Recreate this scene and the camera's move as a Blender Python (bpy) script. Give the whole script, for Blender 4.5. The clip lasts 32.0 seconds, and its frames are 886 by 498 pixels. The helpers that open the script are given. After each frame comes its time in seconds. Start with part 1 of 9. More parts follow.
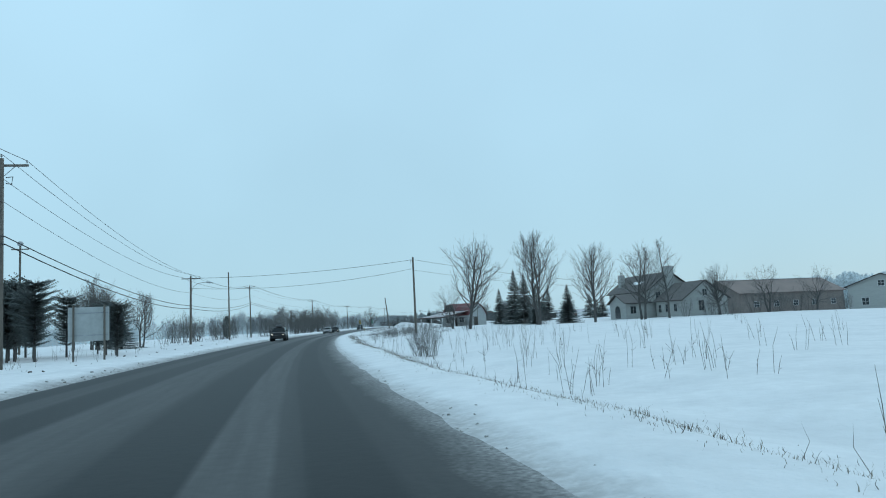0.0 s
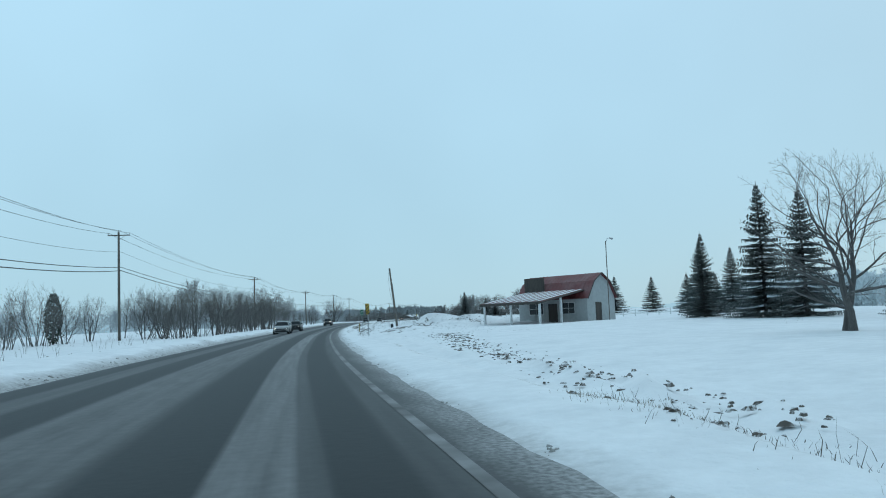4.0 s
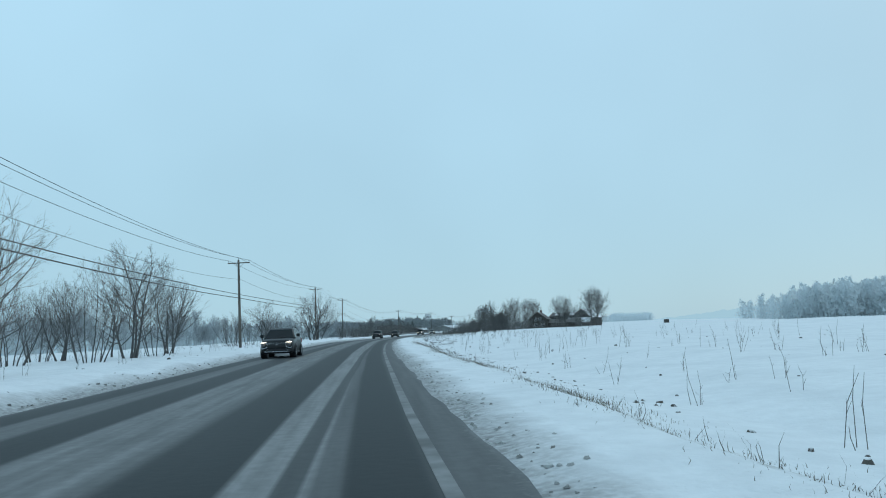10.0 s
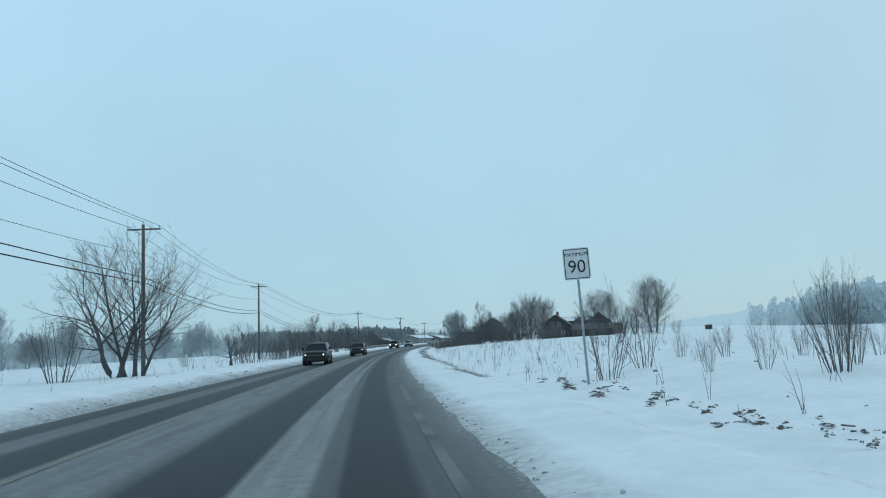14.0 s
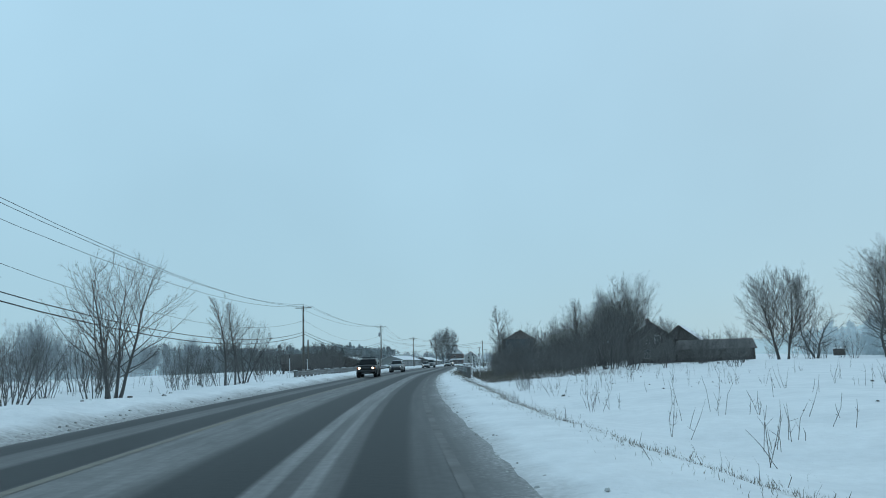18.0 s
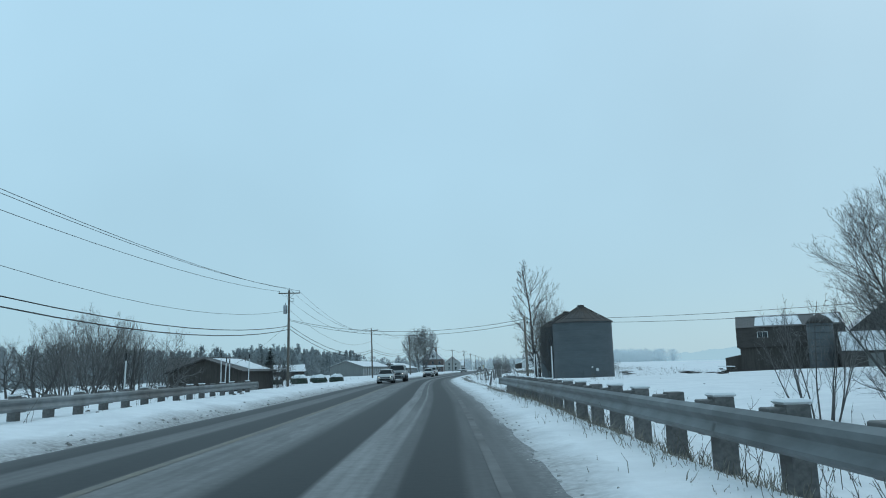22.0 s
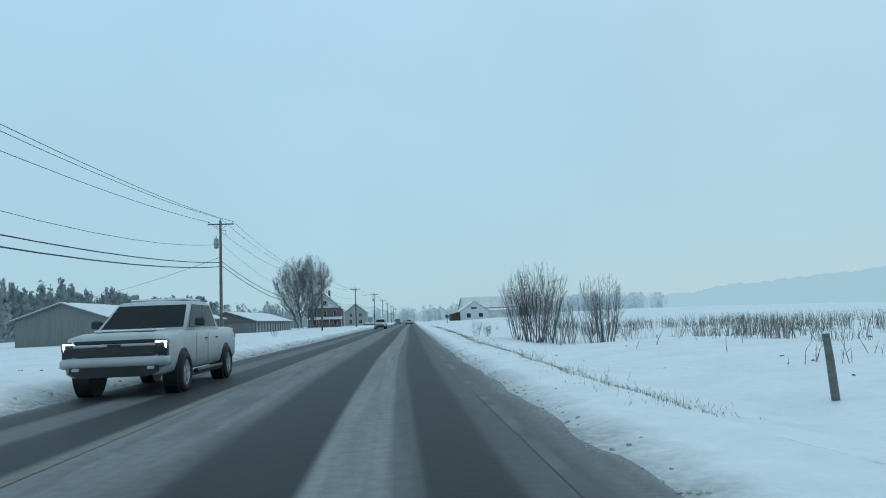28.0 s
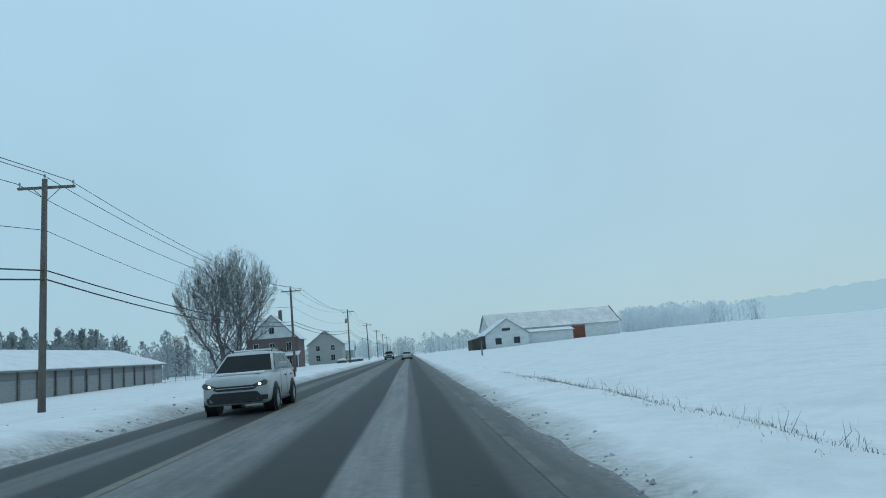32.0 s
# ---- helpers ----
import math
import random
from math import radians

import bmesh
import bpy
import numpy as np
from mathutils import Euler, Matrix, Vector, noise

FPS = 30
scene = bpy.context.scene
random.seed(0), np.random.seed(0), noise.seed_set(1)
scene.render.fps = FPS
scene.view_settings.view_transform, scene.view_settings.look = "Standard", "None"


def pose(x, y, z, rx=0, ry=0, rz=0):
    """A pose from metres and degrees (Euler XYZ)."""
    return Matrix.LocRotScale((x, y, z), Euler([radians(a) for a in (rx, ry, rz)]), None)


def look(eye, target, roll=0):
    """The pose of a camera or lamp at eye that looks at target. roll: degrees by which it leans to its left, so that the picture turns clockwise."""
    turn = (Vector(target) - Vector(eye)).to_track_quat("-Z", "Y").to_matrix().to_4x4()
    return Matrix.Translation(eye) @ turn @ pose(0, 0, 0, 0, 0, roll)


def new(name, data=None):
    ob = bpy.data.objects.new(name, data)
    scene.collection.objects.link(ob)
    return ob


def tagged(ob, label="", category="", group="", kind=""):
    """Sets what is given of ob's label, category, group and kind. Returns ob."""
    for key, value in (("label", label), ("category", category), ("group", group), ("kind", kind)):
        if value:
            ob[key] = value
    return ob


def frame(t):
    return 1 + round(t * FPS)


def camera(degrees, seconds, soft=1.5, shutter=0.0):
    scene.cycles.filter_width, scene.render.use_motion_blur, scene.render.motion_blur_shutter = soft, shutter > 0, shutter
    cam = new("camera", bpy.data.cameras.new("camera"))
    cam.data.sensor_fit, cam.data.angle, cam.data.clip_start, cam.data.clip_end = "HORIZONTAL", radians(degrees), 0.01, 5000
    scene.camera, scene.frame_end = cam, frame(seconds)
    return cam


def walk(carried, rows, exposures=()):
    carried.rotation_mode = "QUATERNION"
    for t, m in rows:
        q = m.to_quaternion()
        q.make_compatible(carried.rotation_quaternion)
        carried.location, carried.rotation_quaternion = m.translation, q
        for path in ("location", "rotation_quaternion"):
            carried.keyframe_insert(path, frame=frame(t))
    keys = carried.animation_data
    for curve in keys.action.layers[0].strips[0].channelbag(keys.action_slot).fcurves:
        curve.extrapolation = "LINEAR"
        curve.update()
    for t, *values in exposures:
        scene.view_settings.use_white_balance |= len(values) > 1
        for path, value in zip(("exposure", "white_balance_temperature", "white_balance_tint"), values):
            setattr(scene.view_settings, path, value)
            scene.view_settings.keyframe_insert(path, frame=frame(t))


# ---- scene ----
cam = camera(63.7, 32.0, soft=1.05)
PATH = [
    (0, (-0.00, -0.00, 1.28), (3.51, 19.58, 3.32), -2.85),
    (0.5, (-0.46, 11.47, 1.29), (3.47, 30.98, 3.27), -2.38),
    (1, (-0.78, 22.94, 1.29), (3.60, 42.36, 3.23), -2.05),
    (1.5, (-0.94, 34.34, 1.28), (3.76, 53.68, 3.25), -1.82),
    (2, (-0.97, 45.73, 1.28), (3.98, 65.00, 3.27), -1.75),
    (2.5, (-0.89, 57.13, 1.27), (4.18, 76.37, 3.28), -1.94),
    (3, (-0.69, 68.54, 1.27), (4.39, 87.78, 3.25), -2.13),
    (3.5, (-0.40, 79.94, 1.27), (4.60, 99.21, 3.19), -2.35),
    (4, (0.00, 91.19, 1.27), (4.91, 110.49, 3.15), -2.24),
    (4.5, (0.51, 102.43, 1.26), (5.31, 121.76, 3.07), -2.24),
    (5, (1.13, 113.66, 1.25), (5.65, 133.04, 3.18), -2.37),
    (6, (2.77, 136.12, 1.21), (7.55, 155.45, 3.08), -2.83),
    (6.5, (3.79, 147.37, 1.20), (9.07, 166.59, 2.88), -3.33),
    (7, (4.91, 158.64, 1.20), (10.48, 177.76, 2.99), -3.27),
    (7.5, (6.13, 169.95, 1.20), (11.90, 189.00, 3.15), -3.08),
    (8, (7.43, 181.38, 1.20), (13.28, 200.39, 3.28), -2.60),
    (8.5, (8.80, 192.71, 1.20), (14.69, 211.70, 3.35), -2.36),
    (9, (10.27, 204.05, 1.20), (16.18, 223.03, 3.40), -2.26),
    (9.5, (11.87, 215.46, 1.22), (17.58, 234.51, 3.42), -2.18),
    (10, (13.61, 226.96, 1.24), (18.89, 246.12, 3.51), -2.52),
    (10.5, (15.45, 238.54, 1.28), (20.11, 257.84, 3.64), -2.73),
    (11, (17.38, 250.19, 1.33), (21.57, 269.60, 3.76), -2.87),
    (11.5, (19.41, 261.94, 1.38), (23.39, 281.39, 3.81), -3.06),
    (12, (21.54, 273.80, 1.43), (25.75, 293.21, 3.79), -3.04),
    (12.5, (23.77, 285.71, 1.48), (28.52, 305.01, 3.72), -3.20),
    (13, (26.12, 297.67, 1.53), (31.56, 316.79, 3.71), -3.32),
    (13.5, (28.57, 309.59, 1.57), (34.62, 328.52, 3.83), -3.42),
    (14, (31.17, 321.49, 1.60), (37.68, 340.23, 4.11), -2.94),
    (14.5, (33.89, 333.29, 1.57), (40.65, 351.90, 4.39), -2.69),
    (15, (36.75, 345.08, 1.54), (43.55, 363.67, 4.39), -2.48),
    (16, (42.87, 368.63, 1.46), (49.93, 387.08, 4.59), -2.09),
    (16.5, (46.09, 380.40, 1.42), (53.38, 398.70, 4.85), -1.76),
    (17, (49.43, 392.16, 1.38), (56.77, 410.46, 4.76), -2.10),
    (17.5, (52.88, 403.93, 1.34), (60.08, 422.30, 4.61), -1.84),
    (18, (56.44, 415.65, 1.31), (63.47, 434.11, 4.45), -1.59),
    (18.5, (60.11, 427.28, 1.30), (67.06, 445.80, 4.31), -1.52),
    (19, (63.94, 438.87, 1.30), (70.79, 457.44, 4.17), -1.52),
    (19.5, (67.93, 450.45, 1.31), (74.78, 469.02, 4.13), -1.62),
    (20, (72.06, 461.94, 1.31), (78.97, 480.49, 4.16), -1.80),
    (20.5, (76.32, 473.34, 1.32), (83.38, 491.81, 4.32), -1.68),
    (21, (80.76, 484.68, 1.34), (88.00, 503.05, 4.53), -1.48),
    (21.5, (85.35, 496.04, 1.37), (92.82, 514.30, 4.67), -1.61),
    (22, (90.06, 507.43, 1.41), (97.74, 525.59, 4.73), -1.59),
    (22.5, (94.79, 518.86, 1.44), (102.62, 536.97, 4.73), -1.36),
    (23, (99.47, 530.36, 1.47), (107.47, 548.39, 4.78), -1.04),
    (23.5, (104.11, 541.98, 1.46), (112.30, 559.90, 4.92), -1.12),
    (24, (108.68, 553.61, 1.42), (117.08, 571.40, 4.99), -0.87),
    (24.5, (113.24, 565.16, 1.38), (121.91, 582.83, 4.95), -0.83),
    (25, (117.87, 576.65, 1.35), (126.89, 594.16, 4.78), -0.31),
    (25.5, (122.66, 588.05, 1.33), (132.06, 605.42, 4.48), -1.34),
    (26, (127.65, 599.37, 1.31), (137.27, 616.68, 4.09), -1.98),
    (27, (138.16, 621.78, 1.27), (148.21, 638.93, 3.45), -2.32),
    (27.5, (143.59, 632.89, 1.26), (153.82, 649.97, 3.20), -2.30),
    (28, (149.10, 643.94, 1.25), (159.23, 661.07, 3.21), -2.23),
    (28.5, (154.67, 654.97, 1.24), (164.70, 672.15, 3.35), -2.06),
    (29, (160.33, 666.01, 1.24), (170.33, 683.18, 3.53), -1.56),
    (29.5, (166.09, 677.06, 1.23), (176.16, 694.18, 3.61), -1.44),
    (30, (171.89, 688.08, 1.23), (182.05, 705.15, 3.60), -1.49),
    (30.5, (177.71, 699.09, 1.23), (188.00, 716.08, 3.59), -2.00),
    (31, (183.52, 710.05, 1.25), (193.85, 727.01, 3.66), -2.62),
    (31.5, (189.29, 720.98, 1.28), (199.60, 737.93, 3.85), -3.75),
    (32, (195.05, 731.92, 1.32), (205.32, 748.86, 4.11), -4.63),
]
walk(cam, [(t, look(eye, target, roll)) for t, eye, target, roll in PATH], [(0, 0.05), (4, 0.02), (9, -0.02), (14, -0.05), (17, -0.13), (19.5, -0.06), (23, -0.05), (30, -0.06), (32, -0.15)])

# travelled line, one point a second
LINE = [(-0.0, -0.0), (-0.8, 22.9), (-1.0, 45.7), (-0.7, 68.5), (0.0, 91.2), (1.1, 113.7), (2.8, 136.1), (4.9, 158.6), (7.4, 181.4), (10.3, 204.1), (13.6, 227.0), (17.4, 250.2), (21.5, 273.8), (26.1, 297.7), (31.2, 321.5), (36.8, 345.1), (42.9, 368.6), (49.4, 392.2), (56.4, 415.6), (63.9, 438.9), (72.1, 461.9), (80.8, 484.7), (90.1, 507.4), (99.5, 530.4), (108.7, 553.6), (117.9, 576.6), (127.6, 599.4), (138.2, 621.8), (149.1, 643.9), (160.3, 666.0), (171.9, 688.1), (183.5, 710.1), (195.1, 731.9)]
# road height along it, every two seconds
RISE = [-0.02, -0.02, -0.03, -0.09, -0.10, -0.06, 0.13, 0.30, 0.16, 0.01, 0.01, 0.11, 0.12, 0.01, -0.05, -0.07, 0.02]
# from the travelled line to the right edge line of the road
EDGE = [(-400, 1.2), (0, 1.2), (98, 1.35), (210, 0.95), (306, 0.8), (453, 0.4), (503, 0.35), (553, 0.9), (640, 1.2), (724, 1.4), (775, 1.15), (2600, 1.15)]


# from the edge line to the grassy lip of the shoulder
LIP = [(-400, 2.8), (96, 2.85), (130, 3.0), (150, 2.5), (162, 1.95), (178, 1.95), (190, 2.3), (211, 2.5), (307, 2.95), (478, 2.95), (560, 2.6), (640, 2.6), (700, 2.55), (752, 3.2), (2600, 3.2)]


# from the edge line to where the snow begins
SNOW_EDGE = [(-400, 0.9), (0, 0.9), (100, 1.0), (190, 0.68), (240, 0.42), (285, 0.48), (409, 1.12), (480, 0.72), (581, 0.85), (724, 0.7), (2600, 0.7)]


def _dense():
    p = np.array(LINE)
    a, b = p[0] - p[1], p[-1] - p[-3]
    a, b = a / np.linalg.norm(a), b / np.linalg.norm(b)
    back = [p[0] + a * k for k in range(420, 0, -20)]
    on = [p[-1] + b * k for k in range(20, 1800, 20)]
    q = np.array(back + list(p) + on)
    out = []
    for i in range(1, len(q) - 2):
        p0, p1, p2, p3 = q[i - 1:i + 3]
        for k in range(8):
            u = k / 8
            out.append(0.5 * (2 * p1 + (p2 - p0) * u + (2 * p0 - 5 * p1 + 4 * p2 - p3) * u * u + (3 * p1 - p0 - 3 * p2 + p3) * u ** 3))
    out = np.array(out)
    run = np.r_[0, np.cumsum(np.hypot(*np.diff(out, axis=0).T))]
    i0 = int(np.argmin(np.hypot(*(out - p[0]).T)))
    return out, run - run[i0]


DENSE, RUN = _dense()
HEAD = np.unwrap(np.arctan2(*(np.gradient(DENSE, axis=0) * [-1, 1]).T))
RISE_S = np.interp(np.arange(0, 33, 2), np.arange(33), [float(RUN[int(np.argmin(np.hypot(*(DENSE - np.array(q)).T)))]) for q in LINE])


def heading(s):
    return float(np.interp(s, RUN, HEAD))


def edge(s):
    return float(np.interp(s, *zip(*EDGE)))


def lip(s):
    return float(np.interp(s, *zip(*LIP))) + 0.12 * math.sin(s * 0.21) + 0.06 * math.sin(s * 0.9)


def flat(s, d):
    """The plan point s metres along the travelled line and d metres to its right."""
    x, y = np.interp(s, RUN, DENSE[:, 0]), np.interp(s, RUN, DENSE[:, 1])
    h = heading(s)
    n = max(-70, min(70, d))
    m = d - n
    return x + n * math.cos(h) + m * 0.966, y + n * math.sin(h) - m * 0.259


def lerp(x, xs, ys):
    return float(np.interp(x, xs, ys))


def ground_z(s, d):
    """The snow's height; the road's own bed lies a little lower."""
    base = lerp(s, RISE_S, RISE)
    e = d - edge(s)
    x, y = flat(s, d)
    n1 = noise.noise(Vector((x * 0.35, y * 0.35, 1.7)))
    n2 = noise.noise(Vector((x * 1.6, y * 1.6, 5.1)))
    n3 = noise.noise(Vector((x * 0.03, y * 0.03, 9.2)))
    n5 = noise.noise(Vector((x * 4.7, y * 4.7, 8.3)))
    start = lerp(s, *zip(*SNOW_EDGE)) + 0.05
    if -8.1 < e < start:
        z = lerp(e, (-8.1, -7.7, start - 0.5, start), (0.02, -0.07, -0.07, -0.01)) + (0.014 * n2 + 0.016 * n5) * (e > start - 0.4 or e < -7.5)
    elif e >= start:
        k = lip(s) - 3.0
        z = lerp(e, (start, start + 0.5, 2.2, 2.85 + k, 3.05 + k, 3.5 + k, 5.0, 7.5, 11, 40, 120), (-0.01, 0.06, 0.10, 0.09, -0.04, -0.12, -0.30, -0.1, 0.08, 0.25, 0.35))
        # The far field drops out of sight where haze would hide it.
        z -= lerp(e, (70, 150, 400, 1500), (0, 1.2, 9, 60))
        z -= 0.75 * math.exp(-((s - 717) / 12) ** 4 - ((d - 12.5) / 4.5) ** 4)
        z += n2 * 0.03 * min(1, e) + n5 * 0.02 * max(0.25, 1.4 - e if e < 1.4 else 0.25) + n1 * 0.10 * min(1, max(0, (e - 2.5) / 4)) + n3 * 0.5 * min(1, max(0, (e - 8) / 30))
        z -= 0.85 * lerp(d, (8.6, 13, 26, 42), (0, 1, 1, 0.4)) * lerp(s, (590, 603, 634, 660), (0, 1, 1, 0))
        z += max(0, e - 8) * 0.032 * lerp(s, (760, 900), (0, 1)) * lerp(e, (60, 200), (1, 0.45))
        # ploughed heaps beside the driveway
        if 130 < s < 215 and 5 < d < 26:
            n4 = noise.noise(Vector((x * 3.1, y * 3.1, 2.2)))
            rough = 0.85 + 0.75 * n2 + 0.5 * n1 + 0.45 * n4
            z += 1.15 * math.exp(-((s - 181) / 6) ** 2 - ((d - 14.5) / 3.2) ** 2) * rough
            z += 1.0 * math.exp(-((s - 181) / 8) ** 2 - ((d - 20.5) / 4.0) ** 2) * rough
            z += 0.45 * math.exp(-((s - 187) / 7) ** 2 - ((d - 12.5) / 3.6) ** 2) * rough
            z += 0.35 * math.exp(-((s - 171) / 7) ** 2 - ((d - 9.5) / 2.2) ** 2) * rough
            z += 0.10 * n4 * lerp(d, (5, 6, 16, 20), (0, 1, 1, 0)) * lerp(s, (140, 155, 190, 200), (0, 1, 1, 0))
        z += 0.30 * math.exp(-((d - edge(s) - 4.6) / 1.1) ** 2) * lerp(s, (88, 100, 198, 208), (0, 1, 1, 0)) * (0.7 + 1.1 * n2)
        z += 0.25 * math.exp(-((d - edge(s) - 4.9) / 0.9) ** 2) * lerp(s, (296, 304, 345, 352), (0, 1, 1, 0)) * (0.7 + 1.2 * n2)
    else:
        g = -8.1 - e
        z = lerp(g, (0, 0.5, 1.4, 2.4, 4.0, 7.0, 16, 60), (0.02, 0.27, 0.48, 0.46, 0.26, 0.06, 0.0, -0.1))
        z *= (0.8 + 0.5 * n1) * lerp(s, (50, 110), (0.5, 1))
        z -= 1.0 * lerp(g, (8.2, 11, 30, 45), (0, 1, 1, 0)) * lerp(s, (574, 585, 607, 616), (0, 1, 1, 0))
        z -= 0.4 * lerp(g, (8, 13, 60, 80), (0, 1, 1, 0)) * lerp(s, (612, 625, 700, 720), (0, 1, 1, 0))
        # Far snow falls away on this side too, in place of haze.
        z -= lerp(g, (60, 150, 400, 1500), (0, 1.0, 8, 60))
        z += n2 * 0.05 * min(1, g) + n3 * 0.4 * min(1, max(0, (g - 8) / 30))
    return base + z


def spot(s, d, turn=0.0, dz=0.0, scale=1.0):
    """A pose on the snow at s, d: x points to the right of the road, y along it, turned by some degrees."""
    x, y = flat(s, d)
    return Matrix.Translation((x, y, ground_z(s, d) + dz)) @ Matrix.Rotation(heading(s) + radians(turn), 4, "Z") @ Matrix.Scale(scale, 4)


# ---- light ----
world = bpy.data.worlds.new("overcast")
scene.world = world
world.use_nodes = True
_n, _l = world.node_tree.nodes, world.node_tree.links
_bg = _n["Background"]
_sky = _n.new("ShaderNodeTexSky")
_sky.sky_type, _sky.sun_disc = "NISHITA", False
_sky.sun_elevation, _sky.sun_rotation = radians(38), radians(60)
_dim = _n.new("ShaderNodeVectorMath")
_dim.operation = "SCALE"
_dim.inputs["Scale"].default_value = 0.08
_l.new(_sky.outputs[0], _dim.inputs[0])
_co = _n.new("ShaderNodeTexCoord")
_sep = _n.new("ShaderNodeSeparateXYZ")
_l.new(_co.outputs["Generated"], _sep.inputs[0])
_ramp = _n.new("ShaderNodeValToRGB")
for _p, _c in zip((0, 1), ((0.43, 0.69, 0.825, 1), (0.49, 0.78, 0.97, 1))):
    _ramp.color_ramp.elements[_p].position = (0.0, 0.45)[_p]
    _ramp.color_ramp.elements[_p].color = _c
_l.new(_sep.outputs[2], _ramp.inputs[0])
_cl = _n.new("ShaderNodeTexNoise")
_cl.inputs["Scale"].default_value, _cl.inputs["Detail"].default_value = 2.2, 3
_l.new(_co.outputs["Generated"], _cl.inputs["Vector"])
_cm = _n.new("ShaderNodeMapRange")
_cm.inputs[1].default_value, _cm.inputs[2].default_value = 0.3, 0.7
_cm.inputs[3].default_value, _cm.inputs[4].default_value = 0.95, 1.05
_l.new(_cl.outputs[0], _cm.inputs[0])
_cs = _n.new("ShaderNodeVectorMath")
_cs.operation = "SCALE"
_l.new(_ramp.outputs[0], _cs.inputs[0])
_side = _n.new("ShaderNodeMapRange")
for _p, _v in zip((1, 2, 3, 4), (-0.45, 0.95, 1.04, 0.90)):
    _side.inputs[_p].default_value = _v
_l.new(_sep.outputs[0], _side.inputs[0])
_both = _n.new("ShaderNodeMath")
_both.operation = "MULTIPLY"
_l.new(_cm.outputs[0], _both.inputs[0])
_l.new(_side.outputs[0], _both.inputs[1])
_l.new(_both.outputs[0], _cs.inputs["Scale"])
_mix = _n.new("ShaderNodeMix")
_mix.data_type = "RGBA"
_mix.inputs[0].default_value = 0.12
_l.new(_cs.outputs[0], _mix.inputs[6])
_l.new(_dim.outputs[0], _mix.inputs[7])
_l.new(_mix.outputs[2], _bg.inputs[0])
_bg.inputs[1].default_value = 1.0
_sun = bpy.data.lights.new("sun", "SUN")
_sun.energy, _sun.angle, _sun.color = 0.5, radians(40), (0.92, 0.98, 1.0)
new("sun", _sun).matrix_world = look((0, 0, 50), (-30, -18, 0))


# ---- materials ----
def material(name, color, rough=0.8, vary=0.25, scale=6.0, bump=0.2, metal=0.0, second=None, amount=0.5, stretch=(1, 1, 1), frost=0.0, coords="Object", fine=8.0):
    """Two scales of noise over a base colour; second: another colour in blotches; frost: snow lying on upward faces."""
    m = bpy.data.materials.new(name)
    m.use_nodes = True
    n, l = m.node_tree.nodes, m.node_tree.links
    b = n["Principled BSDF"]
    b.inputs["Metallic"].default_value = metal
    co = n.new("ShaderNodeTexCoord")
    mp = n.new("ShaderNodeMapping")
    mp.inputs["Scale"].default_value = stretch
    if coords == "World":
        geo = n.new("ShaderNodeNewGeometry")
        l.new(geo.outputs["Position"], mp.inputs[0])
    else:
        l.new(co.outputs[coords], mp.inputs[0])
    big, small = n.new("ShaderNodeTexNoise"), n.new("ShaderNodeTexNoise")
    big.inputs["Scale"].default_value, big.inputs["Detail"].default_value = scale * 0.18, 3
    small.inputs["Scale"].default_value, small.inputs["Detail"].default_value = scale * fine / 8, 5
    for t in (big, small):
        l.new(mp.outputs[0], t.inputs["Vector"])
    mix = n.new("ShaderNodeMix")
    mix.data_type = "RGBA"
    c = Vector(color)
    s2 = Vector(second) if second else c * (1 - vary)
    mix.inputs[6].default_value = (*c, 1)
    mix.inputs[7].default_value = (*s2, 1)
    r = n.new("ShaderNodeMapRange")
    r.inputs[1].default_value, r.inputs[2].default_value = 0.62 - 0.4 * amount, 0.95 - 0.4 * amount
    l.new(big.outputs[0], r.inputs[0])
    l.new(r.outputs[0], mix.inputs[0])
    sc = n.new("ShaderNodeMapRange")
    sc.inputs[1].default_value, sc.inputs[2].default_value = 0.3, 0.7
    sc.inputs[3].default_value, sc.inputs[4].default_value = 1 - vary, 1 + vary * 0.6
    l.new(small.outputs[0], sc.inputs[0])
    info = n.new("ShaderNodeObjectInfo")
    sr = n.new("ShaderNodeMapRange")
    sr.inputs[3].default_value, sr.inputs[4].default_value = 1 - vary * 0.4, 1 + vary * 0.3
    l.new(info.outputs["Random"], sr.inputs[0])
    mu = n.new("ShaderNodeMath")
    mu.operation = "MULTIPLY"
    l.new(sc.outputs[0], mu.inputs[0])
    l.new(sr.outputs[0], mu.inputs[1])
    vm = n.new("ShaderNodeVectorMath")
    vm.operation = "SCALE"
    l.new(mix.outputs[2], vm.inputs[0])
    l.new(mu.outputs[0], vm.inputs["Scale"])
    last = vm.outputs[0]
    if frost:
        g = n.new("ShaderNodeNewGeometry")
        sp = n.new("ShaderNodeSeparateXYZ")
        l.new(g.outputs["Normal"], sp.inputs[0])
        ad = n.new("ShaderNodeMath")
        l.new(sp.outputs[2], ad.inputs[0])
        l.new(small.outputs[0], ad.inputs[1])
        fr = n.new("ShaderNodeMapRange")
        fr.inputs[1].default_value, fr.inputs[2].default_value, fr.inputs[4].default_value = 1.0, 1.4, frost
        l.new(ad.outputs[0], fr.inputs[0])
        fm = n.new("ShaderNodeMix")
        fm.data_type = "RGBA"
        fm.inputs[7].default_value = (0.82, 0.84, 0.86, 1)
        l.new(fr.outputs[0], fm.inputs[0])
        l.new(last, fm.inputs[6])
        last = fm.outputs[2]
    l.new(last, b.inputs["Base Color"])
    rr = n.new("ShaderNodeMapRange")
    rr.inputs[3].default_value, rr.inputs[4].default_value = max(0.03, rough - 0.12), min(1, rough + 0.12)
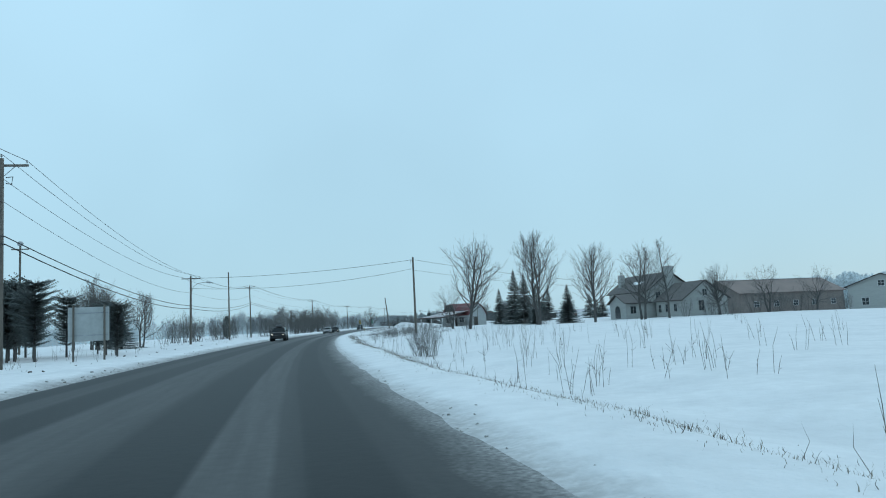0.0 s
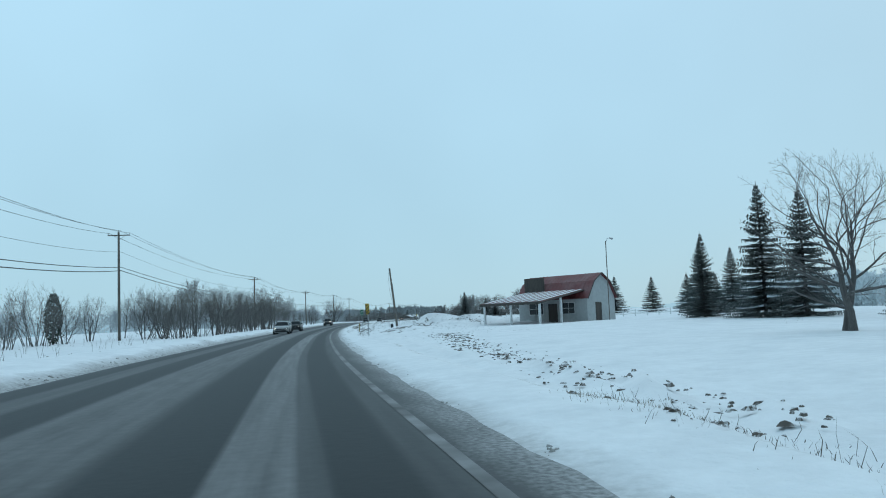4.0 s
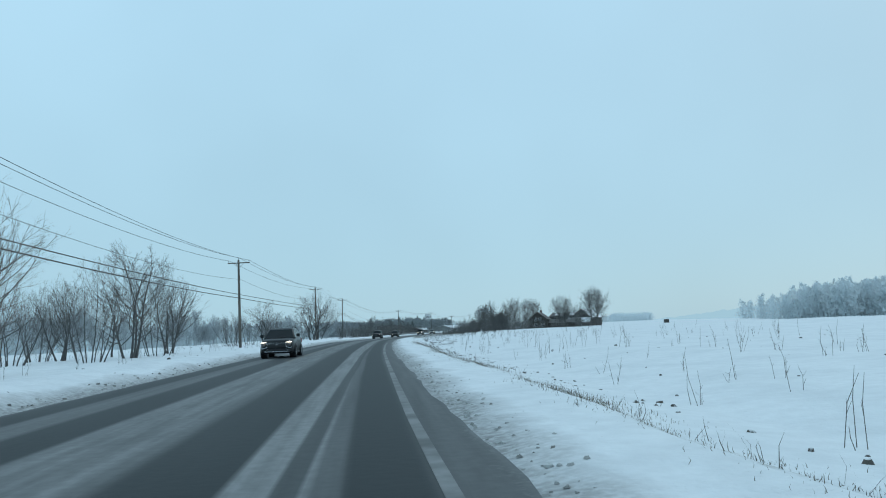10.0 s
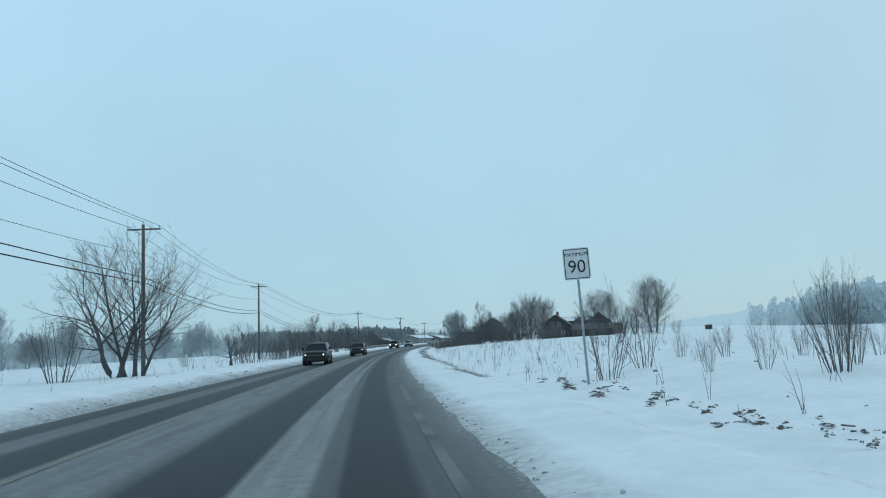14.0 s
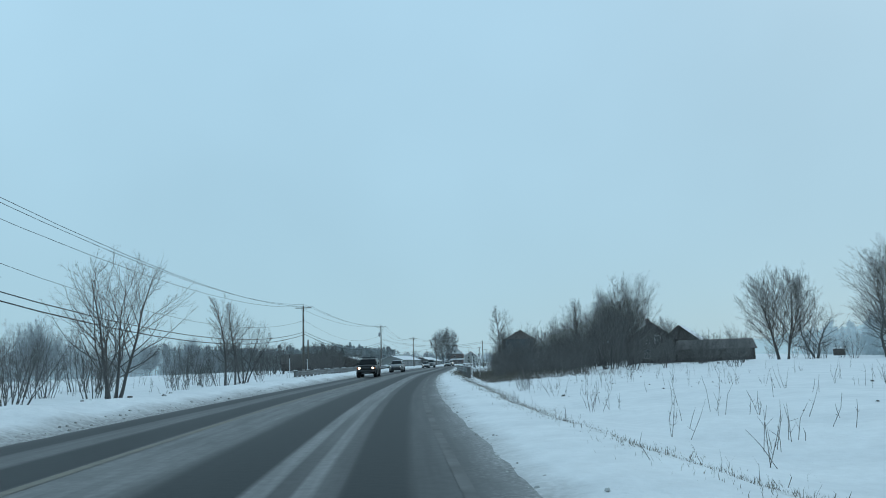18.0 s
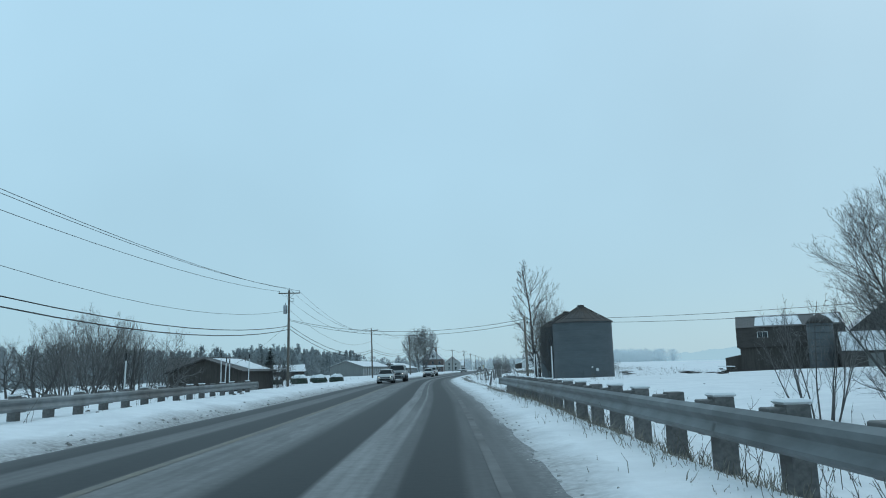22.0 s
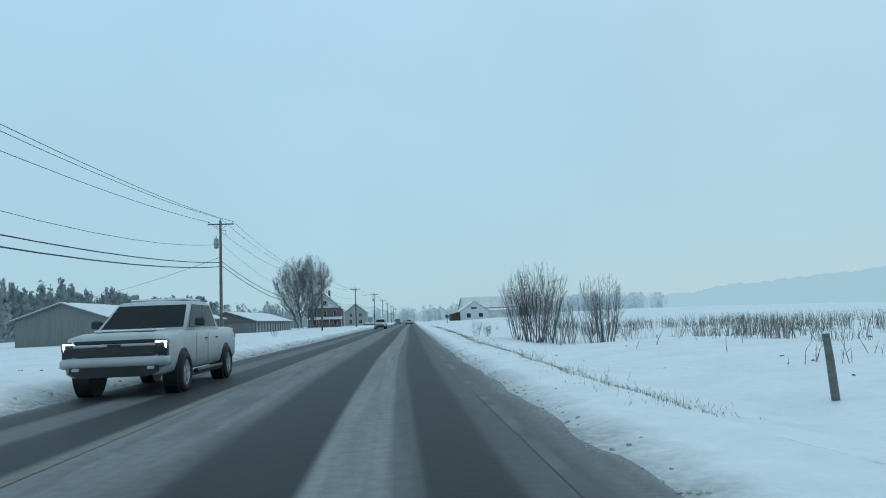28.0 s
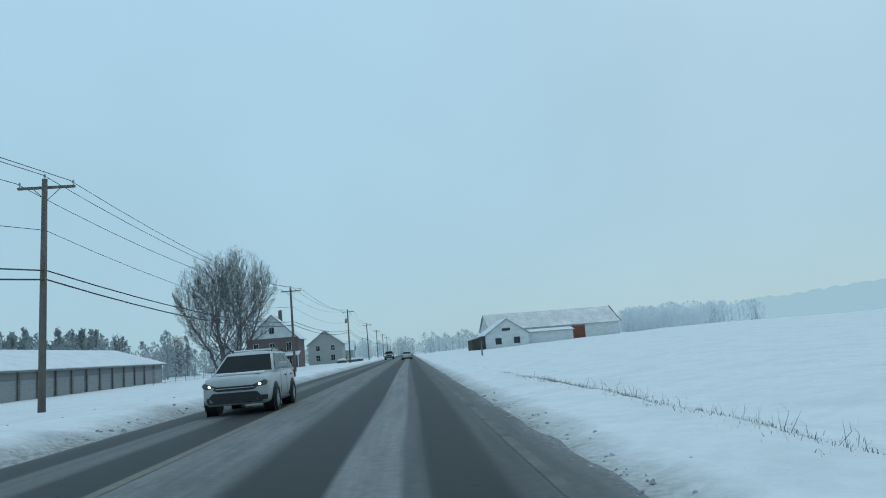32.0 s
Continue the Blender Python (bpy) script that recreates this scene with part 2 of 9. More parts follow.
    l.new(small.outputs[0], rr.inputs[0])
    l.new(rr.outputs[0], b.inputs["Roughness"])
    if bump:
        bp = n.new("ShaderNodeBump")
        bp.inputs["Strength"].default_value, bp.inputs["Distance"].default_value = bump, 0.02
        l.new(small.outputs[0], bp.inputs["Height"])
        l.new(bp.outputs[0], b.inputs["Normal"])
    return m


def math_node(n, l, op, a, b=None, c=None):
    q = n.new("ShaderNodeMath")
    q.operation = op
    for i, v in enumerate((a, b, c)):
        if v is None:
            continue
        if isinstance(v, (int, float)):
            q.inputs[i].default_value = v
        else:
            l.new(v, q.inputs[i])
    return q.outputs[0]


def span_node(n, l, v, a, b, c=0.0, d=1.0):
    q = n.new("ShaderNodeMapRange")
    for i, k in zip((1, 2, 3, 4), (a, b, c, d)):
        q.inputs[i].default_value = k
    l.new(v, q.inputs[0])
    return q.outputs[0]


def noise_node(n, l, vec, scale, detail=4, stretch=(1, 1, 1)):
    mp = n.new("ShaderNodeMapping")
    mp.inputs["Scale"].default_value = stretch
    l.new(vec, mp.inputs[0])
    q = n.new("ShaderNodeTexNoise")
    q.inputs["Scale"].default_value, q.inputs["Detail"].default_value = scale, detail
    l.new(mp.outputs[0], q.inputs["Vector"])
    return q.outputs[0]


def snow_material(dirty=False):
    """Old snow; on the ground also the road's slush and the grass that pokes through along the shoulder's lip."""
    m = material("roadside_snow" if dirty else "snow", (0.725, 0.738, 0.752), 0.75, 0.06, 3.0, 0.35, coords="World", second=(0.64, 0.657, 0.675))
    if not dirty:
        return m
    n, l = m.node_tree.nodes, m.node_tree.links
    b = n["Principled BSDF"]
    last = b.inputs["Base Color"].links[0].from_socket
    uv = n.new("ShaderNodeUVMap")
    uv.uv_map = "road"
    sep = n.new("ShaderNodeSeparateXYZ")
    l.new(uv.outputs[0], sep.inputs[0])
    lipuv = n.new("ShaderNodeUVMap")
    lipuv.uv_map = "lip"
    sep2 = n.new("ShaderNodeSeparateXYZ")
    l.new(lipuv.outputs[0], sep2.inputs[0])
    geo = n.new("ShaderNodeNewGeometry")
    pos = geo.outputs["Position"]
    broad, mid, small = noise_node(n, l, pos, 0.35, 3), noise_node(n, l, pos, 2.2, 5), noise_node(n, l, pos, 9.0, 6)
    # distance from the asphalt, on either side
    off = math_node(n, l, "MULTIPLY", math_node(n, l, "ADD", sep.outputs[0], 3.75), 1.0)
    off = math_node(n, l, "SUBTRACT", math_node(n, l, "ABSOLUTE", off), 4.15)
    off = math_node(n, l, "ADD", off, math_node(n, l, "MULTIPLY_ADD", broad, 0.8, -0.4))
    off = math_node(n, l, "ADD", off, math_node(n, l, "MULTIPLY_ADD", mid, 0.6, -0.3))
    slush = span_node(n, l, off, 0.1, 1.0, 0.9, 0.0)
    slush = math_node(n, l, "MULTIPLY", slush, span_node(n, l, small, 0.35, 0.6, 0.62, 1.0))
    # straw and bare earth along the lip
    v = math_node(n, l, "ADD", sep2.outputs[0], math_node(n, l, "MULTIPLY_ADD", mid, 0.5, -0.25))
    v = math_node(n, l, "ABSOLUTE", v)
    straw = math_node(n, l, "MULTIPLY", span_node(n, l, v, 0.05, 0.24, 1.0, 0.0), span_node(n, l, small, 0.42, 0.6, 0.0, 0.75))
    straw = math_node(n, l, "MULTIPLY", straw, span_node(n, l, broad, 0.35, 0.55, 0.25, 1.0))
    for fac, col in ((slush, (0.17, 0.165, 0.158, 1)), (straw, (0.20, 0.18, 0.145, 1))):
        mx = n.new("ShaderNodeMix")
        mx.data_type, mx.clamp_factor = "RGBA", True
        mx.inputs[7].default_value = col
        l.new(fac, mx.inputs[0])
        l.new(last, mx.inputs[6])
        last = mx.outputs[2]
    l.new(last, b.inputs["Base Color"])
    bp = next(q for q in n if q.bl_idname == "ShaderNodeBump")
    bp.inputs["Strength"].default_value, bp.inputs["Distance"].default_value = 0.55, 0.05
    l.new(math_node(n, l, "MULTIPLY_ADD", mid, 2.0, small), bp.inputs["Height"])
    return m


def asphalt_material():
    """Wet asphalt with salt and packed snow left between the wheel tracks; u runs across, v along."""
    m = bpy.data.materials.new("asphalt")
    m.use_nodes = True
    n, l = m.node_tree.nodes, m.node_tree.links
    b = n["Principled BSDF"]
    uv = n.new("ShaderNodeUVMap")
    sep = n.new("ShaderNodeSeparateXYZ")
    l.new(uv.outputs[0], sep.inputs[0])
    wav = n.new("ShaderNodeTexNoise")
    wav.inputs["Scale"].default_value, wav.inputs["Detail"].default_value = 1.0, 2
    mp = n.new("ShaderNodeMapping")
    mp.inputs["Scale"].default_value = (0.25, 0.03, 1)
    l.new(uv.outputs[0], mp.inputs[0])
    l.new(mp.outputs[0], wav.inputs["Vector"])
    sub = n.new("ShaderNodeMath")
    sub.operation = "MULTIPLY_ADD"
    sub.inputs[1].default_value, sub.inputs[2].default_value = 0.24, -0.12
    l.new(wav.outputs[0], sub.inputs[0])
    add = n.new("ShaderNodeMath")
    l.new(sep.outputs[0], add.inputs[0])
    l.new(sub.outputs[0], add.inputs[1])
    pos = n.new("ShaderNodeMapRange")
    pos.inputs[1].default_value, pos.inputs[2].default_value = -9.0, 2.0
    l.new(add.outputs[0], pos.inputs[0])
    ramp = n.new("ShaderNodeValToRGB")
    stops = [(-9, 0.95), (-8.4, 0.85), (-8.0, 0.50), (-7.75, 0.15), (-7.0, 0.07), (-6.85, 0.36), (-6.15, 0.40), (-5.95, 0.07), (-4.98, 0.04), (-4.82, 0.56), (-4.4, 0.50), (-3.55, 0.50), (-3.32, 0.30), (-3.14, 0.05),
             (-2.16, 0.01), (-2.08, 0.60), (-1.42, 0.60), (-1.36, 0.28), (-1.15, 0.24), (-1.08, 0.01), (-0.42, 0.02), (-0.28, 0.22), (0.12, 0.28), (0.30, 0.32), (0.7, 0.50), (1.2, 0.9)]
    el = ramp.color_ramp.elements
    for i, (u, v) in enumerate(stops):
        e = el[i] if i < 2 else el.new((u + 9) / 11)
        e.position = (u + 9) / 11
    for e, (u, v) in zip(sorted(el, key=lambda q: q.position), stops):
        e.color = (v, v, v, 1)
    l.new(pos.outputs[0], ramp.inputs[0])
    # less salt on the first stretch
    far = n.new("ShaderNodeMapRange")
    far.inputs[1].default_value, far.inputs[2].default_value, far.inputs[3].default_value, far.inputs[4].default_value = 60, 150, 0.34, 1.0
    l.new(sep.outputs[1], far.inputs[0])
    st = n.new("ShaderNodeTexNoise")
    st.inputs["Scale"].default_value, st.inputs["Detail"].default_value = 3.0, 6
    mp2 = n.new("ShaderNodeMapping")
    mp2.inputs["Scale"].default_value = (1.6, 0.06, 1)
    l.new(uv.outputs[0], mp2.inputs[0])
    l.new(mp2.outputs[0], st.inputs["Vector"])
    sr = n.new("ShaderNodeMapRange")
    sr.inputs[1].default_value, sr.inputs[2].default_value, sr.inputs[3].default_value, sr.inputs[4].default_value = 0.25, 0.75, 0.7, 1.25
    l.new(st.outputs[0], sr.inputs[0])
    grain = n.new("ShaderNodeTexNoise")
    grain.inputs["Scale"].default_value, grain.inputs["Detail"].default_value = 6.0, 7
    l.new(uv.outputs[0], grain.inputs["Vector"])
    gr = n.new("ShaderNodeMapRange")
    gr.inputs[1].default_value, gr.inputs[2].default_value, gr.inputs[3].default_value, gr.inputs[4].default_value = 0.3, 0.7, 0.86, 1.14
    l.new(grain.outputs[0], gr.inputs[0])
    prod = ramp.outputs[0]
    for q in (far, sr, gr):
        mu = n.new("ShaderNodeMath")
        mu.operation = "MULTIPLY"
        l.new(prod, mu.inputs[0])
        l.new(q.outputs[0], mu.inputs[1])
        prod = mu.outputs[0]
    # narrow dark tracks of single cars within the salt stripe
    for v0, v1, u0, u1, wide, deep in ((150, 300, 2.02, 1.22, 0.09, 0.7), (350, 450, 1.72, 1.72, 0.10, 0.75), (530, 650, 1.62, 1.56, 0.10, 0.65)):
        mid = span_node(n, l, sep.outputs[1], v0, v1, u0, u1)
        cut = span_node(n, l, math_node(n, l, "ABSOLUTE", math_node(n, l, "ADD", add.outputs[0], mid)), wide, wide + 0.05, deep, 0.0)
        cut = math_node(n, l, "MULTIPLY", cut, span_node(n, l, sep.outputs[1], v0, v0 + 25, 0.0, 1.0))
        cut = math_node(n, l, "MULTIPLY", cut, span_node(n, l, sep.outputs[1], v1 - 25, v1, 1.0, 0.0))
        prod = math_node(n, l, "MULTIPLY", prod, math_node(n, l, "SUBTRACT", 1.0, cut))
    # broken packed snow along the middle of the road
    patch = noise_node(n, l, uv.outputs[0], 2.4, 6, (1, 0.22, 1))
    middle = span_node(n, l, math_node(n, l, "ABSOLUTE", math_node(n, l, "ADD", sep.outputs[0], 4.0)), 0.3, 0.9, 0.2, 0.0)
    prod = math_node(n, l, "MULTIPLY", prod, math_node(n, l, "SUBTRACT", 1.0, math_node(n, l, "MULTIPLY", middle, span_node(n, l, patch, 0.5, 0.62, 0.0, 1.0))))
    ragged = noise_node(n, l, uv.outputs[0], 1.3, 5, (1, 0.35, 1))
    out = math_node(n, l, "ADD", sep.outputs[0], math_node(n, l, "MULTIPLY_ADD", ragged, 0.9, -0.45))
    crumb = noise_node(n, l, uv.outputs[0], 14.0, 6)
    slush = math_node(n, l, "MULTIPLY", span_node(n, l, out, 0.1, 0.9, 0.0, 0.85), span_node(n, l, crumb, 0.35, 0.65, 0.55, 1.3))
    prod = math_node(n, l, "MAXIMUM", prod, slush)
    mix = n.new("ShaderNodeMix")
    mix.data_type, mix.clamp_factor = "RGBA", True
    mix.inputs[6].default_value, mix.inputs[7].default_value = (0.014, 0.016, 0.0175, 1), (0.34, 0.343, 0.342, 1)
    l.new(prod, mix.inputs[0])
    b.inputs["Specular IOR Level"].default_value = 0.12
    l.new(mix.outputs[2], b.inputs["Base Color"])
    rg = n.new("ShaderNodeMapRange")
    rg.inputs[3].default_value, rg.inputs[4].default_value = 0.55, 0.9
    l.new(prod, rg.inputs[0])
    l.new(rg.outputs[0], b.inputs["Roughness"])
    bp = n.new("ShaderNodeBump")
    bp.inputs["Strength"].default_value, bp.inputs["Distance"].default_value = 0.3, 0.01
    l.new(grain.outputs[0], bp.inputs["Height"])
    l.new(bp.outputs[0], b.inputs["Normal"])
    return m


def worn_paint(name, color, keep=0.5):
    m = material(name, color, 0.75, 0.2, 5.0, 0.1, second=(0.05, 0.05, 0.05), amount=1 - keep, coords="World", stretch=(1, 1, 1))
    return m


SNOW = snow_material()
GROUND = snow_material(True)
ASPHALT = asphalt_material()
WHITE_LINE = worn_paint("white_road_paint", (0.20, 0.202, 0.20), 0.5)
FADED_LINE = worn_paint("faded_road_paint", (0.125, 0.127, 0.126), 0.4)
YELLOW_LINE = material("yellow_road_paint", (0.185, 0.172, 0.14), 0.75, 0.25, 5.0, 0.1, second=(0.16, 0.157, 0.145), coords="World")
POLE_WOOD = material("weathered_pole_wood", (0.16, 0.14, 0.12), 0.85, 0.3, 8, 0.4, stretch=(4, 4, 0.4))
GREY_WOOD = material("grey_timber", (0.17, 0.165, 0.16), 0.85, 0.35, 6, 0.5, stretch=(3, 0.4, 3))
BARK = material("bark", (0.105, 0.099, 0.095), 0.9, 0.3, 9, 0.5, stretch=(3, 3, 0.6), frost=0.12)
TWIG = material("twigs", (0.145, 0.138, 0.133), 0.9, 0.25, 5, 0, frost=0.12)
# Twig greys for far trees; the paler one has distance haze in it.
FAR_TWIG = material("far_twigs", (0.125, 0.13, 0.134), 0.95, 0.12, 1.5, 0)
PALE_TWIG = material("hazed_twigs", (0.36, 0.385, 0.40), 1.0, 0.08, 1.5, 0)
NEEDLE = material("spruce_needles", (0.10, 0.12, 0.115), 0.9, 0.25, 5, 0, frost=0.12)
DRY = material("dry_stalks", (0.13, 0.115, 0.095), 0.9, 0.35, 3, 0)
STRAW = material("straw_grass", (0.27, 0.245, 0.20), 0.9, 0.3, 3, 0, frost=0.3)
METAL = material("galvanised_steel", (0.36, 0.38, 0.40), 0.45, 0.2, 5, 0.1, metal=0.7)
RAIL = material("weathered_guardrail_steel", (0.22, 0.235, 0.24), 0.6, 0.3, 4, 0.15, metal=0.5, second=(0.12, 0.11, 0.10), stretch=(1, 0.3, 1))
BLACK = material("black_plastic", (0.02, 0.02, 0.022), 0.5, 0.2, 6, 0.05)
RUBBER = material("tyre_rubber", (0.025, 0.025, 0.026), 0.85, 0.3, 8, 0.2)
CABLE = material("cable", (0.03, 0.03, 0.032), 0.7, 0.2, 3, 0)
WHITE = material("white_painted_boards", (0.66, 0.67, 0.67), 0.7, 0.12, 3, 0.15, stretch=(1, 1, 4), second=(0.52, 0.53, 0.53))
GLASS = material("dark_window_glass", (0.03, 0.035, 0.04), 0.08, 0.1, 2, 0)


# ---- mesh building ----
class Shape:
    def __init__(self):
        self.v, self.f = [], []

    def add(self, verts, faces, m=None):
        k = len(self.v)
        self.v += [tuple(m @ Vector(p)) for p in verts] if m is not None else [tuple(p) for p in verts]
        self.f += [tuple(k + i for i in q) for q in faces]
        return self

    def box(self, x0, y0, z0, x1, y1, z1, m=None, bevel=0.0):
        b = bevel
        if not b:
            v = [(x, y, z) for z in (z0, z1) for x, y in ((x0, y0), (x1, y0), (x1, y1), (x0, y1))]
            return self.add(v, [(3, 2, 1, 0), (4, 5, 6, 7), (0, 1, 5, 4), (1, 2, 6, 5), (2, 3, 7, 6), (3, 0, 4, 7)], m)
        ring = lambda k: [(x0 + k, y0 + k), (x1 - k, y0 + k), (x1 - k, y1 - k), (x0 + k, y1 - k)]
        v = []
        for z, k in ((z0, b), (z0 + b, 0), (z1 - b, 0), (z1, b)):
            v += [(x, y, z) for x, y in ring(k)]
        f = [(3, 2, 1, 0), (12, 13, 14, 15)]
        for r in range(3):
            f += [(r * 4 + i, r * 4 + (i + 1) % 4, r * 4 + 4 + (i + 1) % 4, r * 4 + 4 + i) for i in range(4)]
        return self.add(v, f, m)

    def tube(self, pts, radii, n=6, cap=True):
        pts = [Vector(p) for p in pts]
        k = len(self.v)
        for i, p in enumerate(pts):
            t = (pts[min(i + 1, len(pts) - 1)] - pts[max(i - 1, 0)]).normalized()
            a = t.cross(Vector((0.31, 0.95, 0.02)) if abs(t.z) > 0.9 else Vector((0, 0, 1))).normalized()
            b = t.cross(a)
            r = radii[i] if hasattr(radii, "__len__") else radii
            for j in range(n):
                w = 2 * math.pi * j / n
                self.v.append(tuple(p + (a * math.cos(w) + b * math.sin(w)) * r))
        for i in range(len(pts) - 1):
            for j in range(n):
                j2 = (j + 1) % n
                self.f.append((k + i * n + j, k + i * n + j2, k + (i + 1) * n + j2, k + (i + 1) * n + j))
        if cap:
            self.f.append(tuple(k + j for j in reversed(range(n))))
            self.f.append(tuple(k + (len(pts) - 1) * n + j for j in range(n)))
        return self

    def lathe(self, prof, n=24, m=None):
        v, f = [], []
        for r, z in prof:
            v += [(r * math.cos(2 * math.pi * j / n), r * math.sin(2 * math.pi * j / n), z) for j in range(n)]
        for i in range(len(prof) - 1):
            f += [(i * n + j, i * n + (j + 1) % n, (i + 1) * n + (j + 1) % n, (i + 1) * n + j) for j in range(n)]
        ring = prof[0] == prof[-1]
        if prof[0][0] > 1e-4 and not ring:
            f.append(tuple(reversed(range(n))))
        if prof[-1][0] > 1e-4 and not ring:
            f.append(tuple((len(prof) - 1) * n + j for j in range(n)))
        return self.add(v, f, m)

    def prism(self, poly, y0, y1, m=None):
        """A polygon in x, z drawn out along y."""
        n = len(poly)
        v = [(x, y0, z) for x, z in poly] + [(x, y1, z) for x, z in poly]
        f = [tuple(range(n)), tuple(reversed(range(n, 2 * n)))] + [(i, n + i, n + (i + 1) % n, (i + 1) % n) for i in range(n)]
        return self.add(v, f, m)

    def mesh(self, name, mat, smooth=False):
        me = bpy.data.meshes.new(name)
        me.from_pydata(self.v, [], self.f)
        me.materials.append(mat)
        me.update()
        if smooth:
            me.polygons.foreach_set("use_smooth", [True] * len(me.polygons))
        return me


def part(name, shape, mat, parent, label="", smooth=False, m=None):
    """One mesh object under a thing or under a part."""
    ob = new(name, shape if isinstance(shape, bpy.types.Mesh) else shape.mesh(name, mat, smooth))
    ob.parent = parent
    if m is not None:
        ob.matrix_basis = m
    if label:
        tagged(ob, label)
    return ob


def thing(name, m, label, category, group="", kind=""):
    ob = new(name)
    ob.empty_display_size = 0.3
    ob.matrix_basis = m
    return tagged(ob, label, category, group, kind)


# ---- ground and road ----
def build_ground():
    ss = list(np.arange(-40, 148, 1.0)) + list(np.arange(148, 206, 0.5)) + list(np.arange(206, 860, 1.0)) + list(np.arange(860, 1200, 10)) + list(np.arange(1200, 2101, 60))
    ss = list(np.arange(-380, -40, 20)) + ss
    ee = [-1500, -900, -500, -300, -200, -140, -100, -75, -60, -48, -38, -30, -25, -21, -18, -15.5, -13.5, -12, -11, -10.2, -9.6, -9.1, -8.7, -8.4, -8.15, -7.9, -7.5, -6, -4, -2, -0.4,
          0.0, 0.2, 0.35, 0.5, 0.65, 0.8, 0.95, 1.1, 1.25, 1.4, 1.6, 1.8, 2.2, 2.45, 2.65, 2.85, 3.05, 3.25, 3.5, 3.8, 4.2, 4.6, 5.0, 5.4, 5.8, 6.4, 7.2, 8, 9, 10, 11, 12, 13, 14.5, 16, 18, 20, 23, 26, 30, 35, 42, 50, 60, 75, 95, 130, 180, 260, 400, 600, 900, 1500]
    s = Shape()
    uvs = []
    for a in ss:
        for e in ee:
            d = e + edge(a)
            x, y = flat(a, d)
            s.v.append((x, y, ground_z(a, d)))
            uvs.append((e, a, e - lip(a)))
    w = len(ee)
    for i in range(len(ss) - 1):
        for j in range(w - 1):
            s.f.append((i * w + j, i * w + j + 1, (i + 1) * w + j + 1, (i + 1) * w + j))
    me = s.mesh("ground", GROUND, True)
    idx = np.zeros(len(me.loops), int)
    me.loops.foreach_get("vertex_index", idx)
    q = np.array(uvs)[idx]
    for nm, cols in (("road", (0, 1)), ("lip", (2, 1))):
        me.uv_layers.new(name=nm).data.foreach_set("uv", np.ascontiguousarray(q[:, cols]).ravel().astype(np.float32))
    g = new("ground", me)
    tagged(g, "snow-covered fields and ploughed snow banks beside the road", "ground", kind="structure")


def strip(name, e0, e1, dz, mat, label, s0=-380, s1=2000, step=4, cols=2, kind="structure", drift=()):
    me = bpy.data.meshes.new(name)
    v, f, uv = [], [], []
    ss = np.arange(s0, s1 + 0.1, step)
    for a in ss:
        base = lerp(a, RISE_S, RISE)
        for j in range(cols):
            e = e0 + (e1 - e0) * j / (cols - 1) + (lerp(a, *zip(*drift)) if drift else 0.0)
            x, y = flat(a, e + edge(a))
            v.append((x, y, base + dz - 0.012 * abs(e + 3.75)))
            uv.append((e, a))
    for i in range(len(ss) - 1):
        for j in range(cols - 1):
            k = i * cols + j
            f.append((k, k + 1, k + cols + 1, k + cols))
    me.from_pydata(v, [], f)
    layer = me.uv_layers.new(name="uv")
    for lp in me.loops:
        layer.data[lp.index].uv = uv[lp.vertex_index]
    me.materials.append(mat)
    return tagged(new(name, me), label, "road", kind=kind)


build_ground()
strip("road", -8.6, 1.4, 0.03, ASPHALT, "two-lane asphalt road with salt and slush between dark wheel tracks", cols=13)
strip("edge_line", -0.08, 0.07, 0.036, WHITE_LINE, "worn white edge line on the asphalt", s0=92, s1=302, step=3, drift=((92, 0.15), (110, 0.12), (190, -0.09), (239, -0.26), (284, -0.12), (409, 0.3), (479, 0.02), (581, 0.03), (700, 0.1), (724, 0.1)))
strip("edge_line", -0.08, 0.07, 0.036, FADED_LINE, "faded slush-covered white edge line on the asphalt", s0=302, step=3, drift=((92, 0.15), (110, 0.12), (190, -0.09), (239, -0.26), (284, -0.12), (409, 0.3), (479, 0.02), (581, 0.03), (700, 0.1), (724, 0.1)))
strip("centre_line", -4.88, -4.70, 0.036, YELLOW_LINE, "worn yellow centre line under slush", s0=262, step=3)


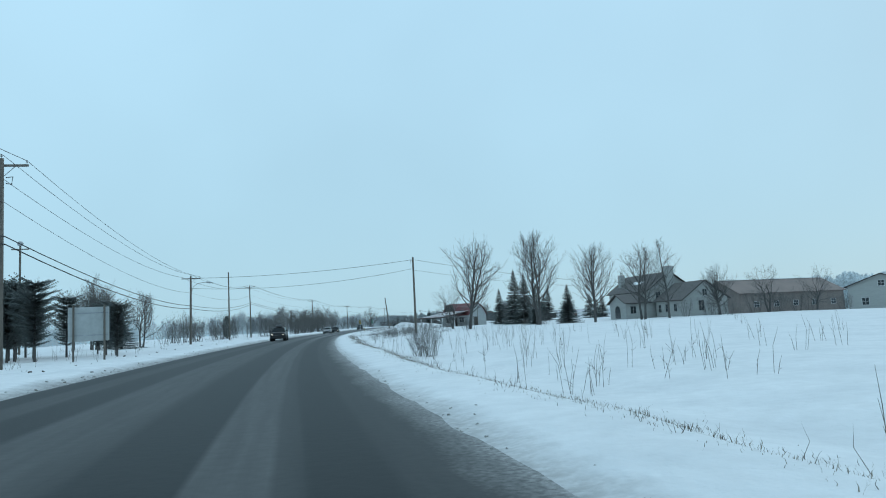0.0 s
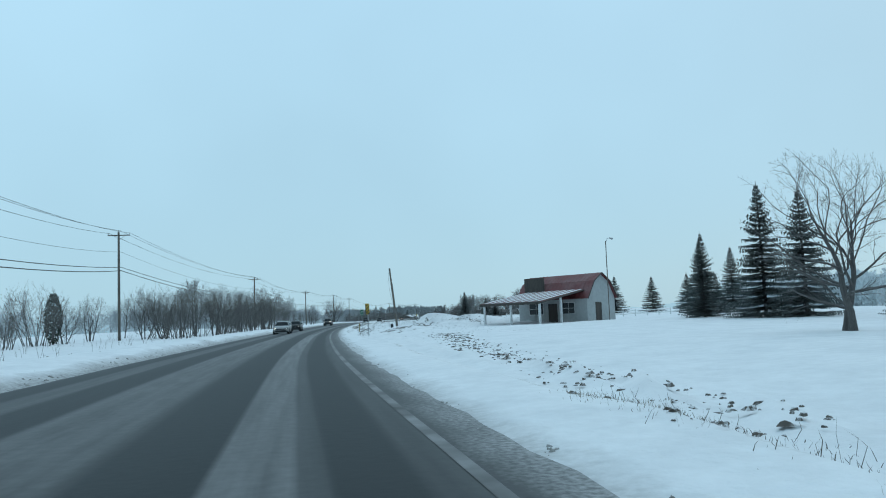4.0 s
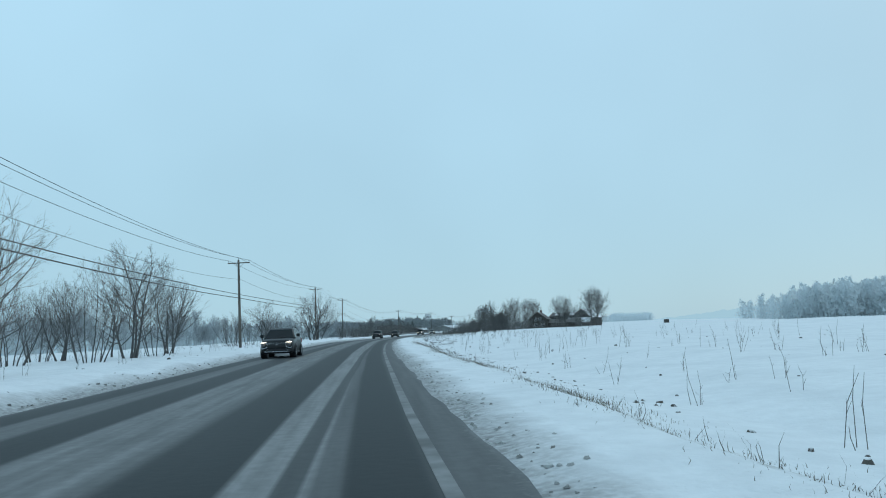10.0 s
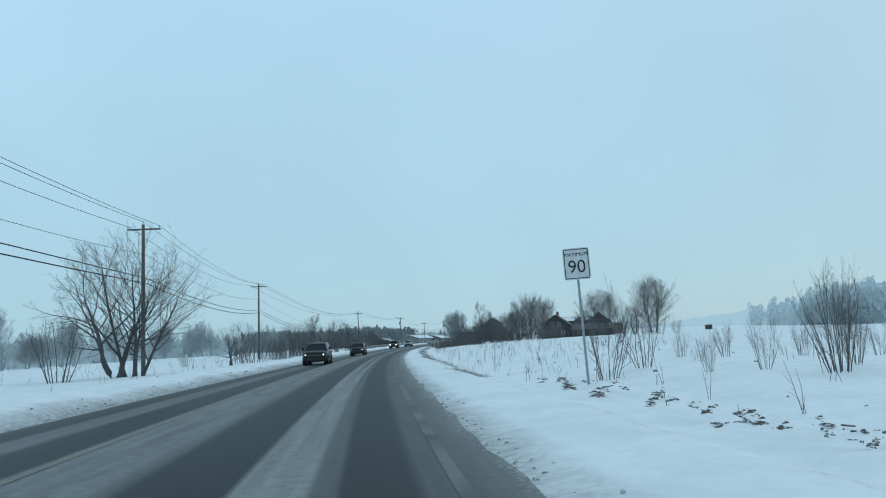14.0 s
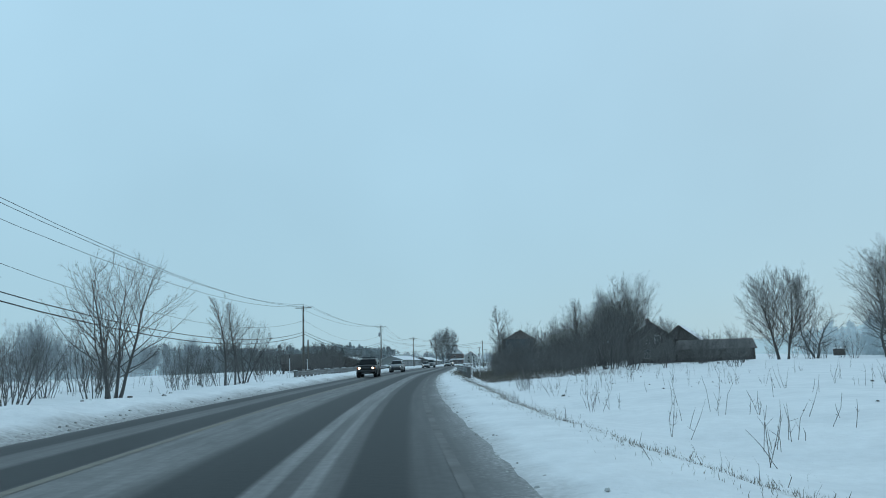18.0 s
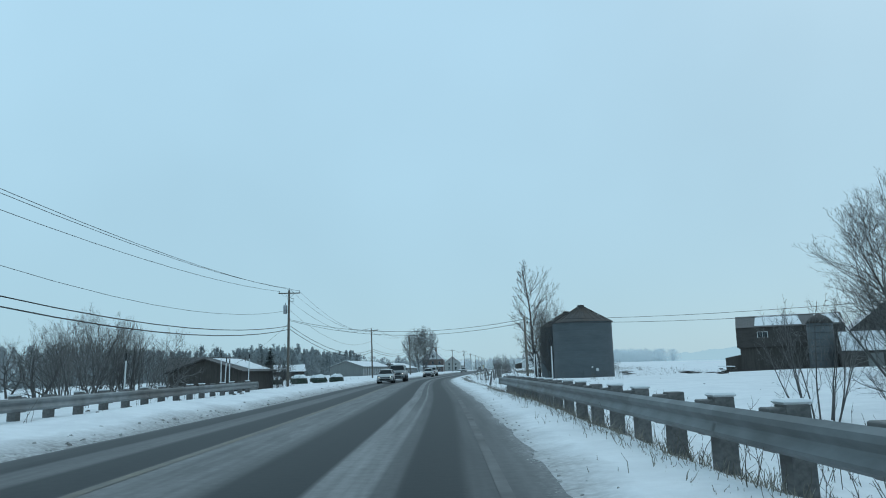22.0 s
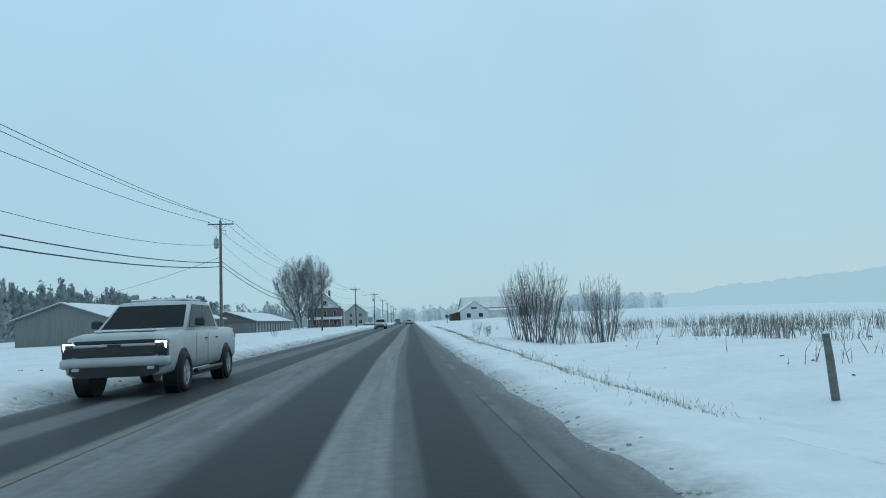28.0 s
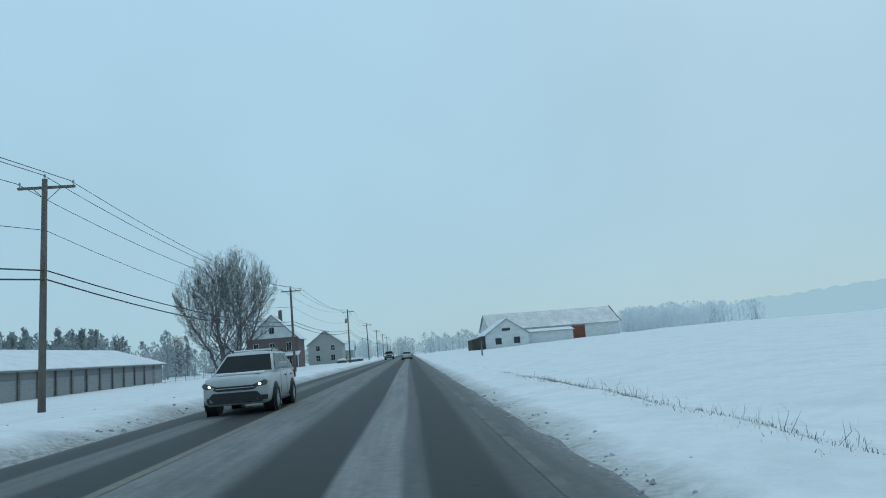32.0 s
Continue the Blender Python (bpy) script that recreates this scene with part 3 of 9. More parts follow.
# ---- trees and plants ----
STYLE = {"vase": dict(stems=2, lean=0.10, fork=0.20, top=0.92, limbs=23, sub=10, sub2=6, ang=(56, 26), env=(0.58, 0.43, 0.42), up=0.68, r=0.017),
         "round": dict(stems=1, lean=0, fork=0.30, top=0.62, limbs=42, sub=10, sub2=7, ang=(76, 12), env=(0.54, 0.46, 0.52), up=0.75, r=0.026),
         "tall": dict(stems=1, lean=0, fork=0.16, top=1.0, limbs=36, sub=8, sub2=5, ang=(70, 28), env=(0.52, 0.48, 0.25), up=0.5, r=0.013),
         "crab": dict(stems=2, lean=0.30, fork=0.22, top=0.62, limbs=14, sub=9, sub2=7, ang=(75, 20), env=(0.55, 0.46, 0.52), up=0.12, r=0.022),
         "clump": dict(stems=4, lean=0.42, fork=0.18, top=0.92, limbs=15, sub=9, sub2=5, ang=(60, 28), env=(0.56, 0.47, 0.54), up=0.42, r=0.012),
         "maple": dict(stems=4, lean=0.24, fork=0.22, top=0.80, limbs=25, sub=11, sub2=6, ang=(66, 12), env=(0.54, 0.46, 0.47), up=0.55, r=0.012),
         "dome": dict(stems=6, lean=0.34, fork=0.16, top=0.74, limbs=24, sub=11, sub2=6, ang=(54, 20), env=(0.55, 0.45, 0.43), up=0.7, r=0.011),
         "scrub": dict(stems=9, lean=0.42, fork=0.22, top=0.95, limbs=8, sub=5, sub2=3, ang=(34, 20), env=(0.55, 0.52, 0.42), up=0.35, r=0.0075)}


def grow_tree(seed, h, style, thick=1.0, bark=BARK):
    """Two shapes, brought to the height h: trunk with limbs, and the fine twigs."""
    rnd = random.Random(seed)
    twigs = Shape()
    stems = []
    P = STYLE[style]
    zc, rz, rx = (k * h for k in P["env"])
    fine = thick * (0.006 if style == "scrub" else 0.011)

    def run(p, way, length, k, jit, up):
        pts, w = [p], way.copy()
        for i in range(k):
            w = (w + Vector((rnd.gauss(0, jit), rnd.gauss(0, jit), rnd.gauss(0, jit * 0.6) + up / k))).normalized()
            pts.append(pts[-1] + w * (length / k))
        return pts

    def reach(p, w):
        """The way left to the crown's outline."""
        a = (w.x * w.x + w.y * w.y) / rx ** 2 + w.z * w.z / rz ** 2
        b = (p.x * w.x + p.y * w.y) / rx ** 2 + (p.z - zc) * w.z / rz ** 2
        c = (p.x * p.x + p.y * p.y) / rx ** 2 + (p.z - zc) ** 2 / rz ** 2 - 1
        q = b * b - a * c
        return max(h * 0.05, (-b + math.sqrt(q)) / a) if q > 0 else h * 0.06

    def fork(pts, n, f0, lo, hi):
        k = len(pts) - 1
        for c in range(n):
            q = f0 + (0.985 - f0) * (c + rnd.random() * 0.9) / n
            i = min(k - 1, int(q * k))
            axis = (pts[i + 1] - pts[i]).normalized()
            side = axis.orthogonal().normalized()
            side.rotate(Matrix.Rotation(c * 2.4 + rnd.uniform(-0.5, 0.5), 3, axis))
            a = radians((lo + (hi - lo) * (q - f0) / (1 - f0)) * rnd.uniform(0.75, 1.2))
            yield q, pts[i].lerp(pts[i + 1], q * k - i), (axis * math.cos(a) + side * math.sin(a)).normalized()

    for st in range(P["stems"]):
        if style == "scrub" or not stems:
            stems.append(Shape())
        limbs = stems[-1]
        a = 2 * math.pi * (st + rnd.random() * 0.6) / P["stems"]
        lean = P["lean"] * rnd.uniform(0.4, 1.15)
        w = Vector((math.cos(a) * lean, math.sin(a) * lean, 1)).normalized()
        off = h * 0.012 * P["stems"] if P["stems"] > 1 else 0
        ln = h * P["top"] * (rnd.uniform(0.62, 1.0) if P["stems"] > 2 else rnd.uniform(0.92, 1.0))
        r0 = h * P["r"]
        stem = run(Vector((math.cos(a) * off, math.sin(a) * off, -0.2)), w, ln, 10, 0.05 if style != "crab" else 0.14, 0.15)
        rad = [max(fine, r0 * (1.25 if i == 0 else 1) * (1 - 0.82 * i / 10)) for i in range(11)]
        limbs.tube(stem, rad, 8 if style != "scrub" else 4, cap=False)
        for q, p, d in fork(stem, P["limbs"], P["fork"], *P["ang"]):
            l1 = reach(p, d) * rnd.uniform(0.72, 1.02)
            if style == "scrub":
                l1 = min(l1, h * 0.4)
            r1 = max(fine * 1.1, min(r0 * 0.42, (r0 * (1 - 0.8 * q)) * 0.5, l1 * 0.022 + fine * 0.5))
            bough = run(p, d, l1, 6, 0.16 if style != "crab" else 0.24, P["up"])
            (twigs if style == "scrub" else limbs).tube(bough, [max(fine * 0.8, r1 * (1 - 0.85 * i / 6)) for i in range(7)], 4 if style != "scrub" else 3, cap=False)
            for q2, p2, d2 in fork(bough, P["sub"], 0.16, 46, 30):
                l2 = min(l1 * 0.5, h * 0.20) * (1.15 - 0.65 * q2) * rnd.uniform(0.6, 1.15)
                spray = run(p2, d2, l2, 3, 0.15, P["up"] * 0.8)
                r2 = max(fine * 0.7, r1 * 0.42 * (1 - 0.6 * q2))
                twigs.tube(spray, [r2, r2 * 0.75, r2 * 0.55, fine * 0.3], 3, cap=False)
                for q3, p3, d3 in fork(spray, P["sub2"], 0.15, 42, 30):
                    l3 = l2 * rnd.uniform(0.32, 0.62) * (1.2 - 0.6 * q3)
                    tip = p3 + (d3 + Vector((0, 0, P["up"] * 0.35))).normalized() * l3
                    o = d3.orthogonal().normalized() * fine * 0.62
                    twigs.add([p3 - o, p3 + o, tip], [(0, 1, 2)])
                    m = p3.lerp(tip, 0.45)
                    for sg in (-1, 1):
                        t2 = m + (d3 + d3.orthogonal().normalized() * sg * 0.8 + Vector((rnd.gauss(0, 0.4), rnd.gauss(0, 0.4), 0.25))).normalized() * l3 * 0.55
                        twigs.add([m - o * 0.8, m + o * 0.8, t2], [(0, 1, 2)])
    if style == "dome":
        # an even old crown: no shoot outgrows the outline
        for sh in (*stems, twigs):
            for i, (x, y, z) in enumerate(sh.v):
                q = math.sqrt((x * x + y * y) / rx ** 2 + ((z - zc) / rz) ** 2)
                if q > 0.7 and z > h * 0.12:
                    g = (0.7 + 0.32 * math.tanh((q - 0.7) / 0.32)) / q
                    sh.v[i] = (x * g, y * g, zc + (z - zc) * g)
    k = h / sorted(v[2] for v in twigs.v)[int(len(twigs.v) * 0.998)]
    for sh in (*stems, twigs):
        sh.v = [(x * (0.5 + 0.5 * k), y * (0.5 + 0.5 * k), z * k) for x, y, z in sh.v]
    return [sh.mesh("stem" if style == "scrub" else "trunk", bark) for sh in stems], twigs


TREES = {}


def tree(style, variant, h, s, d, turn=0, name="bare_tree", label="bare deciduous tree with grey bark in the snow", twig=None, group="bare trees", dz=-0.05, far_tone=False, wide=1.0):
    far_tone = int(far_tone)
    key = (style, variant % 4, far_tone)
    base = {"scrub": 4.0}.get(style, 10.0)
    if key not in TREES:
        trunk, tw = grow_tree(sum(map(ord, style)) + (variant % 4) * 17, base, style, (1.0, 1.1, 1.7)[far_tone], (BARK, FAR_TWIG, PALE_TWIG)[far_tone])
        crown = tw.mesh("crown", (TWIG, FAR_TWIG, PALE_TWIG)[far_tone])
        TREES[key] = (trunk, crown)
    trunk, crown = TREES[key]
    ob = thing(name, spot(s, d, turn, dz, h / base) @ Matrix.Diagonal((wide, wide, 1, 1)), label, "shrub" if style == "scrub" else "tree", group)
    for me in trunk:
        part("stem" if style == "scrub" else "trunk", me, BARK, ob)
    part("crown", crown, TWIG, ob)
    return ob


CONIFERS = {}


def conifer(variant, h, s, d, turn=0, label="dark green spruce with a dusting of snow", name="spruce_tree", wide=1.0, skirt=0.04, dz=-0.05):
    if variant not in CONIFERS:
        rnd = random.Random(300 + variant)
        pine = variant >= 4
        trunk, crown = Shape(), Shape()
        trunk.tube([(0, 0, -0.3), (0.04, 0, 4), (0, 0.02, 10.3)], [0.17, 0.12, 0.02], 7)
        z = 10 * (skirt if not pine else 0.22)
        while z < 9.92:
            u = z / 10
            spread = 10 * (0.34 if not pine else 0.27) * ((1 - u) ** 1.05 if not pine else math.sin(math.pi * min(1, 0.25 + 0.78 * (1 - u))) ** 0.8) + 0.10
            boughs = rnd.randint(9, 11) if not pine else rnd.randint(6, 9)
            turn0 = rnd.uniform(0, 6.28)
            for k in range(boughs):
                a = turn0 + 6.283 * k / boughs + rnd.uniform(-0.25, 0.25)
                ln = spread * (rnd.uniform(0.72, 1.12) if not pine else rnd.uniform(0.5, 1.2))
                droop = (rnd.uniform(0.05, 0.25) if u < 0.6 else rnd.uniform(-0.45, -0.05)) if not pine else rnd.uniform(-0.55, 0.05)
                root = Vector((0, 0, z + rnd.uniform(-0.12, 0.12)))
                side = Vector((-math.sin(a), math.cos(a), 0))
                out = Vector((math.cos(a), math.sin(a), 0))
                m = max(4, int(ln * 5))
                for i in range(m):
                    q = (i + 0.8) / m
                    c = root + out * ln * q + Vector((0, 0, -ln * droop * q + ln * 0.13 * q * q))
                    w = (0.34 * (1 - q) + 0.13) * min(1.0, 0.35 + ln * 0.5)
                    for sg in (-1, 1):
                        o = side * sg * w * rnd.uniform(0.7, 1.4) + out * w * rnd.uniform(0.5, 1.0) + Vector((0, 0, rnd.uniform(-0.14, 0.05)))
                        t = out * w * 0.45
                        crown.add([c - t, c + t, c + o], [(0, 1, 2)])
                        crown.add([c - t * 0.8, c + o * 0.6 + Vector((0, 0, -0.20 * min(1, 0.3 + ln * 0.5))), c + t * 0.8], [(0, 1, 2)])
            z += 0.33 + 0.16 * rnd.random() - 0.12 * u + 0.03 * pine
        CONIFERS[variant] = (trunk.mesh("trunk", BARK), crown.mesh("crown", NEEDLE))
    t, c = CONIFERS[variant]
    ob = thing(name, spot(s, d, turn, dz, h / 10) @ Matrix.Diagonal((wide, wide, 1, 1)), label, "tree", "conifers")
    part("trunk", t, BARK, ob)
    part("crown", c, NEEDLE, ob)
    return ob


# ---- utility poles and wires ----
def utility_pole(s, d, h, arm=True, tub=False, lamp=False, lean=(0, 0), turn=0, label="weathered wooden utility pole with a crossarm"):
    ob = thing("utility_pole", spot(s, d, turn, 0) @ Matrix.Rotation(radians(lean[0]), 4, "Y") @ Matrix.Rotation(radians(lean[1]), 4, "X"), label, "utility pole", "roadside utility poles")
    part("pole", Shape().tube([(0, 0, -0.6), (0, 0, h * 0.5), (0, 0, h)], [0.165, 0.145, 0.115], 12), POLE_WOOD, ob, smooth=True)
    if arm:
        z = h - 0.35
        bar = part("crossarm", Shape().box(-1.25, 0.1, z - 0.06, 1.25, 0.2, z + 0.06, bevel=0.012), POLE_WOOD, ob)
        for x in (-1.17, 0, 1.17):
            zz = z + 0.06 if x else h
            part("insulator", Shape().lathe([(0.015, zz - 0.02), (0.015, zz + 0.09), (0.055, zz + 0.1), (0.06, zz + 0.14), (0.035, zz + 0.16), (0.05, zz + 0.2), (0.0, zz + 0.25)], 10, Matrix.Translation((x, 0.15 if x else 0, 0))), METAL, ob, "grey ceramic insulator")
        for x in (-0.6, 0.6):
            part("brace", Shape().tube([(x, 0.2, z - 0.03), (0, 0.17, z - 0.6)], 0.02, 4), METAL, ob)
    if tub:
        part("transformer", Shape().lathe([(0.0, h - 2.75), (0.21, h - 2.72), (0.23, h - 2.6), (0.23, h - 1.85), (0.2, h - 1.76), (0.0, h - 1.72)], 16, Matrix.Translation((-0.42, 0, 0))), METAL, ob, "grey can transformer with bushings", smooth=True)
        part("bushing", Shape().lathe([(0.03, h - 1.75), (0.05, h - 1.66), (0.03, h - 1.6), (0.045, h - 1.53), (0.01, h - 1.42)], 8, Matrix.Translation((-0.42, 0, 0))), METAL, ob)
        part("fuse_cutout", Shape().tube([(0.18, 0.1, h - 1.0), (0.5, 0.15, h - 0.95), (0.44, 0.15, h - 1.35), (0.18, 0.12, h - 1.3)], 0.03, 6), BLACK, ob)
    if lamp:
        pts = [(0.1, 0, h - 2.2), (0.35, 0, h - 1.5), (0.9, 0, h - 1.05), (1.7, 0, h - 0.92), (2.2, 0, h - 0.93)]
        part("lamp_arm", Shape().tube(pts, 0.035, 8), METAL, ob, smooth=True)
        part("lamp_head", Shape().tube([(2.1, 0, h - 0.92), (2.25, 0, h - 0.92), (2.6, 0, h - 0.95), (2.8, 0, h - 1.0)], [0.05, 0.12, 0.13, 0.05], 10), METAL, ob, smooth=True)
    return ob


def wire(a, b, sag, r=0.012, n=12):
    pts = []
    a, b = Vector(a), Vector(b)
    for i in range(n + 1):
        u = i / n
        p = a.lerp(b, u)
        p.z -= 4 * sag * u * (1 - u)
        pts.append(p)
    return Shape().tube(pts, r, 4, cap=False)


# s, d, height, crossarm, transformer, street lamp
POLES = [(-20, -15.0, 11.0, 1, 0, 0), (40, -15.0, 10.9, 1, 1, 0), (102.4, -17.8, 9.4, 1, 0, 1), (178.6, -23.4, 12.6, 1, 0, 0), (246, -18.6, 11.0, 1, 0, 0), (311.7, -16.3, 10.2, 1, 0, 0), (379.2, -18.0, 11.3, 1, 0, 0),
         (438.3, -22.4, 11.8, 1, 0, 0), (533.5, -21.4, 10.6, 1, 0, 0), (601.2, -16.6, 11.3, 1, 1, 0), (664.6, -16.0, 10.0, 1, 0, 0), (738, -17.8, 11.7, 1, 1, 0), (799, -15.8, 10.2, 1, 0, 0), (855.6, -14.0, 10.2, 1, 0, 0),
         (918.6, -12.5, 11.0, 1, 1, 0), (980, -12.0, 10.5, 1, 0, 0), (1040, -12, 10.5, 1, 0, 0), (1100, -12, 10.5, 1, 0, 0), (1165, -12, 10.5, 1, 0, 0), (1230, -12, 10.5, 1, 0, 0)]
_tops = []
for _k, (_s, _d, _h, _a, _t, _lamp) in enumerate(POLES):
    utility_pole(_s, _d, _h, bool(_a), bool(_t), bool(_lamp), lean=((_k * 37 % 5 - 2) * 0.35, (_k * 53 % 5 - 2) * 0.3),
                 label="weathered wooden utility pole with crossarm" + (" and can transformer" if _t else "") + (" and curved street lamp" if _lamp else ""))
    _tops.append((spot(_s, _d), _h))
SAGS = {4: (1.1, 1.1, 0.3), 5: (0.75, 0.9, 0.1), 7: (2.4, 3.4, 2.9), 8: (1.2, 2.3, 1.8), 9: (2.0, 2.2, 1.8), 10: (1.1, 2.0, 1.2), 11: (1.6, 2.3, 1.9)}
for _k, ((_m0, _h0), (_m1, _h1)) in enumerate(zip(_tops, _tops[1:])):
    _a, _b, _c = SAGS.get(_k, (1.1, 1.1, 0.8))
    _sp = thing("power_line", Matrix.Identity(4), "black power and telephone cables strung between wooden poles", "cable", "power lines")
    for _x, _dz, _sag, _r in ((-1.17, -0.1, _a, 0.017), (0, 0.22, _a, 0.017), (1.17, -0.1, _a, 0.017), (0.1, -2.3, _b, 0.014), (0.15, -4.1, _c, 0.032), (0.15, -4.5, _c + 0.1, 0.036)):
        part("cable", wire(_m0 @ Vector((_x, 0.15, _h0 + _dz)), _m1 @ Vector((_x, 0.15, _h1 + _dz)), _sag, _r), CABLE, _sp)


# ---- more materials ----
def plain(name, color, rough=0.5, metal=0.0, emit=0.0):
    m = material(name, color, rough, 0.12, 4, 0.03, metal)
    if emit:
        b = m.node_tree.nodes["Principled BSDF"]
        b.inputs["Emission Color"].default_value = (*color, 1)
        b.inputs["Emission Strength"].default_value = emit
    return m


RED_ROOF = material("dull_red_metal_roofing", (0.16, 0.045, 0.045), 0.55, 0.25, 3, 0.1, frost=0.0, second=(0.20, 0.10, 0.10))
STUCCO = material("pale_grey_wall_panel", (0.40, 0.42, 0.42), 0.8, 0.12, 3, 0.15)
SHINGLE = material("dark_roof_shingles", (0.07, 0.06, 0.055), 0.9, 0.3, 5, 0.4, stretch=(1, 1, 3), frost=0.08)
CREAM = material("pale_house_siding", (0.38, 0.385, 0.37), 0.8, 0.12, 4, 0.2, stretch=(0.6, 0.6, 5))
DARKWOOD = material("dark_weathered_boards", (0.075, 0.065, 0.058), 0.9, 0.35, 5, 0.4, stretch=(5, 5, 0.4))
# Red brick greyed by distance haze mixed into its colour.
BRICK = material("haze_greyed_brick", (0.165, 0.125, 0.115), 0.85, 0.3, 14, 0.4, stretch=(1, 1, 3))
BIN_STEEL = material("corrugated_bin_steel", (0.105, 0.12, 0.13), 0.7, 0.12, 2, 0.1, metal=0.2, second=(0.088, 0.10, 0.108), stretch=(0.6, 0.6, 2.5))
BIN_ROOF = material("rusty_bin_roof", (0.075, 0.07, 0.068), 0.8, 0.3, 3, 0.1, metal=0.1, second=(0.085, 0.065, 0.052))
SHED_WALL = material("grey_metal_siding", (0.21, 0.22, 0.215), 0.6, 0.15, 3, 0.1, metal=0.2, stretch=(6, 6, 0.5))
DOOR_GREY = material("grey_roller_door", (0.27, 0.285, 0.29), 0.6, 0.15, 3, 0.1, stretch=(0.5, 0.5, 6))
BARN_RED = material("faded_red_door", (0.22, 0.07, 0.05), 0.8, 0.25, 4, 0.2)
TIN = material("grey_tin_roof", (0.33, 0.35, 0.36), 0.55, 0.2, 2, 0.1, metal=0.3, second=(0.55, 0.56, 0.57), frost=0.3)
CONCRETE = material("concrete", (0.34, 0.34, 0.33), 0.9, 0.2, 6, 0.3)
GREEN = plain("green_sign_sheeting", (0.0, 0.13, 0.07), 0.45)
SIGN_WHITE = plain("white_sign_sheeting", (0.66, 0.67, 0.67), 0.45)
SIGN_YELLOW = plain("yellow_sign_sheeting", (0.62, 0.40, 0.03), 0.45)
SIGN_BLACK = plain("black_sign_sheeting", (0.02, 0.02, 0.02), 0.5)
EARTH = material("frozen_earth_and_grass", (0.12, 0.10, 0.08), 0.95, 0.4, 6, 0.4, frost=0.8)
CEDAR = material("cedar_foliage", (0.03, 0.05, 0.035), 0.85, 0.4, 5, 0, frost=0.2)
# Far hills glow evenly in place of the haze before them.
MIST = material("haze_glow_hill", (0.03, 0.035, 0.04), 1.0, 0.06, 0.01, 0, coords="World")
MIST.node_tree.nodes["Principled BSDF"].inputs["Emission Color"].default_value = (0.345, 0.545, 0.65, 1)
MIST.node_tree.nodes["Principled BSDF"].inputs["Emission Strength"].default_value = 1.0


def text_part(name, words, size, mat, parent, m, label=""):
    cu = bpy.data.curves.new(name, "FONT")
    cu.body, cu.size, cu.extrude, cu.align_x, cu.align_y = words, size, 0.002, "CENTER", "CENTER"
    tmp = bpy.data.objects.new(name, cu)
    scene.collection.objects.link(tmp)
    me = bpy.data.meshes.new_from_object(tmp.evaluated_get(bpy.context.evaluated_depsgraph_get()))
    bpy.data.objects.remove(tmp)
    me.materials.clear()
    me.materials.append(mat)
    return part(name, me, mat, parent, label, m=m)


def round_panel(w, h, r=0.04, t=0.006):
    """A sign plate in x, z about its middle, with rounded corners."""
    poly = []
    for cx, cz, a0 in ((w / 2 - r, h / 2 - r, 0), (-w / 2 + r, h / 2 - r, 90), (-w / 2 + r, -h / 2 + r, 180), (w / 2 - r, -h / 2 + r, 270)):
        poly += [(cx + r * math.cos(radians(a0 + k * 30)), cz + r * math.sin(radians(a0 + k * 30))) for k in range(4)]
    return Shape().prism(poly[::-1], -t / 2, t / 2)


UPRIGHT = Matrix.Rotation(radians(90), 4, "X")


def move(x, y, z):
    return Matrix.Translation((x, y, z))


# ---- signs and small roadside posts ----
def speed_sign():
    ob = thing("speed_limit_sign", spot(344.0, 6.0, -14) @ Matrix.Rotation(radians(-1.5), 4, "Y"), "white speed limit sign reading MAXIMUM 90 on a steel post", "road sign")
    part("post", Shape().box(-0.035, 0.01, -0.5, 0.035, 0.06, 3.85, bevel=0.008), METAL, ob)
    plate = part("plate", round_panel(0.76, 0.92, 0.06), SIGN_WHITE, ob, "white reflective plate with a black rim", m=move(0, 0, 3.45))
    rim = Shape()
    for x0, z0, x1, z1 in ((-0.34, 0.41, 0.34, 0.43), (-0.34, -0.43, 0.34, -0.41), (-0.35, -0.4, -0.33, 0.4), (0.33, -0.4, 0.35, 0.4)):
        rim.box(x0, -0.009, z0, x1, -0.005, z1)
    part("rim", rim, SIGN_BLACK, plate)
    text_part("lettering", "MAXIMUM", 0.145, SIGN_BLACK, plate, move(0, -0.008, 0.27) @ UPRIGHT)
    text_part("number", "90", 0.52, SIGN_BLACK, plate, move(0, -0.008, -0.1) @ UPRIGHT)


def route_sign():
    ob = thing("route_sign", spot(206.3, 4.8, -8) @ Matrix.Rotation(radians(-1.5), 4, "Y"), "green route marker with a direction plate on a thin post", "road sign")
    part("post", Shape().box(-0.03, 0.01, -0.5, 0.03, 0.05, 2.95, bevel=0.006), METAL, ob)
    a = part("plate", round_panel(0.46, 0.60, 0.04), GREEN, ob, m=move(0, 0, 2.82))
    for k in (-0.12, 0, 0.12):
        fl = Shape().box(k - 0.035, -0.009, 0.185, k + 0.035, -0.005, 0.205).box(k - 0.012, -0.0095, 0.16, k + 0.012, -0.005, 0.235)
        part("emblem", fl, SIGN_WHITE, a)
    part("bar", Shape().box(-0.2, -0.009, 0.135, 0.2, -0.005, 0.145), SIGN_WHITE, a)
    text_part("number", "125", 0.29, SIGN_WHITE, a, move(0, -0.008, -0.08) @ UPRIGHT)
    b = part("plate", round_panel(0.46, 0.30, 0.06), GREEN, ob, m=move(0.02, 0, 2.34))
    text_part("lettering", "NORD", 0.17, SIGN_WHITE, b, move(0, -0.008, 0) @ UPRIGHT)


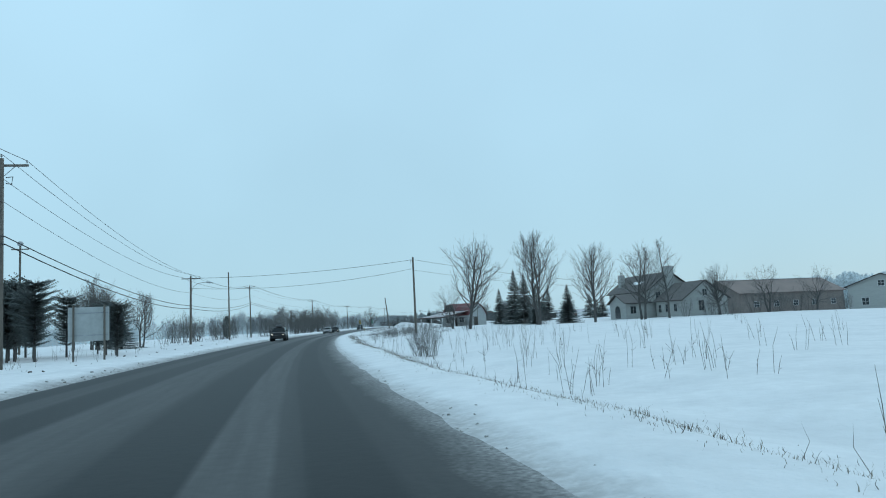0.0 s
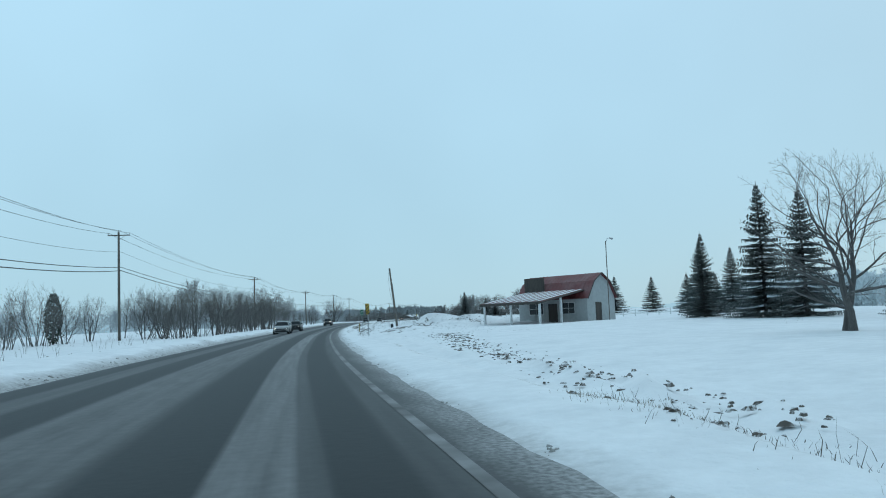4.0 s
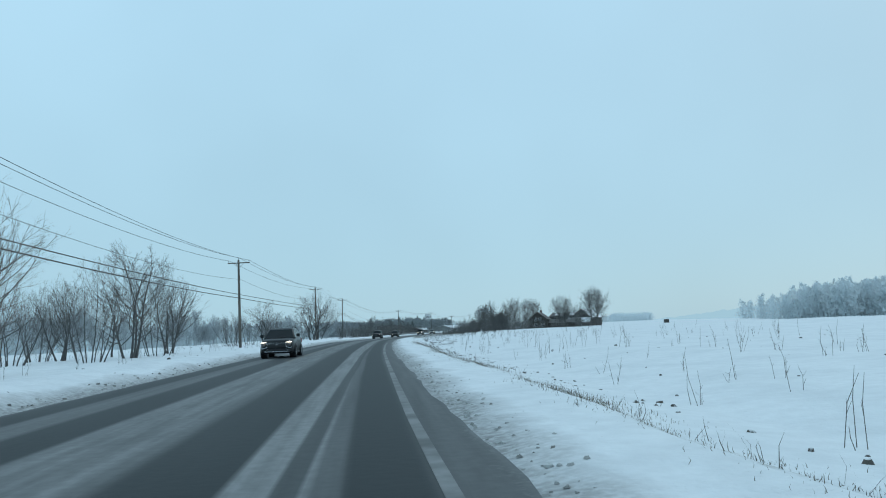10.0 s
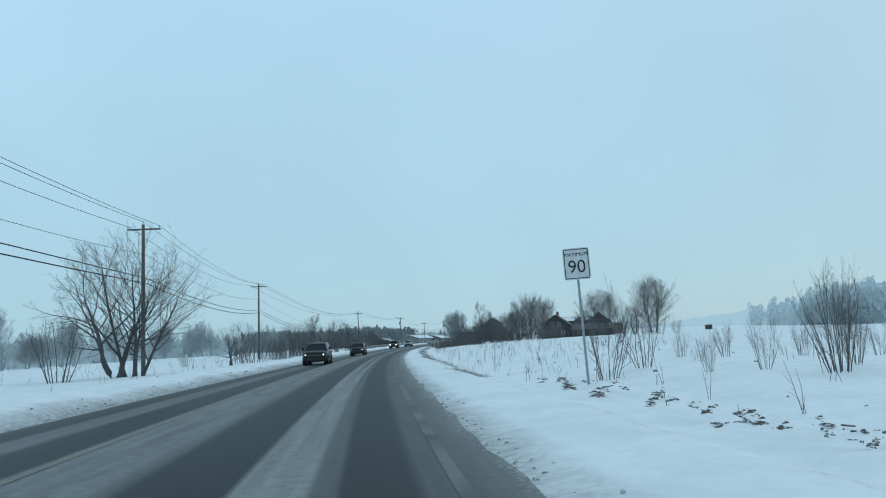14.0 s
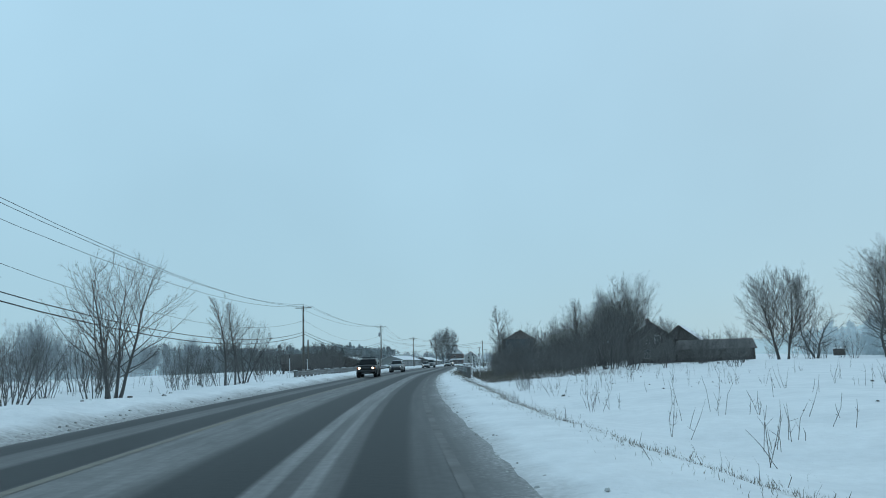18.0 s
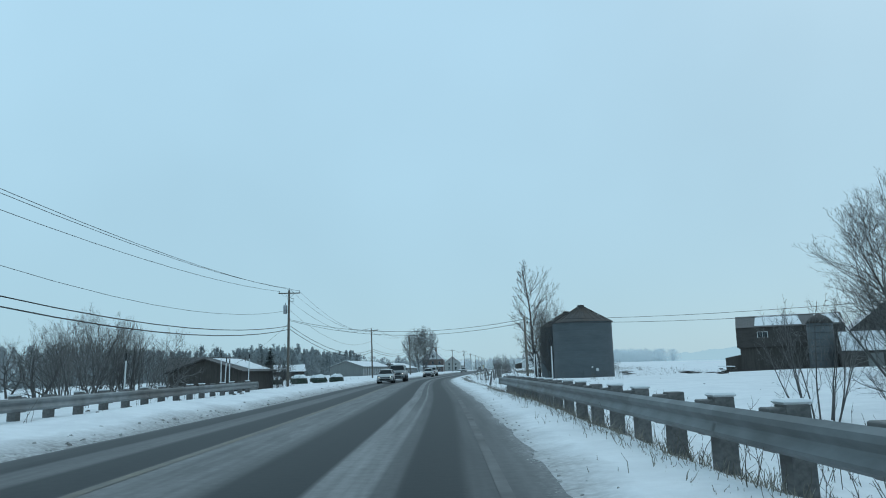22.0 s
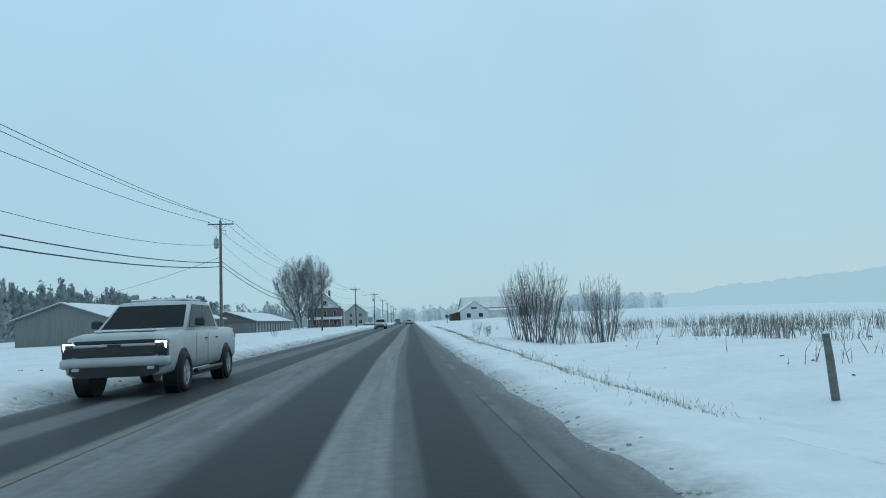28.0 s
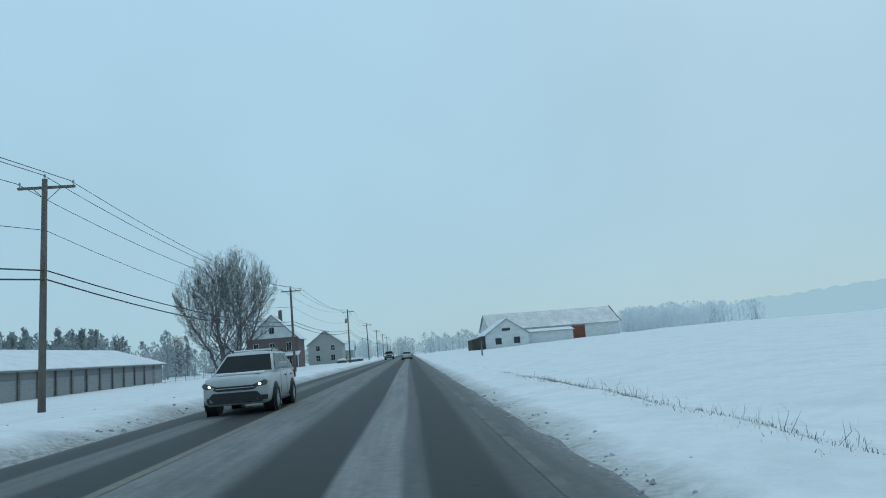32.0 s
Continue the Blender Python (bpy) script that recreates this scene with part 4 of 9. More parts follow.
def hazard_sign():
    ob = thing("hazard_marker_sign", spot(153.6, 4.45, -10, 0.17) @ Matrix.Rotation(radians(-1.2), 4, "Y"), "yellow and black diagonally striped hazard marker on a post", "road sign")
    part("post", Shape().box(-0.03, 0.02, -0.5, 0.03, 0.07, 2.3, bevel=0.006), METAL, ob)
    p = part("plate", round_panel(0.31, 0.93, 0.04, 0.01), SIGN_YELLOW, ob, m=move(0, 0, 2.22))
    w, h = 0.15, 0.46
    for k in range(-3, 4):
        z = k * 0.29
        poly = []
        for x, zz in ((-w, z - 0.13), (w, z + 0.17), (w, z + 0.32), (-w, z + 0.02)):
            poly.append((x, max(-h, min(h, zz))))
        if poly[1][1] - poly[2][1] or poly[0][1] - poly[3][1]:
            part("stripe", Shape().prism(poly, -0.009, -0.0055), SIGN_BLACK, p)
    part("side_flange", Shape().box(-0.20, 0.0, -0.45, -0.155, 0.05, 0.45), SIGN_BLACK, p)


def guard_rail(s0, s1, off, label, flip=1):
    def d_at(s):
        return edge(s) + off + lerp(s, (482, 497), (0.6, 0)) if flip > 0 else off
    n = int((s1 - s0) / 1.9)
    ob = thing("guard_rail", Matrix.Identity(4), label, "guard rail", "bridge guard rails")
    prof = [(0.0, 0.35), (0.055, 0.30), (0.06, 0.24), (0.012, 0.185), (0.0, 0.16), (0.012, 0.13), (0.06, 0.06), (0.055, 0.02), (0.0, -0.02)]
    post = Shape().box(-0.12, -0.13, -0.75, 0.12, 0.13, 0.86, bevel=0.012).mesh("post", GREY_WOOD)
    block = Shape().box(-0.09, -0.12, 0.40, 0.09, 0.12, 0.83, bevel=0.012).mesh("spacer_block", GREY_WOOD)
    cap = Shape().box(-0.15, -0.14, -0.004, 0.15, 0.14, 0.05, bevel=0.024).mesh("snow_cap", SNOW)
    for i in range(n + 1):
        a = s0 + i * 1.9
        m = spot(a, d_at(a) + flip * 0.36)
        m.translation.z = lerp(a, RISE_S, RISE) + 0.0
        q = part("post", post, GREY_WOOD, ob, m=m)
        part("spacer_block", block, GREY_WOOD, ob, m=m @ move(-flip * 0.2, 0, 0))
        if i % 3 != 1:
            part("snow_cap", cap, SNOW, ob, m=m @ move(0, 0, 0.86))
    ss = [s0 - 0.8 + 3.8 * k for k in range(int((s1 - s0 + 1.6) / 3.8) + 1)]
    for a, b in zip(ss, ss[1:]):
        sh = Shape()
        rows = []
        for t in (a, b + 0.12):
            x, y = flat(t, d_at(t))
            h = heading(t)
            z0 = lerp(t, RISE_S, RISE) + 0.45
            for w, z in prof:
                for th in (0.0,):
                    k = -flip * (w - 0.0)
                    rows.append((x + k * math.cos(h), y + k * math.sin(h), z0 + z))
        m = len(prof)
        back = [(p[0] + flip * 0.006 * math.cos(h), p[1] + flip * 0.006 * math.sin(h), p[2]) for p in rows]
        sh.add(rows + back, [(i, i + 1, m + i + 1, m + i) for i in range(m - 1)] + [(2 * m + i + 1, 2 * m + i, 3 * m + i, 3 * m + i + 1) for i in range(m - 1)])
        part("beam", sh, RAIL, ob)
    for t in (s0 - 0.8, ss[-1]):
        m = spot(t, d_at(t))
        m.translation.z = lerp(t, RISE_S, RISE) + 0.45
        part("end_terminal", Shape().tube([(0, -0.02, -0.04), (0.02 * flip, -0.02, 0.33)], 0.11, 10), RAIL, ob, m=m)


def marker(s, d, h=2.2):
    ob = thing("snow_marker", spot(s, d) @ Matrix.Rotation(radians((s * 7 % 5) - 2), 4, "Y"), "tall white marker post with a dark reflective tip", "marker post", "bridge end markers")
    part("post", Shape().tube([(0, 0, -0.4), (0, 0, h - 0.3)], 0.032, 8), SIGN_WHITE, ob)
    part("tip", Shape().tube([(0, 0, h - 0.3), (0, 0, h)], 0.036, 8), SIGN_BLACK, ob)


def wood_post(s, d, h, r=0.09, lean=(0, 0), label="grey weathered wooden fence post standing in snow", mat=None):
    ob = thing("fence_post", spot(s, d, 20) @ Matrix.Rotation(radians(lean[0]), 4, "Y") @ Matrix.Rotation(radians(lean[1]), 4, "X"), label, "post", "old fence posts")
    part("post", Shape().tube([(0, 0, -0.4), (0.01, 0, h * 0.6), (0, 0, h)], [r, r * 0.95, r * 0.8], 8), mat or GREY_WOOD, ob)
    part("snow_cap", Shape().lathe([(r * 0.8, h), (r * 0.7, h + 0.03), (0, h + 0.045)], 8), SNOW, ob)



def crust_ledge(s0, s1, off, label):
    """A broken edge of the snow crust with dark earth under it."""
    sh = Shape()
    n = int((s1 - s0) / 0.35)
    rnd = random.Random(int(s0))
    for i in range(n + 1):
        a = s0 + (s1 - s0) * i / n
        d = edge(a) + lip(a) + off + 0.03 * math.sin(a * 0.7) + rnd.uniform(-0.012, 0.012)
        t = max(0.004, 0.008 + 0.022 * noise.noise(Vector((a * 0.8, off, 1)))) if 0 < i < n else 0.004
        z = max(ground_z(a, d - t), ground_z(a, d + t))
        for k, dz in ((-t, -0.03), (-t * 0.6, 0.018), (t * 0.6, 0.014), (t, -0.03)):
            x, y = flat(a, d + k)
            sh.v.append((x, y, z + dz * min(1, t / 0.03)))
    for i in range(n):
        sh.f += [(i * 4 + j, i * 4 + j + 1, i * 4 + 5 + j, i * 4 + 4 + j) for j in range(3)]
    tagged(new("crust_edge", sh.mesh("crust_edge", EARTH_DARK)), label, "snow crust", kind="stuff")


EARTH_DARK = material("dark_wet_earth", (0.07, 0.062, 0.055), 0.95, 0.35, 8, 0.4, coords="World")
crust_ledge(164.5, 181, -0.12, "dark broken edge of the snow crust beside the shoulder")
crust_ledge(676, 716, 0.02, "dark broken edge of the snow crust beside the meadow")
crust_ledge(752, 792, 0.02, "dark broken edge of the snow crust below the field")
_st = thing("snow_stake", spot(605, 5.9) @ Matrix.Rotation(radians(-3), 4, "Y"), "thin dark stake with a yellow tip in the snow", "stake")
part("rod", Shape().tube([(0, 0, -0.3), (0, 0, 1.6)], 0.018, 6), BLACK, _st)
part("tip", Shape().tube([(0, 0, 1.6), (0, 0, 2.0)], 0.024, 6), SIGN_YELLOW, _st)
speed_sign()
route_sign()
hazard_sign()
guard_rail(482.8, 558.8, 2.52, "weathered steel guard rail on snow-capped timber posts", 1)
guard_rail(489.0, 568.6, -11.9, "weathered steel guard rail on timber posts along the oncoming lane", -1)
for _s, _d in ((484.2, 4.1), (486.5, 4.9), (489.5, -12.9), (500, -13.4), (549, -12.8), (563.5, -12.8), (566, -13.2)):
    marker(_s, _d)
marker(564.2, 6.15, 2.65)
marker(570, 7.3, 2.7)
marker(555.3, 5.8, 2.85)
marker(571.2, -13.3, 2.6)
marker(565.2, -13.5, 2.6)
for _s, _d, _h, _lx, _ly in ((611, 8.1, 1.25, 3, 0), (613.2, 7.5, 1.15, -2, 4), (616.5, 6.6, 1.3, -6, 0), (618.2, 6.9, 1.1, 2, 3), (621, 7.5, 1.15, 1, 0), (622.4, 8.8, 1.2, 0, 5), (624.8, 7.9, 1.3, -3, 0), (625.4, 8.2, 1.25, 2, 2),
                             (628.5, 8.3, 1.1, 0, 0), (631, 8.6, 1.2, 3, 0), (634.5, 8.9, 1.1, -2, 2), (638, 9.2, 1.0, 0, 0), (642, 9.5, 1.1, 2, 0), (580.6, 4.75, 0.8, 9, 4), (580.2, 6.5, 0.52, -18, 0), (674.8, 7.1, 1.0, -3, 0), (677.2, 8.6, 0.9, -8, 0),
                             (679.6, 7.2, 1.1, -5, 0), (714.6, 12.9, 1.15, 2, 0)):
    wood_post(_s, _d, _h, 0.09 if _s < 670 else 0.07, (_lx, _ly))


def small_things():
    ob = thing("dark_barrel", spot(201.7, 9.3), "small dark barrel standing in the snow", "barrel")
    part("drum", Shape().lathe([(0.2, -0.2), (0.21, 0.1), (0.2, 0.55), (0.17, 0.62), (0.0, 0.64)], 14), BLACK, ob, smooth=True)
    ob = thing("snow_stake", spot(203.5, 9.9), "thin pale stake with a yellow cap in the snow", "stake")
    part("rod", Shape().tube([(0, 0, -0.3), (0, 0, 1.5)], 0.02, 6), SIGN_WHITE, ob)
    part("tip", Shape().tube([(0, 0, 1.5), (0, 0, 1.75)], 0.035, 6), SIGN_YELLOW, ob)
    ob = thing("snow_stake", spot(206.0, 13.2) @ Matrix.Rotation(radians(9), 4, "Y"), "thin leaning stake with a yellow plate in the snow", "stake")
    part("rod", Shape().tube([(0, 0, -0.3), (0, 0, 1.55)], 0.016, 6), METAL, ob)
    part("tip", Shape().box(-0.07, -0.012, 1.5, 0.07, 0.012, 1.72, bevel=0.004), SIGN_YELLOW, ob)
    ob = thing("delineator_post", spot(178.6, 4.22), "short yellow wooden marker post with a dark reflector", "marker post")
    part("post", Shape().box(-0.05, -0.05, -0.4, 0.05, 0.05, 1.15, bevel=0.01), material("faded_yellow_paint", (0.30, 0.235, 0.10), 0.8, 0.35, 6, 0.2), ob)
    part("reflector", Shape().box(0.04, -0.08, 0.82, 0.22, -0.05, 0.93, bevel=0.01), BLACK, ob)
    ob = thing("concrete_footing", spot(673.2, 7.2, 12), "low concrete well footing with a dark rubber tyre on it", "concrete block")
    part("block", Shape().box(-0.75, -0.5, -0.3, 0.75, 0.5, 0.28, bevel=0.05), CONCRETE, ob)
    part("snow_cap", Shape().box(-0.7, -0.45, 0.28, 0.2, 0.45, 0.33, bevel=0.024), SNOW, ob)
    part("tyre", Shape().lathe([(0.2, 0.3), (0.36, 0.3), (0.4, 0.38), (0.36, 0.47), (0.2, 0.47), (0.18, 0.38), (0.2, 0.3)], 16, move(0.28, 0, 0)), RUBBER, ob)
    ob = thing("mailbox", spot(690.7, -12.8), "dark rural mailbox on a wooden post in the snow bank", "mailbox")
    part("post", Shape().box(-0.07, -0.07, -0.4, 0.07, 0.07, 0.85, bevel=0.01), GREY_WOOD, ob)
    part("box", Shape().prism([(-0.16, 0.85), (0.16, 0.85), (0.16, 1.05), (0.1, 1.15), (-0.1, 1.15), (-0.16, 1.05)], -0.28, 0.28), BLACK, ob)
    part("arm", Shape().box(-0.04, -0.45, 0.8, 0.04, 0.3, 0.86), GREY_WOOD, ob)
    ob = thing("yard_lamp", spot(700.2, -18.8), "black lantern lamp post in a snowy yard", "lamp post")
    part("post", Shape().tube([(0, 0, -0.3), (0, 0, 1.75)], 0.04, 8), BLACK, ob)
    part("lantern", Shape().lathe([(0.05, 1.75), (0.11, 1.82), (0.13, 2.02), (0.16, 2.04), (0.03, 2.16), (0.0, 2.2)], 8), BLACK, ob)
    ob = thing("box_hide", spot(618, 106, 20), "small wooden lookout box on short legs in the far field", "hide")
    part("box", Shape().box(-1.0, -1.0, 0.8, 1.0, 1.0, 2.6, bevel=0.03), DARKWOOD, ob)
    part("roof", Shape().prism([(-1.25, 2.6), (1.25, 2.6), (1.25, 2.7), (0, 3.0), (-1.25, 2.75)], -1.2, 1.2), SNOW, ob)
    for x in (-0.9, 0.9):
        for y in (-0.9, 0.9):
            part("leg", Shape().box(x - 0.06, y - 0.06, -0.4, x + 0.06, y + 0.06, 0.8), DARKWOOD, ob)
    ob = thing("yard_sign", spot(174.5, 26.0, 20), "small white sign box on a post before the shop", "sign")
    part("post", Shape().box(-0.05, -0.05, -0.3, 0.05, 0.05, 1.0), WHITE, ob)
    part("panel", Shape().box(-0.45, -0.08, 1.0, 0.45, 0.08, 1.55, bevel=0.02), WHITE, ob)
    part("marking", Shape().box(-0.3, -0.085, 1.2, 0.3, -0.081, 1.32), BLACK, ob)
    ob = thing("roadside_hoarding", spot(45.2, -12.3, 10), "back of a pale sign board on two steel posts", "sign board")
    part("panel", Shape().box(-1.1, -0.03, 1.15, 1.1, 0.03, 3.15, bevel=0.01), STUCCO, ob)
    for x in (-0.8, 0.85):
        part("post", Shape().tube([(x, -0.13, -0.4), (x, -0.13, 3.25)], 0.06, 8), POLE_WOOD, ob)
    for z in (1.5, 2.8):
        part("stiffener", Shape().box(-1.05, -0.06, z - 0.03, 1.05, -0.03, z + 0.03), METAL, ob)
    ob = thing("gate_post_sign", spot(872, 10.5, 10), "post with a small dark square notice by a farm entrance", "sign")
    part("post", Shape().box(-0.09, -0.09, -0.4, 0.09, 0.09, 2.1, bevel=0.01), GREY_WOOD, ob)
    part("panel", Shape().box(-0.45, -0.05, 1.5, 0.45, 0.05, 2.4, bevel=0.02), DARKWOOD, ob)


small_things()


# single poles and their service wires
def single_poles():
    def bare(s, d, h, label, lean=(0, 0), r=0.13):
        m = spot(s, d) @ Matrix.Rotation(radians(lean[0]), 4, "Y") @ Matrix.Rotation(radians(lean[1]), 4, "X")
        ob = thing("service_pole", m, label, "utility pole", "service poles")
        part("pole", Shape().tube([(0, 0, -0.6), (0, 0, h / 2), (0, 0, h)], [r * 1.15, r, r * 0.85], 10), POLE_WOOD, ob, smooth=True)
        return ob, m
    a, ma = bare(90.6, 12.2, 9.7, "bare wooden service pole beside the field")
    part("clamp", Shape().tube([(0.12, 0, 9.35), (-0.3, 0.05, 9.3), (-0.28, 0.05, 8.85), (-0.1, 0, 8.8)], 0.02, 5), BLACK, a)
    b, mb = bare(138.8, -19.6, 12.8, "tall bare wooden pole in the hedge line")
    c, mc = bare(197.7, 9.9, 8.9, "bare wooden pole leaning over a snowy field with a meter box", (-5.8, 1), 0.15)
    part("meter_box", Shape().box(-0.34, -0.3, 2.25, 0.30, -0.16, 2.85, bevel=0.02), GREY_WOOD, c)
    part("bracket", Shape().box(-0.40, -0.32, 2.10, 0.48, -0.15, 2.24, bevel=0.015), GREY_WOOD, c)
    part("conduit", Shape().tube([(0.16, 0, 0), (0.15, 0, 6.5)], 0.02, 5), METAL, c)
    part("loose_wire", Shape().tube([(-0.1, -0.1, 8.7), (-0.32, -0.16, 7.6), (-0.42, -0.18, 6.2), (-0.34, -0.18, 4.6), (-0.16, -0.16, 3.2), (-0.1, -0.16, 2.2)], 0.012, 5), BLACK, c)
    d, md = bare(583.6, 8.4, 5.95, "wooden service pole leaning by the steel grain bins", (-1.0, 0), 0.105)
    bare(533, -20.6, 5.2, "short wooden stub pole beside a taller pole")
    e = thing("light_pole", spot(165.8, 31.0), "thin pole with a yard light by the shop gable", "lamp post")
    part("pole", Shape().tube([(0, 0, -0.4), (0.05, 0, 8.6)], 0.05, 8), POLE_WOOD, e)
    part("lamp_arm", Shape().tube([(0.05, 0, 8.4), (0.25, 0, 8.9), (0.6, 0, 8.95)], 0.03, 6), METAL, e)
    part("lamp_head", Shape().tube([(0.5, 0, 8.95), (0.85, 0, 8.85)], [0.06, 0.13], 8), METAL, e)
    w = thing("service_line", Matrix.Identity(4), "thin black service cables crossing above the road", "cable", "power lines")
    ml, hl = _tops[2]
    part("cable", wire(ma @ Vector((-0.1, 0, 9.35)), ml @ Vector((0.1, 0, hl - 0.3)), 0.5, 0.022, 20), CABLE, w)
    part("cable", wire(ma @ Vector((-0.1, 0, 8.2)), ml @ Vector((0.1, 0, hl - 1.7)), 0.9, 0.018, 20), CABLE, w)
    h0 = spot(126, 55, 0, 6.5).translation
    part("cable", wire(ma @ Vector((0.1, 0, 9.35)), h0, 0.6, 0.02), CABLE, w)
    part("cable", wire(ma @ Vector((0.1, 0, 8.0)), h0 - Vector((0, 0, 0.6)), 0.7, 0.014), CABLE, w)
    (m5, h5), (m7, h7), (m2, h2) = _tops[9], _tops[11], _tops[2]
    w = thing("service_line", Matrix.Identity(4), "thin black service cables crossing the road to farm buildings", "cable", "power lines")
    for k, (z0, z1, sag) in enumerate(((-3.4, -0.25, 1.25), (-3.5, -0.55, 1.4))):
        part("cable", wire(m5 @ Vector((0.1, 0, h5 + z0)), md @ Vector((0, 0, 5.95 + z1)), sag, 0.018, 22), CABLE, w)
        part("cable", wire(md @ Vector((0, 0, 5.95 + z1)), spot(562, 40.5, 0, 5.7 - k * 0.7).translation, 0.6, 0.016), CABLE, w)
    part("cable", wire(m5 @ Vector((-0.1, 0, h5 - 4)), spot(590, -20, 0, 3.0).translation, 0.3, 0.014), CABLE, w)
    part("cable", wire(m7 @ Vector((-0.1, 0, h7 - 3.6)), spot(760, -45, 0, 5).translation, 0.5, 0.016), CABLE, w)


single_poles()


# ---- buildings ----
def snow_slab(poly, t=0.16):
    """An uneven snow layer over a four-cornered roof face."""
    a, b, c, d = (Vector(p) for p in poly)
    s = Shape()
    n, m = 10, 5
    up = (b - a).cross(d - a).normalized()
    if up.z < 0:
        up = -up
    for lift in (0.01, 1):
        for i in range(n + 1):
            for j in range(m + 1):
                p = a.lerp(b, i / n).lerp(d.lerp(c, i / n), j / m)
                rim = i in (0, n) or j in (0, m)
                k = 0.01 if lift != 1 else t * (0.55 if rim else 1.0) * (1 + 0.25 * noise.noise(p * 0.7))
                s.v.append(tuple(p + up * k))
    o = (n + 1) * (m + 1)
    for i in range(n):
        for j in range(m):
            k = i * (m + 1) + j
            s.f.append((o + k, o + k + m + 1, o + k + m + 2, o + k + 1))
    edge_ids = [i * (m + 1) for i in range(n + 1)] + [n * (m + 1) + j for j in range(1, m + 1)] + [i * (m + 1) + m for i in range(n - 1, -1, -1)] + [j for j in range(m - 1, 0, -1)]
    for p, q in zip(edge_ids, edge_ids[1:] + edge_ids[:1]):
        s.f.append((p, q, o + q, o + p))
    return s


def roof_slab(parent, poly, mat, t=0.14, name="roof", snow=0.0):
    a, b, c, d = (Vector(p) for p in poly)
    up = (b - a).cross(d - a).normalized()
    up = -up if up.z < 0 else up
    lo = [p for p in (a, b, c, d)]
    hi = [p + up * t for p in lo]
    s = Shape().add(lo + hi, [(0, 1, 2, 3), (7, 6, 5, 4), (0, 4, 5, 1), (1, 5, 6, 2), (2, 6, 7, 3), (3, 7, 4, 0)])
    r = part(name, s, mat, parent)
    if snow:
        part("snow_cover", snow_slab([p + up * t for p in (a, b, c, d)], snow), SNOW, r, "uneven layer of snow on the roof")
    return r


def opening(parent, x, y, z, w, h, face, glass=True, frame_mat=None, name="window"):
    """A window or door on a wall: face is the outward direction '-x', '+x', '-y' or '+y'; x, y, z is the lower middle on the wall."""
    turn = {"-y": 0, "+x": 90, "+y": 180, "-x": 270}[face]
    m = move(x, y, z) @ Matrix.Rotation(radians(turn), 4, "Z")
    f = Shape()
    t = 0.07
    for x0, z0, x1, z1 in ((-w / 2 - t, -t, w / 2 + t, 0), (-w / 2 - t, h, w / 2 + t, h + t), (-w / 2 - t, 0, -w / 2, h), (w / 2, 0, w / 2 + t, h)):
        f.box(x0, -0.05, z0, x1, 0.03, z1)
    win = part(name, f, frame_mat or WHITE, parent, m=m)
    if glass:
        part("pane", Shape().box(-w / 2, -0.015, 0, w / 2, 0.01, h), GLASS, win)
        part("glazing_bar", Shape().box(-0.02, -0.03, 0, 0.02, -0.016, h).box(-w / 2, -0.03, h * 0.5 - 0.02, w / 2, -0.0165, h * 0.5 + 0.02), frame_mat or WHITE, win)
    else:
        part("leaf", Shape().box(-w / 2, -0.02, 0, w / 2, 0.01, h), frame_mat or WHITE, win)
    return win


def gable_walls(parent, x0, x1, y0, y1, eave, ridge, mat, along="y", name="wall"):
    """Four walls with thickness; the ridge runs along y or x."""
    t = 0.15
    if along == "y":
        xm = (x0 + x1) / 2
        poly = [(x0, -0.5), (x1, -0.5), (x1, eave), (xm, ridge), (x0, eave)]
        part(name, Shape().prism(poly, y0, y0 + t), mat, parent)
        part(name, Shape().prism(poly, y1 - t, y1), mat, parent)
        part(name, Shape().box(x0, y0 + t, -0.5, x0 + t, y1 - t, eave), mat, parent)
        part(name, Shape().box(x1 - t, y0 + t, -0.5, x1, y1 - t, eave), mat, parent)
    else:
        ym = (y0 + y1) / 2
        poly = [(y0, -0.5), (y1, -0.5), (y1, eave), (ym, ridge), (y0, eave)]
        turn = Matrix.Rotation(radians(90), 4, "Z")
        part(name, Shape().prism(poly, -x0 - t, -x0, turn), mat, parent)
        part(name, Shape().prism(poly, -x1, -x1 + t, turn), mat, parent)
        part(name, Shape().box(x0 + t, y0, -0.5, x1 - t, y0 + t, eave), mat, parent)
        part(name, Shape().box(x0 + t, y1 - t, -0.5, x1 - t, y1, eave), mat, parent)


def gable_roof(parent, x0, x1, y0, y1, eave, ridge, mat, along="y", over=0.4, snow=0.0):
    if along == "y":
        xm = (x0 + x1) / 2
        k = (ridge - eave) / (xm - x0)
        e = eave - over * k
        roof_slab(parent, [(x0 - over, y0 - over, e), (x0 - over, y1 + over, e), (xm, y1 + over, ridge), (xm, y0 - over, ridge)], mat, snow=snow)
        roof_slab(parent, [(x1 + over, y0 - over, e), (x1 + over, y1 + over, e), (xm, y1 + over, ridge), (xm, y0 - over, ridge)], mat, snow=snow)
    else:
        ym = (y0 + y1) / 2
        k = (ridge - eave) / (ym - y0)
        e = eave - over * k
        roof_slab(parent, [(x0 - over, y0 - over, e), (x1 + over, y0 - over, e), (x1 + over, ym, ridge), (x0 - over, ym, ridge)], mat, snow=snow)
        roof_slab(parent, [(x0 - over, y1 + over, e), (x1 + over, y1 + over, e), (x1 + over, ym, ridge), (x0 - over, ym, ridge)], mat, snow=snow)


